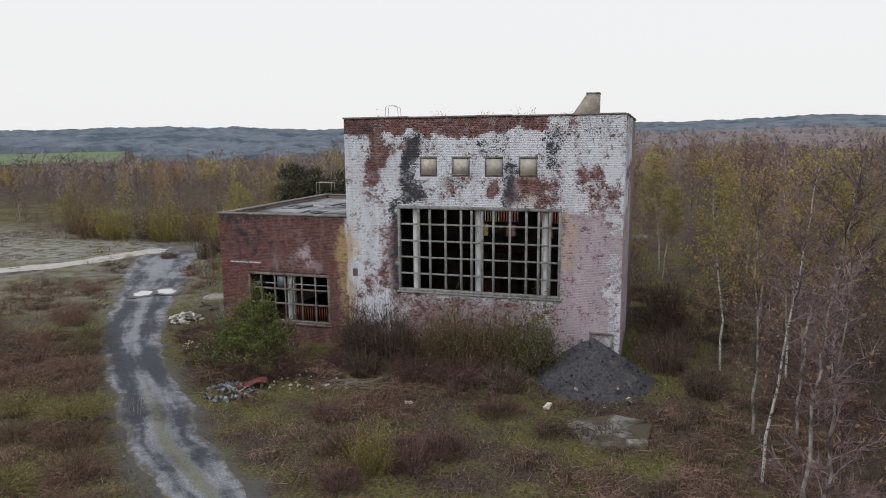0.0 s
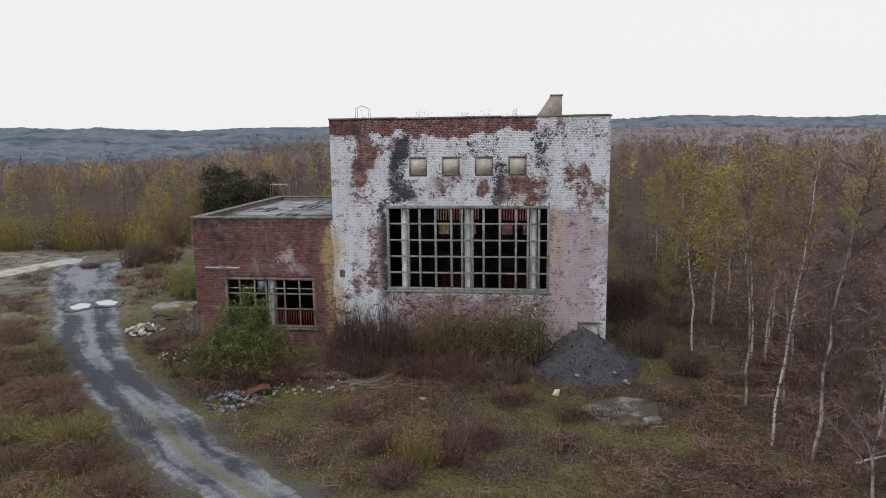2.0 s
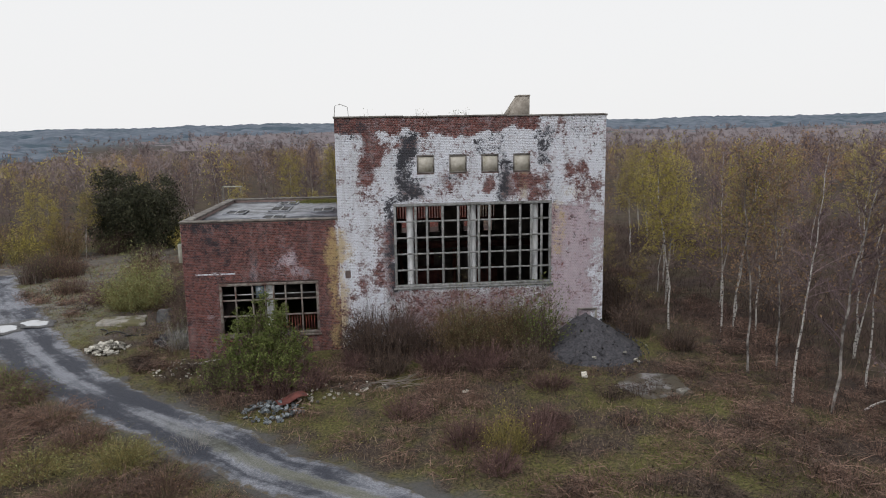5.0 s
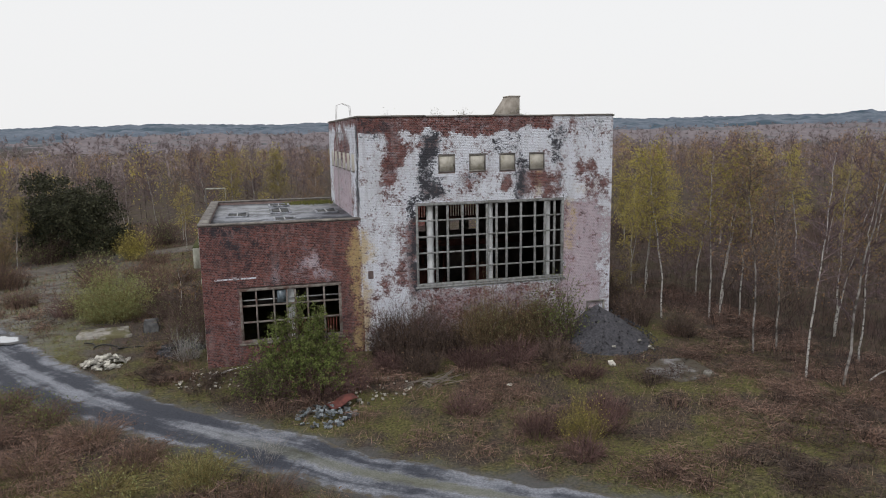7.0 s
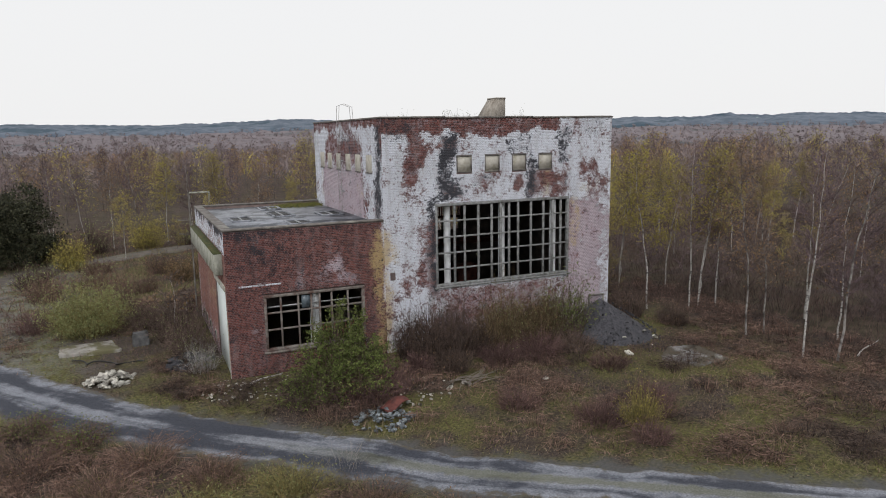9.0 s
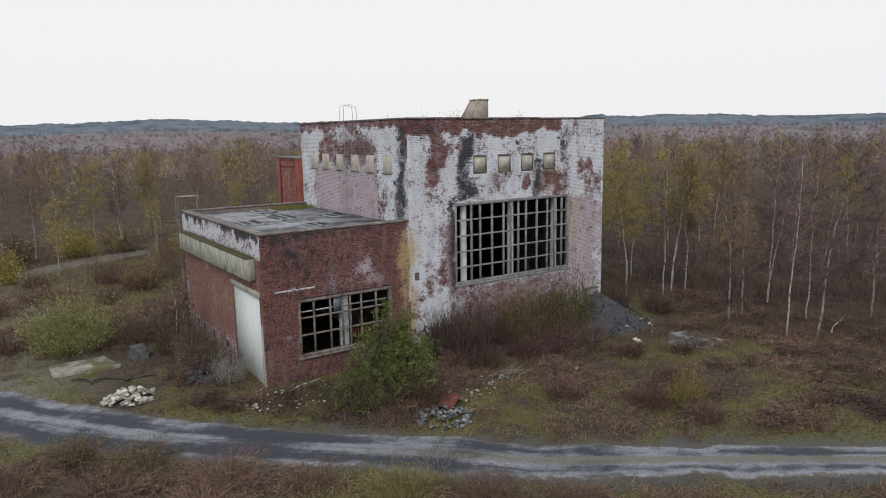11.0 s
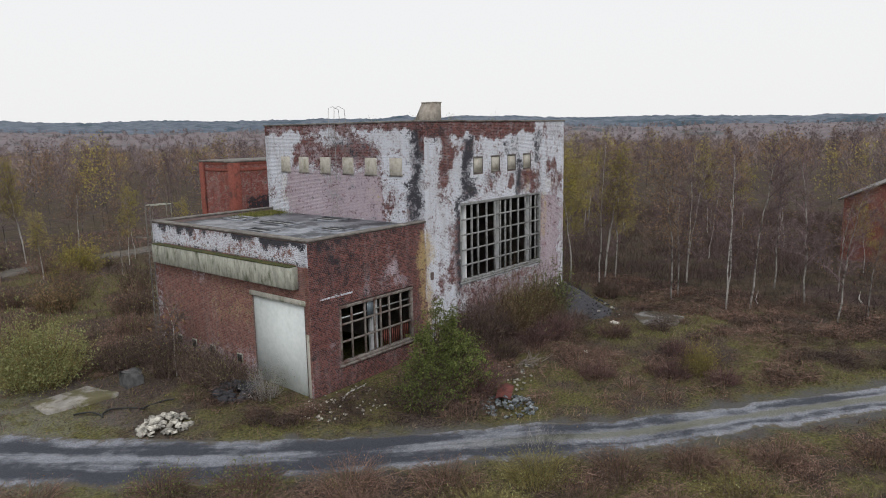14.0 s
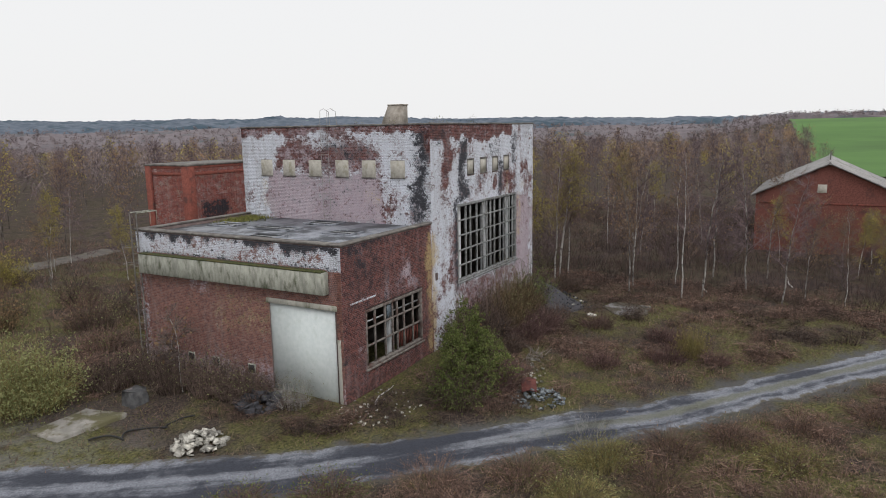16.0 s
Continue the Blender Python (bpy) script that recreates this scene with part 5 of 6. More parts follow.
# trees along the yard and the far side of the path
for f in np.linspace(0, 1, 34):
    x = -80 + 44 * f + rt.uniform(-1, 1)
    y = float(np.interp(x, EDGE[:, 0], EDGE[:, 1])) + rt.uniform(0.0, 5.0)
    plant(wood_kind(x, y), x, y, rt.uniform(0.45, 0.78))
for x, y, k, sc in [(-31.0, 73.5, 3, 0.85), (-28.5, 76.0, 6, 0.9), (-26.0, 75.0, 2, 0.85), (-23.5, 77.5, 1, 0.95), (-21.0, 75.5, 0, 0.9), (-18.5, 77.0, 3, 0.92), (-15.5, 75.0, 4, 0.95), (-12.5, 71.0, 2, 0.85), (-10.5, 66.5, 0, 0.7), (-13.0, 62.5, 5, 0.62), (-17.5, 66.0, 4, 0.55), (-38.0, 62.5, 4, 0.62), (-40.5, 61.0, 0, 0.6), (-8.5, 60.0, 0, 0.6), (-22.5, 64.5, 9, 0.6), (-19.0, 60.0, 9, 0.52), (-25.0, 67.0, 0, 0.62), (-15.5, 61.5, 9, 0.58), (-20.5, 69.5, 9, 0.66), (-13.0, 58.0, 8, 0.5), (-27.5, 61.0, 8, 0.45), (-17.0, 56.5, 7, 0.4)]:
    plant(k, x, y, sc)
n_near = n_far = 0
deep_spots = []
for _ in range(12000):
    d = 18 + 125 * rt.random() ** 1.25
    yd = rt.uniform(-104, 58)
    yaw = radians(yd)
    x, y = EX - math.sin(yaw) * d, EY + math.cos(yaw) * d
    if not in_wood(x, y) or (yd < -84.5 and d > 58):
        continue
    deep = d > 66
    if (deep and n_far >= 350) or (not deep and n_near >= 112):
        continue
    if not free(x, y, 2.5 if not deep else 2.6):
        continue
    low = 0.68 if x < -36 else 1.0
    if deep:
        deep_spots.append((x, y, low * rt.uniform(0.68, 0.98)))
        spots.append((x, y))
        n_far += 1
    else:
        plant(wood_kind(x, y), x, y, low * rt.uniform(0.66, 0.95))
        n_near += 1


def tree_arrays(seed, n_leaf):
    """Trunk, twig and leaf arrays of a lighter birch, for the deep wood."""
    r = np.random.default_rng(seed)
    trunk, crown, leaf = Geo(), Geo(), Geo()
    h = 10.6
    path = stem_path(r, h, r.uniform(0.2, 1.2), 0.15, 6)
    t = np.linspace(0, 1, 6)
    trunk.tube(path, 0.012 + 0.048 * (1 - t) ** 1.1, 4, False)
    f = 0.25 + 0.75 * r.random(430) ** 0.8
    base = np.stack([np.interp(f, t, path[:, c]) for c in range(3)], -1)
    a = r.uniform(0, 2 * np.pi, 430)
    rad = 1.75 * np.sqrt(r.random(430)) * np.clip(1.15 - f, 0.12, 0.8) / 0.8
    p = base + np.stack([np.cos(a) * rad, np.sin(a) * rad, 0.5 * rad], -1)
    d = np.stack([np.cos(a) * 0.5, np.sin(a) * 0.5, np.full(430, 0.8)], -1) + r.normal(size=(430, 3)) * 0.35
    q = p + d * r.uniform(0.4, 1.1, 430)[:, None]
    crown.twigs(p, q, 0.03, r)
    crown.twigs(base[:60], p[:60], 0.04, r)
    k = r.integers(0, 430, n_leaf)
    leaf.flecks(q[k] + r.normal(size=(n_leaf, 3)) * 0.12, 0.10, r)
    return [(np.vstack(g.v), g.f[0] if len(g.f) == 1 else np.vstack([g.f[0]] + [x_ for x_ in g.f[1:]])) for g in (trunk, crown, leaf)]


deep_kinds = [tree_arrays(500 + k, n_l) for k, n_l in enumerate([520, 400, 50, 430, 50, 360])]
deep_geo = {"pale_trunks": (Geo(), M_DIMBARK, "grey-brown trunks of the deeper birch wood"), "bare_crowns": (Geo(), M_TWIG_P, "bare brown crowns of the deeper birch wood"),
            "yellow_crowns": (Geo(), M_LEAF, "yellow-green spring foliage of the deeper birch wood"), "amber_crowns": (Geo(), M_LEAF_O, "amber budding foliage of the deeper birch wood")}
for x, y, sc in deep_spots:
    kind = int({True: rt.choice([0, 5]), False: rt.choice([1, 2, 3, 4, 2, 4])}[bool(float(fnoise(np.array([x]), np.array([y]), 16.0, 46)[0]) + rt.uniform(-0.06, 0.06) > 0.575)])
    a = rt.uniform(0, 6.28)
    m = np.array([[math.cos(a), -math.sin(a), 0], [math.sin(a), math.cos(a), 0], [0, 0, 1]]) * sc
    o = np.array([x, y, float(height(x, y)) - 0.1])
    for (v, f), nm in zip(deep_kinds[kind], ("pale_trunks", "bare_crowns", "yellow_crowns" if kind in (0, 5) else "amber_crowns")):
        deep_geo[nm][0].add(v @ m.T + o, f)
for nm, (g, mt, lb) in deep_geo.items():
    tagged(part(nm, g, mt), lb, "woodland", kind="stuff")


# dark evergreen at the edge of the clearing
def evergreen(x, y, h, rad):
    r = np.random.default_rng(5)
    ob = thing("evergreen_tree", "broad dark evergreen tree with dense rounded crown", "tree", at=(x, y, float(height(x, y)) - 0.1))
    part("trunk", Geo().tube(stem_path(r, h * 0.8, 0.4, 0.1, 8), np.linspace(0.28, 0.06, 8), 8), M_DARKBARK, ob)
    g, tw = Geo(), Geo()
    lobes = [(math.cos(q * 1.7) * rad * 0.5, math.sin(q * 1.7) * rad * 0.5, h * (0.34 + 0.085 * q), rad * (0.66 - 0.055 * q)) for q in range(7)] + [(0, 0, h * 0.42, rad * 0.8), (rad * 0.55, -0.3, h * 0.28, rad * 0.5), (-rad * 0.6, 0.2, h * 0.25, rad * 0.45)]
    for lx, ly, lz, lr in lobes:
        for k in range(int(9 * lr * lr)):
            d = r.normal(size=3)
            d /= np.linalg.norm(d)
            c = np.array([lx, ly, lz]) + d * lr * np.array([1, 1, 0.8]) * r.uniform(0.55, 1.06)
            c[2] = min(max(c[2], 0.5), h)
            o = r.normal(size=(80, 3)) * np.array([0.36, 0.36, 0.24])
            g.flecks(c + o, 0.10, r)
            tw.twigs([[0, 0, min(c[2], h * 0.7) * 0.8]], [c], 0.05, r)
    part("limbs", tw, M_DARKBARK, ob)
    part("crown", g, M_NEEDLE, ob)


evergreen(-34.6, 66.0, 8.0, 4.3)

# far woods: trees too many to count, out to the hills
def far_woods(name, label, count, d0, d1, mat_, power, size, seed, blades, ln0, wd, tufts=False):
    r = np.random.default_rng(seed)
    g = Geo()
    d = d0 + (d1 - d0) * r.random(count) ** power
    yaw = np.radians(r.uniform(-106, 60, count))
    x, y = EX - np.sin(yaw) * d, EY + np.cos(yaw) * d
    yd = np.degrees(yaw)
    field = ((yd < -86) & (d > 100) & (d < 640)) | ((yd > 41) & (yd < 50) & (d > 560) & (d < 690)) | ((yd < -42) & (yd > -78) & (d > 1150) & (d < 1420))
    field |= (d > 480) & (r.random(count) < step(10, 30, yd))
    x, y, d = x[~field], y[~field], d[~field]
    z = height(x, y)
    hh = size * r.uniform(0.7, 1.1, len(x)) * (0.8 + 0.4 * fnoise(x, y, 60.0, seed))
    n = len(x)
    c = np.stack([x, y, z], -1)[:, None, :]
    o = r.normal(size=(n, blades, 3))
    o /= np.linalg.norm(o, axis=2)[:, :, None]
    o *= r.random((n, blades, 1)) ** 0.4
    o = o * np.array([0.24, 0.24, 0.36]) * hh[:, None, None] + np.array([0, 0, 0.45 if tufts else 0.62]) * hh[:, None, None]
    p = (c + o).reshape(-1, 3)
    dirs = r.normal(size=p.shape) * 0.6 + np.array([0, 0, 0.5])
    if tufts:
        g.flecks(p, wd, r)
        return tagged(part(name, g, mat_), label, "woodland", kind="stuff")
    ln = r.uniform(0.5, 1.0, len(p)) * ln0
    g.twigs(p - dirs * ln[:, None] * 0.5, p + dirs * ln[:, None] * 0.5, wd, r)
    return tagged(part(name, g, mat_), label, "woodland", kind="stuff")


far_woods("distant_woods", "brown leafless woodland stretching away", 2100, 105, 330, M_FARWOOD, 0.75, 8.6, 1, 90, 1.5, 0.16)
far_woods("distant_woods", "amber woodland of budding birches", 700, 105, 360, M_LEAF_O, 0.75, 8.6, 4, 90, 0.9, 0.22)
far_woods("distant_woods", "yellow-green woodland of budding birches", 250, 105, 360, M_LEAF, 0.75, 8.4, 6, 110, 0.9, 0.22)
far_woods("distant_woods", "brown leafless woodland further off", 5200, 300, 900, M_MIDWOOD, 0.9, 9.0, 2, 24, 3.0, 0.7, True)
# wooded hills: brown woods on lower slopes, haze-tinted blue-grey ones out to the skyline
def canopy(name, label, mat_, d0, d1, rows, bump_h, sink, drop):
    yy, dd = np.meshgrid(np.radians(np.linspace(-107, 61, 1100)), d0 * (d1 / d0) ** np.linspace(0, 1, rows), indexing="ij")
    hx, hy = EX - np.sin(yy) * dd, EY + np.cos(yy) * dd
    yd = np.degrees(yy)
    hz = height(hx, hy) + 6.0 * (fnoise(hx, hy, 70.0, 14) - 0.25) + bump_h * fnoise(hx, hy, 13.0, 15, 2) + 3.5 - bump_h / 2 - drop
    bare = ((yd < -85.5) & (dd < 660)) | ((yd > 40.5) & (yd < 50.5) & (dd < 700)) | ((yd < -42) & (yd > -78) & (dd > 1140) & (dd < 1360))
    hz = hz - 25 * bare
    west = step(10, 30, yd)
    hz -= 14 * (west if drop else (1 - west) * step(900, 840, dd))
    hz[:, 0] -= 12
    hz[:, -1] -= sink
    m = rows
    i, j = np.meshgrid(np.arange(1099), np.arange(m - 1), indexing="ij")
    g = Geo().add(np.stack([hx, hy, hz], -1).reshape(-1, 3), np.stack([i * m + j, i * m + j + 1, (i + 1) * m + j + 1, (i + 1) * m + j], -1).reshape(-1, 4))
    return tagged(part(name, g, mat_, smooth=True), label, "woodland", kind="stuff")


canopy("slope_woods", "purple-brown leafless woods on the lower slopes", M_SLOPEWOOD, 560, 870, 50, 5.0, 12.0, 3.0)
canopy("hill_woods", "wooded hills on the skyline, coloured blue-grey with haze", M_HAZE_HILLWOOD, 560, 1800, 80, 7.0, 0.0, 0.0)


def field_patch(name, label, y0, y1, d0, d1, mat_, lift=0.6):
    g = Geo()
    yaw, d = np.meshgrid(np.radians(np.linspace(y0, y1, 24)), np.linspace(d0, d1, 24), indexing="ij")
    x, y = EX - np.sin(yaw) * d, EY + np.cos(yaw) * d
    i, j = np.meshgrid(np.arange(23), np.arange(23), indexing="ij")
    g.add(np.stack([x, y, height(x, y) + lift], -1).reshape(-1, 3), np.stack([i * 24 + j, i * 24 + j + 1, (i + 1) * 24 + j + 1, (i + 1) * 24 + j], -1).reshape(-1, 4))
    return tagged(part(name, g, mat_, smooth=True), label, "field", kind="structure")


field_patch("field", "bright green crop field on a slope", -86.5, -112, 130, 610, M_FIELD)
field_patch("field", "green pasture among distant woods", 41, 50, 560, 695, M_PASTURE)
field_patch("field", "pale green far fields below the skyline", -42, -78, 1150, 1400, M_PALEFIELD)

# ---------------------------------------------------------------- shrubs
def leafy_bush(name, label, at, lobes, mat_s, mat_l, size, seed, leaves):
    """A bush of several uneven lobes: stems rising into each, with drooping sprays of leaves."""
    r = np.random.default_rng(seed)
    ob = thing(name, label, "shrub", at=(at[0], at[1], float(height(*at)) - 0.05))
    g, lg = Geo(), Geo()
    total = sum(q[3] * q[3] for q in lobes)
    for dx, dy, top, rad, low in lobes:
        n = int(60 + 90 * rad)
        a, d, zz = r.uniform(0, 2 * np.pi, n), np.sqrt(r.random(n)), r.random(n) ** 0.7
        taper = np.sqrt(np.clip(1.03 - zz ** 2.2, 0.03, 1)) * (0.7 + 0.6 * r.random(n))
        tip = np.stack([dx + np.cos(a) * d * rad * taper, dy + np.sin(a) * d * rad * taper, low + (top - low) * zz], -1)
        base = np.stack([dx * 0.35 + r.normal(0, 0.16, n), dy * 0.35 + r.normal(0, 0.16, n), np.zeros(n)], -1)
        mid = base * 0.45 + tip * 0.55 + np.array([0, 0, 0.12 * top]) + r.normal(size=(n, 3)) * 0.08
        g.twigs(base, mid, 0.03, r).twigs(mid, tip, 0.02, r)
        m = int(leaves * rad * rad / total / 16 * min(1.3, max(0.25, (top - 1.0) / 2)))
        k = r.integers(0, n, m)
        c = mid[k] + (tip - mid)[k] * r.uniform(0.25, 1.08, m)[:, None] + r.normal(size=(m, 3)) * 0.07 * rad
        spray = r.normal(size=(m, 3)) * 0.5 + np.array([0, 0, 0.25]) + (c - np.array([dx, dy, 0.6 * top])) * 0.5
        spray /= np.linalg.norm(spray, axis=1)[:, None]
        ln = r.uniform(0.18, 0.42, m)
        g.twigs(c, c + spray * ln[:, None], 0.012, r)
        u = r.random((m, 16, 1))
        pts = c[:, None, :] + spray[:, None, :] * ln[:, None, None] * u + np.array([0, 0, -0.10]) * u * u + r.normal(size=(m, 16, 3)) * 0.045
        lg.flecks(pts.reshape(-1, 3), size, r)
    part("branchwork", g, mat_s, ob)
    part("foliage", lg, mat_l, ob)
    return ob


leafy_bush("green_bush", "tall ragged leafy green bush in front of the annex window", (-17.2, 26.7),
           [(0.0, 0.1, 4.15, 0.65, 0.9), (0.75, -0.2, 3.5, 0.9, 0.7), (-0.75, 0.0, 3.1, 0.9, 0.7), (0.4, -1.0, 2.7, 1.0, 0.5), (1.55, -0.7, 2.4, 0.85, 0.4), (-1.6, -0.3, 2.2, 0.85, 0.4), (-0.7, -1.3, 1.8, 0.95, 0.3), (1.0, -1.6, 1.5, 0.8, 0.2), (-2.3, -0.6, 1.3, 0.7, 0.2)], M_STEM, M_LEAF_G, 0.042, 1, 29000)
shrub("bare_shrub", "brown bare shrub at the foot of the green bush", (-16.6, 25.7), 2.0, 1.5, 420, M_STEM_R, 500, M_LEAF_O, 0.035, 2, 0.8)
shrub("bare_shrub", "brown bare shrub beside the green bush", (-18.6, 26.2), 1.5, 1.6, 320, M_STEM, 1600, M_LEAF_G, 0.04, 3, 0.8)
FRONT = [(-13.2, 28.7, 1.0, 2.1, 0), (-12.5, 28.2, 1.2, 2.8, 0), (-11.3, 28.5, 1.15, 2.8, 0), (-10.1, 28.3, 0.9, 1.6, 0), (-9.0, 28.4, 1.1, 2.4, 1), (-8.1, 28.5, 1.25, 3.1, 1), (-6.9, 28.3, 1.1, 2.7, 1), (-5.8, 28.6, 1.0, 2.5, 1),
         (-12.0, 27.0, 1.1, 1.2, 0), (-9.6, 26.9, 1.2, 1.1, 2), (-7.6, 26.8, 1.3, 1.3, 2), (-5.6, 26.9, 1.1, 1.1, 0), (-13.4, 27.4, 0.7, 1.0, 2)]
for k, (x, y, rad, h, tan) in enumerate(FRONT):
    shrub("bare_shrub", ("tangled dark brown bare shrub against the hall wall", "tan shrub with first olive buds against the hall wall", "low reddish bare shrub before the hall wall")[tan], (x, y), rad * 1.08, h * 1.1, 380, (M_STEM, M_STEM_T, M_STEM_R)[tan], (160, 1300, 60)[tan], M_LEAF_S if tan and k % 2 else M_LEAF_O, 0.034, 20 + k, 0.7, group="shrubs along the hall front")
shrub("green_bush", "thin green-leaved bush beside the slag heap", (-4.7, 28.4), 1.15, 3.3, 200, M_STEM, 2300, M_LEAF_G, 0.05, 40, 0.5)
for k, (x, y, rad, h) in enumerate([(0.7, 30.6, 1.5, 1.9), (1.0, 33.2, 1.5, 2.3), (1.2, 36.0, 1.7, 2.6), (1.0, 39.4, 1.6, 2.4), (2.3, 28.6, 1.2, 1.2)]):
    shrub("bramble_bush", "tangled pale brown bramble beside the hall", (x, y), rad, h, 420, M_STEM, 200, M_LEAF_O, 0.035, 50 + k, 1.0, group="brambles beside the hall")
shrub("willow_bush", "spreading grey-green bush with yellow shoots", (-27.0, 41.6), 2.4, 3.0, 520, M_STEM_Y, 9000, M_LEAF_S, 0.05, 60, 0.4)
shrub("bare_shrub", "brown bare shrub beside the grey-green bush", (-25.6, 43.2), 1.9, 1.9, 420, M_STEM, 200, M_LEAF_O, 0.03, 61, 0.8)
shrub("bare_shrub", "dark brown bare shrub near the grey-green bush", (-29.6, 43.4), 1.8, 1.5, 380, M_STEM_R, 150, M_LEAF_O, 0.03, 62, 0.8)
for k, (x, y, rad, h) in enumerate([(-22.6, 39.6, 1.4, 1.9), (-22.8, 37.8, 1.4, 1.7), (-22.5, 36.0, 1.3, 1.9), (-22.4, 34.6, 1.1, 1.5), (-23.9, 40.6, 1.5, 1.5)]):
    shrub("bare_shrub", "low tangled bare shrub along the annex wall", (x, y), rad, h, 380, M_STEM, 350, M_LEAF_S, 0.035, 70 + k, 0.9, group="shrubs along the annex")
shrub("bare_shrub", "tangled brown brush over the dark slag pile", (-22.3, 33.9), 1.3, 1.2, 300, M_STEM, 120, M_LEAF_S, 0.03, 79, 0.9)
shrub("bare_shrub", "brown bare shrub at the outer foot of the green bush", (-15.4, 25.9), 1.3, 1.4, 300, M_STEM_R, 120, M_LEAF_O, 0.03, 78, 0.6)
shrub("pale_shrub", "pale dry shrub by the blocked doorway", (-22.1, 31.7), 0.9, 1.7, 170, M_STEM_W, 260, M_LEAF_S, 0.03, 80, 0.5, 0.010)
shrub("broom_bush", "upright yellow-green broom bush in the clearing", (-8.3, 18.9), 0.85, 1.75, 260, M_STEM_Y, 900, M_LEAF, 0.03, 81, 0.1)
for k, (x, y, rad, h) in enumerate([(-9.5, 19.7, 1.1, 1.15), (-7.2, 19.4, 1.0, 1.2), (-6.4, 20.6, 1.0, 0.9), (-8.8, 17.7, 0.9, 0.8), (-11.4, 22.4, 1.1, 0.9), (-5.4, 24.4, 1.2, 0.8)]):
    shrub("dogwood_shrub", "low shrub of upright reddish bare stems", (x, y), rad, h, 260, M_STEM_R, 60, M_LEAF_O, 0.03, 90 + k, 0.1, group="red-stemmed shrubs in the clearing")
shrub("dead_bush", "whitish dead bush at the edge of the track", (-18.9, 20.7), 0.9, 1.15, 46, M_STEM_W, 0, None, 0, 99, 0.5, 0.010)
rs = np.random.default_rng(21)
k = 0
for x, y, rad, h, kind in [(-20.8, 19.6, 1.4, 0.95, 1), (-22.9, 21.6, 1.3, 0.8, 0), (-19.0, 17.7, 1.3, 0.8, 0), (-24.8, 23.9, 1.5, 0.9, 0), (-26.8, 26.3, 1.2, 0.9, 2), (-21.6, 17.6, 1.4, 0.7, 0), (-17.2, 16.0, 1.2, 0.8, 0), (-23.6, 19.6, 1.4, 0.8, 1), (-28.6, 28.2, 1.2, 0.8, 2), (-26.0, 22.0, 1.5, 0.8, 0),
                           (-15.3, 14.0, 1.1, 0.6, 0), (-18.4, 14.2, 1.4, 0.7, 1), (-28.2, 24.8, 1.5, 0.8, 0), (-30.4, 27.0, 1.5, 0.9, 0), (-31.5, 30.5, 1.2, 0.8, 0), (-25.4, 17.6, 1.5, 0.8, 0), (-21.0, 13.6, 1.3, 0.7, 0), (-33.0, 31.6, 1.5, 0.9, 0), (-13.0, 11.5, 1.2, 0.6, 0), (-28.5, 20.5, 1.5, 0.8, 0), (-34.5, 27.0, 1.6, 1.0, 0)]:
    st, lf, n_l, lb = [(M_BRAMBLE, M_LEAF_O, 120, "low tangled brown bramble thicket near the track"), (M_STEM_Y, M_LEAF_S, 500, "low yellowish gorse bush near the track"), (M_BRAMBLE, M_LEAF_G, 900, "low dark green bramble near the track")][kind]
    shrub("bramble_thicket", lb, (x, y), rad, h, 420, st, n_l, lf, 0.035, 120 + k, 1.0, 0.013, 1.15, "thickets beyond the track")
    k += 1
for x, y, rad, h in [(-33.5, 47.5, 1.5, 1.3), (-30.0, 52.0, 1.8, 1.5), (-36.5, 55.0, 1.6, 1.3), (-22.5, 60.0, 1.6, 1.4), (-17.0, 63.0, 2.0, 1.8), (-24.0, 52.0, 1.5, 1.2), (-14.5, 57.0, 2.0, 2.0), (-18.0, 50.0, 1.8, 1.6), (-26.0, 48.0, 1.3, 1.2), (-20.5, 46.0, 1.6, 1.6), (-12.8, 46.5, 1.7, 2.2), (-16.0, 69.5, 2.0, 1.8), (-27.0, 60.5, 1.6, 1.3), (-41.0, 50.5, 1.0, 0.8)]:
    shrub("bare_shrub", "brown bare shrub in the rough behind the annex", (x, y), rad, h, 330, M_STEM if rs.random() < 0.6 else M_BRAMBLE, 200, M_LEAF_S, 0.045, 160 + k, 0.8, 0.018, group="shrubs behind the annex")
    k += 1
for _ in range(26):
    x, y = rs.uniform(-38, -10), rs.uniform(49, 74)
    if np.min(np.hypot(BACK_LINE[:, 0] - x, BACK_LINE[:, 1] - y)) < 3.0 or (TX0 - 2 < x and TY0 - 2 < y < TY1 + 2):
        continue
    shrub("bare_shrub", "brown bare shrub in the rough behind the annex", (x, y), rs.uniform(1.2, 2.2), rs.uniform(1.2, 2.8), 240, M_STEM if rs.random() < 0.6 else M_BRAMBLE, 260, M_LEAF_O if rs.random() < 0.5 else M_LEAF_S, 0.05, 260 + k, 0.8, 0.02, group="shrubs behind the annex")
    k += 1
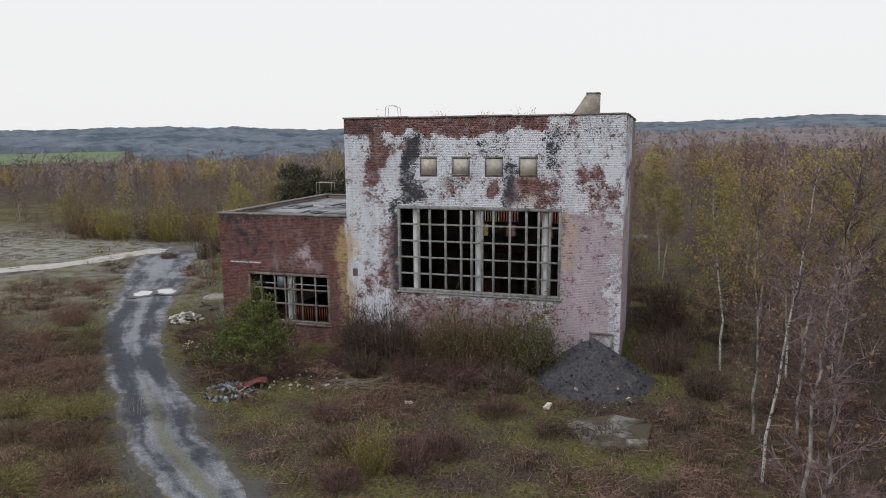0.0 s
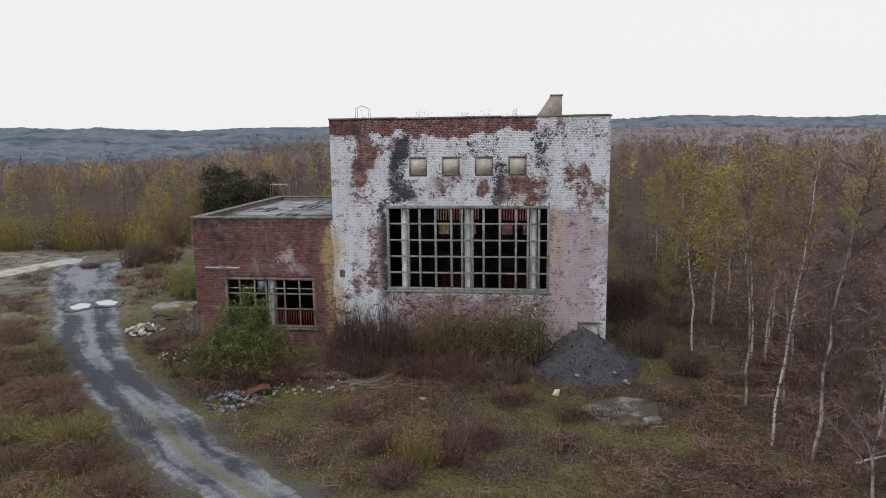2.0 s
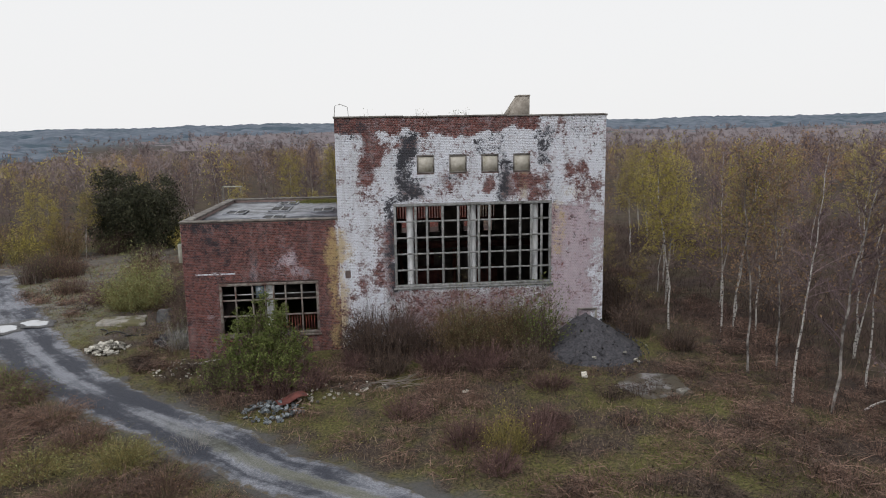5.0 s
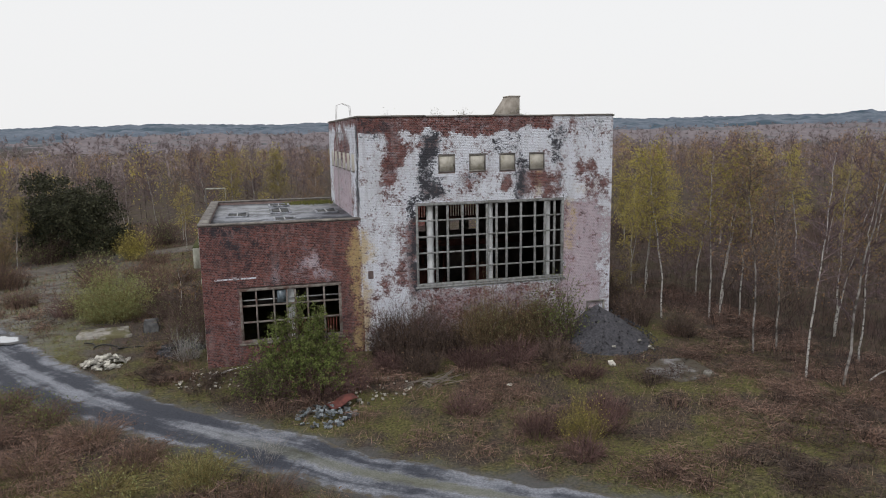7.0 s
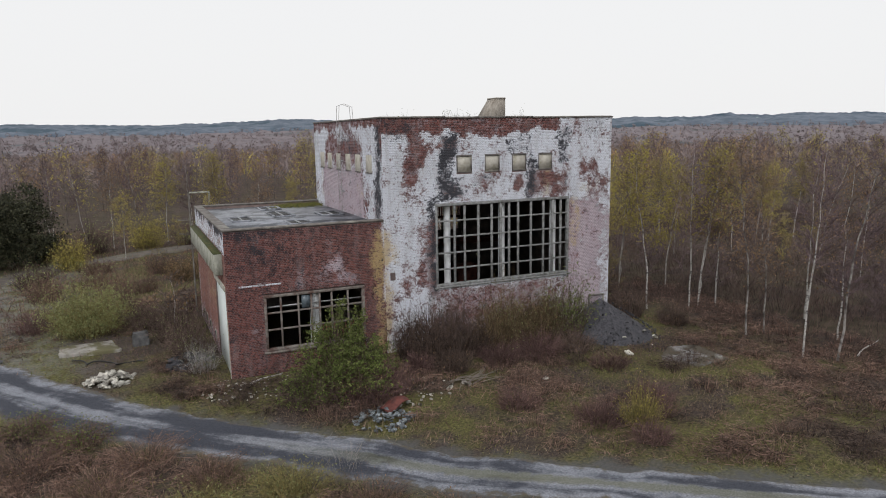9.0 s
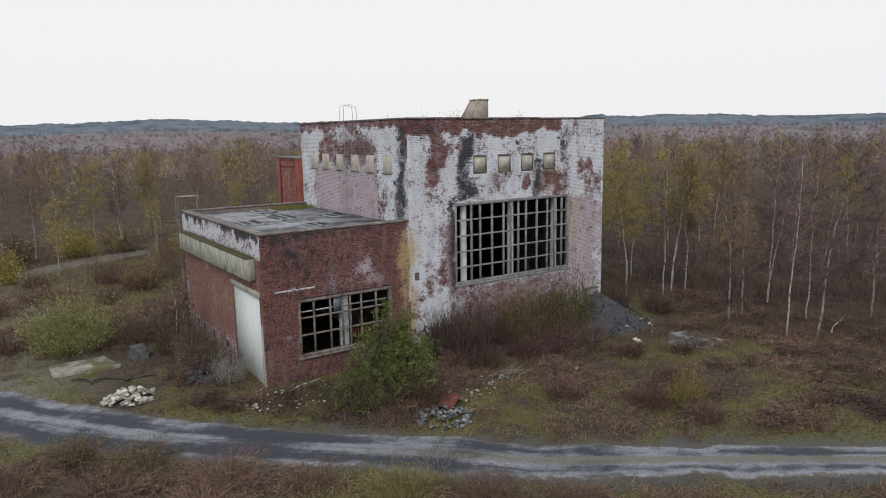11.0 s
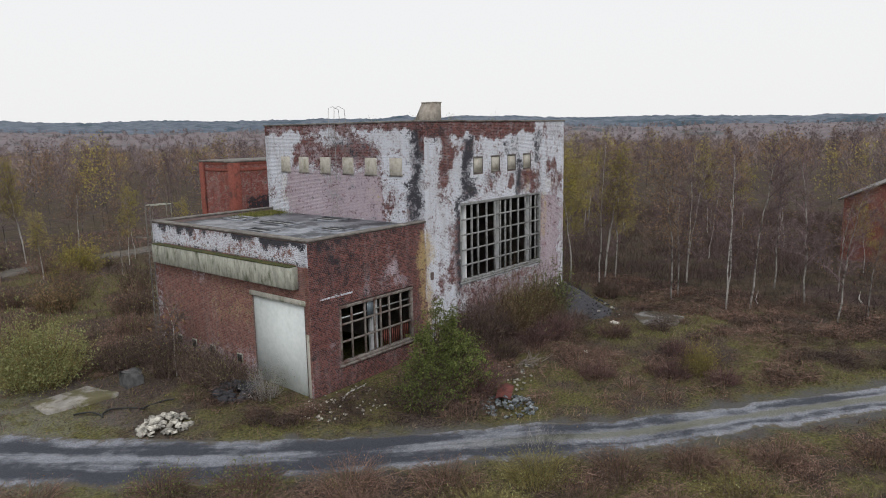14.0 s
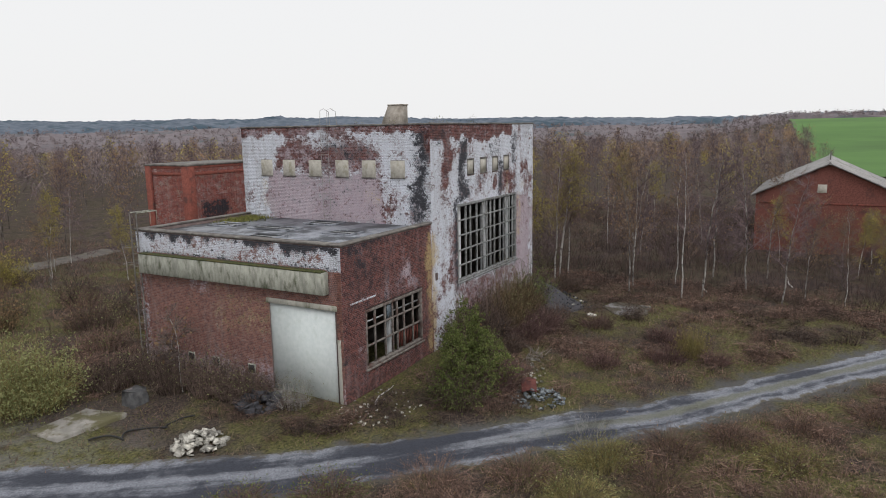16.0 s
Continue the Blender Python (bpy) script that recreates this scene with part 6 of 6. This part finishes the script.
for j, (x, y, rad, h, kind) in enumerate([(-58.0, 59.5, 2.2, 3.6, 0), (-54.5, 59.0, 2.4, 4.6, 1), (-51.0, 60.0, 2.0, 3.2, 2), (-48.0, 59.0, 2.3, 5.2, 1), (-45.2, 60.2, 2.1, 4.4, 0), (-42.0, 60.0, 2.0, 3.8, 1), (-39.6, 62.0, 2.0, 4.2, 0), (-36.5, 64.5, 1.8, 3.0, 2), (-62.0, 62.0, 2.4, 5.0, 0),
                                          (-31.5, 69.5, 2.0, 3.0, 0), (-27.5, 72.5, 2.0, 3.4, 2), (-23.0, 73.5, 2.2, 3.8, 1), (-19.0, 73.0, 2.0, 3.0, 2), (-14.5, 66.5, 1.8, 3.4, 1), (-31.0, 56.5, 1.7, 2.2, 2), (-29.0, 63.5, 1.6, 2.8, 1), (-21.0, 55.0, 1.7, 2.2, 0)]):
    shrub("willow_thicket", ("brown thicket of bare upright stems at the wood's edge", "yellow-green budding thicket at the wood's edge", "grey-brown thicket at the wood's edge")[kind], (x, y), rad, h, 260, (M_STEM_T, M_STEM_Y, M_STEM)[kind], (700, 1700, 500)[kind], (M_LEAF_O, M_LEAF, M_LEAF_S)[kind], 0.075, 600 + j, 0.3, 0.03, 1.0, "thickets at the wood's edge")
# saplings
for x, y, h in [(-22.9, 37.2, 3.6), (-22.3, 38.6, 2.6), (-18.2, 45.0, 3.4), (-15.6, 27.4, 2.4)]:
    sp = birch(300 + k, h, False, M_TWIG, M_LEAF_O, 40, 0.35, label="thin leaning birch sapling with pale stem")
    place(sp, x, y)
    k += 1

# undergrowth of the wood, and grass
NEAR = (-46, 6, 4, 50)


def sward(name, label, count, region, mat_, l0, l1, width, seed, dens=None, upright=0.5):
    r = np.random.default_rng(seed)
    x0, x1, y0, y1 = region
    x, y = r.uniform(x0, x1, count), r.uniform(y0, y1, count)
    keep = (to_line(x, y, ROAD_LINE) > 1.35 + 0.5 * r.random(count)) & ~((x > AX0 - 0.1) & (x < X1 + 0.1) & (y > Y0 - 0.1) & (y < Y1 + 0.1))
    keep &= ~((x < -37) & (y > 41) & (y < 57) & (fnoise(x, y, 4.0, 18) > 0.3))
    if region == NEAR:
        keep &= r.random(count) < step(4.5, 0.5, x + 0.4 * np.maximum(0, 16 - y))
    if dens is not None:
        keep &= r.random(count) < dens(x, y)
    x, y = x[keep], y[keep]
    z = height(x, y) - 0.02
    n = len(x)
    d = r.normal(size=(n, 3)) * 0.55 + np.array([0, 0, upright])
    d[:, 2] = np.abs(d[:, 2])
    d /= np.linalg.norm(d, axis=1)[:, None]
    ln = r.uniform(l0, l1, n) * (0.6 + 0.8 * fnoise(x, y, 2.5, seed))
    p = np.stack([x, y, z], -1)
    g = Geo().twigs(p, p + d * ln[:, None], width * r.uniform(0.7, 1.4, n), r)
    return tagged(part(name, g, mat_), label, "grass", kind="stuff")


def wild(x, y):
    return step(0.42, 0.62, fnoise(x, y, 5.0, 81))


def green(x, y):
    return np.maximum(step(0.46, 0.62, fnoise(x, y, 4.0, 82)), 0.6 * step(-24, -32, x)) * step(4.0, -2.0, x)


sward("dry_grass", "dry brown grass and bramble stalks over the clearing", 130000, NEAR, M_GRASS, 0.08, 0.30, 0.026, 1, wild)
sward("brown_stalks", "brown dead stalks and brambles over the clearing", 110000, NEAR, M_BRAMBLE, 0.08, 0.36, 0.022, 2, lambda x, y: (1 - 0.75 * wild(x, y)) * (1 - 0.6 * step(-22, -30, x)))
sward("green_grass", "short yellow-green grass and moss tufts", 120000, NEAR, M_GRASS_G, 0.05, 0.16, 0.03, 3, green)
sward("undergrowth", "brown leafless undergrowth of the birch wood", 110000, (2, 55, 6, 70), M_UNDER, 0.2, 1.7, 0.024, 4, lambda x, y: step(1.5, 6, x) * (0.35 + 0.65 * step(0.42, 0.6, fnoise(x, y, 5.0, 15))), 1.3)
sward("undergrowth", "brown rough growth behind the buildings", 60000, (-70, 2, 44, 90), M_BRAMBLE, 0.15, 0.6, 0.035, 5, lambda x, y: 1 - 0.8 * step(2.2, 1.2, to_line(x, y, BACK_LINE)), 0.8)


# low clumps of bramble and dead bracken, too many to count
def clump_array(seed, n, h, rad):
    r = np.random.default_rng(seed)
    a, d = r.uniform(0, 2 * np.pi, n), rad * np.sqrt(r.random(n))
    base = np.stack([np.cos(a) * d * 0.7, np.sin(a) * d * 0.7, np.zeros(n)], -1)
    mid = np.stack([np.cos(a) * d, np.sin(a) * d, h * r.uniform(0.5, 1.1, n) * np.sqrt(1.05 - (d / rad) ** 2)], -1)
    tip = mid + r.normal(size=(n, 3)) * np.array([0.2, 0.2, 0.1]) * (0.5 + rad)
    tip[:, 2] = np.maximum(tip[:, 2], 0.03)
    g = Geo().twigs(base, mid, 0.022, r).twigs(mid, tip, 0.018, r)
    return np.vstack(g.v)


clumps = [clump_array(900 + k, 90, h, rad) for k, (h, rad) in enumerate([(0.3, 0.5), (0.42, 0.7), (0.25, 0.8), (0.55, 0.6)])]
rc = np.random.default_rng(77)
for nm, lb, mt, count, sd in (("bramble_clumps", "low clumps of brown bramble over the clearing", M_BRAMBLE, 1500, 1), ("bracken_clumps", "low clumps of pale dead bracken over the clearing", M_STEM, 700, 2)):
    g = Geo()
    done = 0
    while done < count:
        x, y = rc.uniform(-44, 8), rc.uniform(5, 48)
        if rc.random() > float(step(0.4, 0.62, fnoise(np.array([x]), np.array([y]), 5.5, 90 + sd))[0]) + 0.08 or AX0 - 0.8 < x < X1 + 0.8 and Y0 - 0.8 < y < Y1 + 0.8:
            continue
        if np.min(np.hypot(ROAD_LINE[:, 0] - x, ROAD_LINE[:, 1] - y)) < 2.3 or (-29 < x < -24 and 31 < y < 40):
            done += 0.2
            continue
        if x < -27 and y > 28 and rc.random() < 0.6:
            done += 0.5
            continue
        v = clumps[int(rc.integers(0, 4))]
        a, sc = rc.uniform(0, 6.28), rc.uniform(0.6, 1.3)
        m = np.array([[math.cos(a), -math.sin(a), 0], [math.sin(a), math.cos(a), 0], [0, 0, 1]]) * sc
        g.add(v @ m.T + np.array([x, y, float(height(x, y)) - 0.02]), np.arange(len(v)).reshape(-1, 3))
        done += 1
    tagged(part(nm, g, mt), lb, "undergrowth", kind="stuff")

# ---------------------------------------------------------------- clutter on the ground
def lump(r, size, detail=1, squash=(1, 1, 1), rough=0.25):
    """A broken, angular stone."""
    bm = bmesh.new()
    bmesh.ops.create_cube(bm, size=1.0)
    bmesh.ops.bevel(bm, geom=bm.edges[:], offset=0.025, segments=1, affect="EDGES")
    if detail > 1:
        bmesh.ops.subdivide_edges(bm, edges=bm.edges[:], cuts=1, use_grid_fill=True)
    for v in bm.verts:
        v.co = Vector([c * s * size * (1 + r.uniform(-rough, rough)) for c, s in zip(v.co, squash)])
    bmesh.ops.triangulate(bm, faces=bm.faces[:])
    bm.verts.index_update()
    out = np.array([v.co[:] for v in bm.verts]), np.array([[v.index for v in f.verts] for f in bm.faces])
    bm.free()
    return out


def turned(v, r, tilt=0.6):
    m = np.array(Euler((r.uniform(-tilt, tilt), r.uniform(-tilt, tilt), r.uniform(0, 6.28))).to_matrix())
    return v @ m.T


def pile(name, label, at, rad, h, count, s0, s1, mat_, seed, squash=(1.5, 1.0, 0.6), piece="block"):
    r = np.random.default_rng(seed)
    ob = thing(name, label, "rubble", at=(at[0], at[1], float(height(*at))))
    kinds = []
    for k in range(6):
        v, f = lump(r, 1.0, 1, squash, 0.18)
        kinds.append(Geo().add(v, f).mesh(piece, mat_))
    for k in range(count):
        d = rad * math.sqrt(r.random())
        a = r.uniform(0, 6.28)
        z = h * max(0.0, 1 - d / rad) * r.uniform(0.5, 1.0)
        b_ = new(piece, kinds[k % 6])
        b_.parent = ob
        s_ = r.uniform(s0, s1)
        b_.matrix_basis = Matrix.Translation((d * math.cos(a), d * math.sin(a), z + s_ * 0.2)) @ Euler((r.uniform(-0.5, 0.5), r.uniform(-0.5, 0.5), r.uniform(0, 6.28))).to_matrix().to_4x4() @ Matrix.Scale(s_, 4)
    return ob


pile("stone_pile", "heap of pale broken stone blocks beside the track", (-25.9, 32.9), 0.95, 0.5, 78, 0.08, 0.19, M_STONE, 1, (1.8, 1.1, 0.6))
rp = pile("rubble_heap", "small tipped heap of blue-grey rubble and rags", (-16.5, 23.6), 1.15, 0.32, 130, 0.05, 0.15, M_RUBBLE_B, 2, (1.2, 1, 0.5), "shard")
sheet = thing("rusty_sheet", "bent rusty red metal sheet on the rubble", "scrap", at=(-15.9, 24.2, float(height(-15.9, 24.2)) + 0.30), rz=25)
u, v_ = np.meshgrid(np.linspace(-0.6, 0.6, 10), np.linspace(-0.32, 0.32, 5), indexing="ij")
zz = 0.07 * np.sin(u * 5) + 0.1 * u + 0.05 * np.cos(v_ * 7)
k = 10 * 5
i, j = np.meshgrid(np.arange(9), np.arange(4), indexing="ij")
q = np.stack([i * 5 + j, (i + 1) * 5 + j, (i + 1) * 5 + j + 1, i * 5 + j + 1], -1).reshape(-1, 4)
part("sheet", Geo().add(np.vstack([np.stack([u, v_, zz], -1).reshape(-1, 3), np.stack([u, v_, zz - 0.02], -1).reshape(-1, 3)]), np.vstack([q, q[:, ::-1] + k])), M_RUST_D, sheet)
pile("masonry_scatter", "scatter of pale broken masonry by the annex corner", (-20.6, 28.8), 1.9, 0.05, 90, 0.03, 0.09, M_STONE, 3, (1.3, 1, 0.6), "fragment")
pile("brushwood_stones", "scatter of rubble in the clearing", (-14.6, 26.0), 2.0, 0.03, 80, 0.03, 0.11, M_STONE, 4, (1.2, 1, 0.6), "fragment")
pile("slag_pile", "small dark pile of slag by the blocked doorway", (-22.5, 33.2), 1.0, 0.6, 70, 0.12, 0.34, M_SLAG, 6, (1.1, 1, 0.8), "lump")
rb = np.random.default_rng(31)
rock = thing("dark_boulder", "dark squat boulder beside the concrete slab", "rock", at=(-24.5, 38.2, float(height(-24.5, 38.2))))
v, f = lump(rb, 1.0, 2, (0.85, 0.75, 0.72), 0.10)
v[:, :2] *= (1 - 0.22 * np.clip(v[:, 2:3] + 0.5, 0, 1))
part("rock", Geo().add(v + np.array([0, 0, 0.28]), f), M_DARKSTONE, rock)


def slab(name, label, corners, thick, mat_, seed, category="slab"):
    """A broken concrete slab with ragged edges."""
    r = np.random.default_rng(seed)
    c = np.array(corners, float)
    mid = c.mean(0)
    ob = thing(name, label, category, at=(mid[0], mid[1], float(height(*mid))))
    pts = []
    for a, b in zip(c, np.roll(c, -1, 0)):
        for s_ in np.linspace(0, 1, 9)[:-1]:
            pts.append(a + (b - a) * s_ + r.normal(size=2) * 0.05)
    p = np.array(pts) - mid
    n = len(p)
    vv = np.vstack([np.c_[p, np.full(n, -0.25)], np.c_[p, np.full(n, thick)], np.c_[p * 0.97, np.full(n, thick + 0.02)], [[0, 0, thick + 0.03]]])
    q = np.arange(n)
    g = Geo().add(vv, np.vstack([np.stack([q, (q + 1) % n, (q + 1) % n + n, q + n], -1), np.stack([q + n, (q + 1) % n + n, (q + 1) % n + 2 * n, q + 2 * n], -1)]))
    g.n -= len(vv)
    g.f.append(np.stack([q + 2 * n, (q + 1) % n + 2 * n, np.full(n, 3 * n)], -1) + g.n)
    g.n += len(vv)
    part("slab", g, mat_, ob)
    return ob


slab("concrete_slab", "mossy pale concrete slab lying in the grass", [(-28.3, 39.3), (-28.2, 37.7), (-25.4, 37.4), (-25.9, 39.4)], 0.12, M_SLAB, 1)
slab("concrete_pad", "worn grey concrete pad sunk in the clearing", [(-2.7, 24.0), (-2.0, 22.4), (0.1, 22.7), (0.3, 24.8), (-1.2, 25.3)], 0.05, M_PAD, 2)
for x, y, s_ in ((-0.3, 22.9, 0.42), (-3.6, 25.2, 0.28), (-12.1, 25.4, 0.25), (-13.0, 25.2, 0.2), (-8.9, 24.2, 0.18)):
    st = thing("pale_stone", "single pale stone lying on the ground", "rock", "loose stones", at=(x, y, float(height(x, y)) + 0.06))
    v, f = lump(rb, s_, 1, (1.6, 0.8, 0.4), 0.2)
    part("stone", Geo().add(turned(v, rb, 0.2), f), M_STONE, st)

# slag heap against the hall
heap = thing("slag_heap", "conical heap of black slag against the hall wall", "heap", at=(-2.25, 29.25, 0))
rad, ang = np.meshgrid(np.linspace(0, 1, 40), np.linspace(0, 2 * np.pi, 90), indexing="ij")
hx = np.cos(ang) * rad * 3.3
hy = np.sin(ang) * rad * np.where(np.sin(ang) < 0, 3.9, 0.68)
hz = 1.62 * (1 - rad) ** 1.12 * (0.93 + 0.22 * (fnoise(hx, hy, 0.9, 7) - 0.5)) + 0.09 * (fnoise(hx, hy, 0.16, 8) - 0.5) + height(hx - 2.25, hy + 29.25) - 0.32 * rad - 0.02
i, j = np.meshgrid(np.arange(39), np.arange(89), indexing="ij")
part("slag", Geo().add(np.stack([hx, hy, hz], -1).reshape(-1, 3), np.stack([i * 90 + j, (i + 1) * 90 + j, (i + 1) * 90 + j + 1, i * 90 + j + 1], -1).reshape(-1, 4)), M_SLAG, heap, smooth=True)
rh = np.random.default_rng(8)
lumps = Geo()
lv, lf = lump(rh, 1.0, 1, (1.2, 1, 0.7), 0.2)
for k in range(330):
    a, d = rh.uniform(np.pi, 2 * np.pi), math.sqrt(rh.random())
    x, y = math.cos(a) * d * 3.6, math.sin(a) * d * 4.3
    z = 1.62 * max(0, 1 - d * 1.06) ** 1.12 + float(height(x - 2.25, y + 29.25)) - 0.2 * d
    lumps.add(turned(lv, rh, 1.5) * rh.uniform(0.025, 0.09) + np.array([x, y, z + 0.02]), lf)
tagged(part("loose_slag", lumps, M_SLAG, heap, "loose lumps of slag"), kind="stuff")
for k in range(14):
    a, d = rh.uniform(np.pi, 2 * np.pi), math.sqrt(rh.random()) * 0.95
    x, y = math.cos(a) * d * 3.2, math.sin(a) * d * 3.8
    v, f = lump(rh, rh.uniform(0.06, 0.14), 1, (1.3, 1, 0.7), 0.2)
    part("stone", Geo().add(turned(v, rh) + np.array([x, y, 1.62 * (1 - d) ** 1.12 + float(height(x - 2.25, y + 29.25)) - 0.2 * d + 0.05]), f), M_STONE, heap, "pale stone")
hatch = thing("wall_hatch", "low dark hatch frame at the foot of the hall wall", "hatch", at=(-2.0, Y0 - 0.03, 1.45))
part("frame", Geo().box((-0.5, -0.06, 0.36), (0.5, 0.02, 0.44)).box((0.42, -0.06, -0.4), (0.5, 0.02, 0.36)).box((-0.5, -0.06, -0.4), (-0.42, 0.02, 0.36)), M_COPING, hatch)

# puddles on the track
def puddle(at, rx, ry, rz, seed):
    r = np.random.default_rng(seed)
    a = np.linspace(0, 2 * np.pi, 41)[:-1]
    k = 1 + 0.16 * np.sin(a * 2 + r.uniform(0, 6)) + 0.10 * np.sin(a * 5 + r.uniform(0, 6)) + 0.05 * np.sin(a * 9)
    p = np.stack([np.cos(a) * rx * k, np.sin(a) * ry * k, 0 * a], -1)
    ob = thing("puddle", "shallow puddle on the track, white sky reflection partly in its colour", "puddle", "puddles", at=(at[0], at[1], at[2]), rz=rz)
    q = np.arange(40)
    part("water", Geo().add(np.vstack([p, [[0, 0, 0]]]), np.stack([q, (q + 1) % 40, np.full(40, 40)], -1)), M_WATER, ob)
    mud = Geo().add(np.vstack([p * 1.6 - np.array([0, 0, 0.004]), [[0, 0, -0.004]]]), np.stack([q, (q + 1) % 40, np.full(40, 40)], -1))
    part("mud_rim", mud, M_MUD, ob, "black wet mud")


M_MUD = surface("black_mud", (0.018, 0.019, 0.022), (0.045, 0.045, 0.05), 5.0, 0.4, (0.10, 0.10, 0.105), 1.5, (0.6, 0.75), 0.5, 12)
for x, y, rx, ry, rz, sd in ((-33.15, 37.95, 0.78, 0.66, -38, 1), (-31.95, 38.85, 0.78, 0.66, -35, 2)):
    puddle((x, y, float(height(x, y)) + 0.085), rx, ry, rz, sd)

# black hose, brushwood and old post
hose = thing("black_hose", "length of black hose curling through the grass", "hose")
a = np.linspace(0, 1, 60)
hp = np.stack([-27.6 + 2.9 * a + 0.25 * np.sin(a * 14), 36.4 - 1.7 * a + 0.35 * np.cos(a * 14), 0 * a], -1)
hp[:, 2] = height(hp[:, 0], hp[:, 1]) + 0.06 + 0.05 * np.sin(a * 20)
part("hose", Geo().tube(hp, 0.035, 6), M_BLACK, hose, smooth=True)
brush = thing("brushwood", "heap of pale dead branches on the ground", "branches", at=(-11.6, 25.5, float(height(-11.6, 25.5))))
for k in range(26):
    a, ln = rh.uniform(-0.6, 0.6) + (np.pi if k % 2 else 0), rh.uniform(0.8, 1.7)
    u = np.linspace(0, 1, 6)
    p = np.stack([np.cos(a + 0.4 * u) * ln * u + rh.uniform(-0.6, 0.6), np.sin(a + 0.4 * u) * ln * u + rh.uniform(-0.4, 0.4), 0.04 + rh.uniform(0, 0.12) + 0.16 * u * (1 - u) * 2], -1)
    part("branch", Geo().tube(p, 0.02 * (1 - 0.8 * u), 5), M_STICK, brush)
for x, y, ln, a in ((5.6, 20.2, 2.6, 0.3), (9.2, 15.2, 2.4, 0.25), (-20.5, 30.8 - 1.9, 1.4, 0.1)):
    fb = thing("fallen_branch", "pale fallen branch lying on the ground", "branch", "fallen branches", at=(x, y, float(height(x, y)) + 0.08))
    u = np.linspace(0, 1, 7)
    part("branch", Geo().tube(np.stack([np.cos(a) * ln * u, np.sin(a) * ln * u + 0.1 * np.sin(u * 5), 0.25 * u], -1), 0.05 * (1 - 0.75 * u), 6), M_BARK, fb)

# weeds and small saplings on the roofs
for k, (x, y, h) in enumerate([(-9.9, 31.5, 0.45), (-7.9, 33.0, 0.55), (-5.6, 32.0, 0.5), (-11.2, 36.0, 0.5), (-6.9, 36.5, 0.6), (-4.2, 34.5, 0.4), (-12.4, 30.8, 0.3)]):
    shrub("roof_weed", "small bare weed growing on the flat roof", (x, y, 11.0), 0.4, h + 0.3, 22, M_STEM, 40, M_LEAF_S, 0.03, 400 + k, 0.2, 0.012, group="weeds on the roof", category="weed", twig=4)
mossy = thing("roof_moss", "green moss and grass growing on the annex roof corner", "moss", at=(-15.2, 40.2, 6.5))
mg = Geo()
mp_ = np.stack([rh.normal(0, 0.75, 2600) - 0.1, rh.normal(0, 0.42, 2600) + 0.4, np.zeros(2600)], -1)
mp_ = mp_[(mp_[:, 0] < 1.1) & (mp_[:, 1] < 1.1)]
mg.twigs(mp_, mp_ + rh.normal(size=mp_.shape) * 0.06 + np.array([0, 0, 0.12]), 0.03, rh)
tagged(part("turf", mg, M_GRASS_G, mossy), kind="stuff")
u = np.linspace(0, 2 * np.pi, 33)[:-1]
pp = np.stack([1.6 * np.cos(u) * (1 + 0.15 * np.sin(3 * u)) - 0.4, 0.75 * np.sin(u) * (1 + 0.2 * np.sin(5 * u)) + 0.35, 0 * u + 0.012], -1)
q = np.arange(32)
part("mat", Geo().add(np.vstack([pp, [[-0.4, 0.35, 0.06]]]), np.stack([q, (q + 1) % 32, np.full(32, 32)], -1)), M_MOSS, mossy)

# single bricks at the annex corner, beside the window
protos = {}
rows_p = rows_f[pick]
for a, b, z in rows_p:
    ln = round(b - a, 3)
    cc = coat_annex(np.array([(a + b) / 2]), np.array([z]))[0]
    key = (ln, int(rh.integers(0, 3)))
    if key not in protos:
        bg_ = Geo()
        brick_geo(np.array([[0.0, ln, 0.0]]), (0, 0, 0), (1, 0, 0), (0, -1, 0), lambda u_, z_, c_=cc: np.broadcast_to(c_, (1, 4)), rh, Geo(), bg_)
        protos[key] = bg_.mesh("brick", M_BRICK)
    b_ = new("brick", protos[key])
    b_.parent = a_front
    b_.matrix_basis = Matrix.Translation((a, Y0, z))
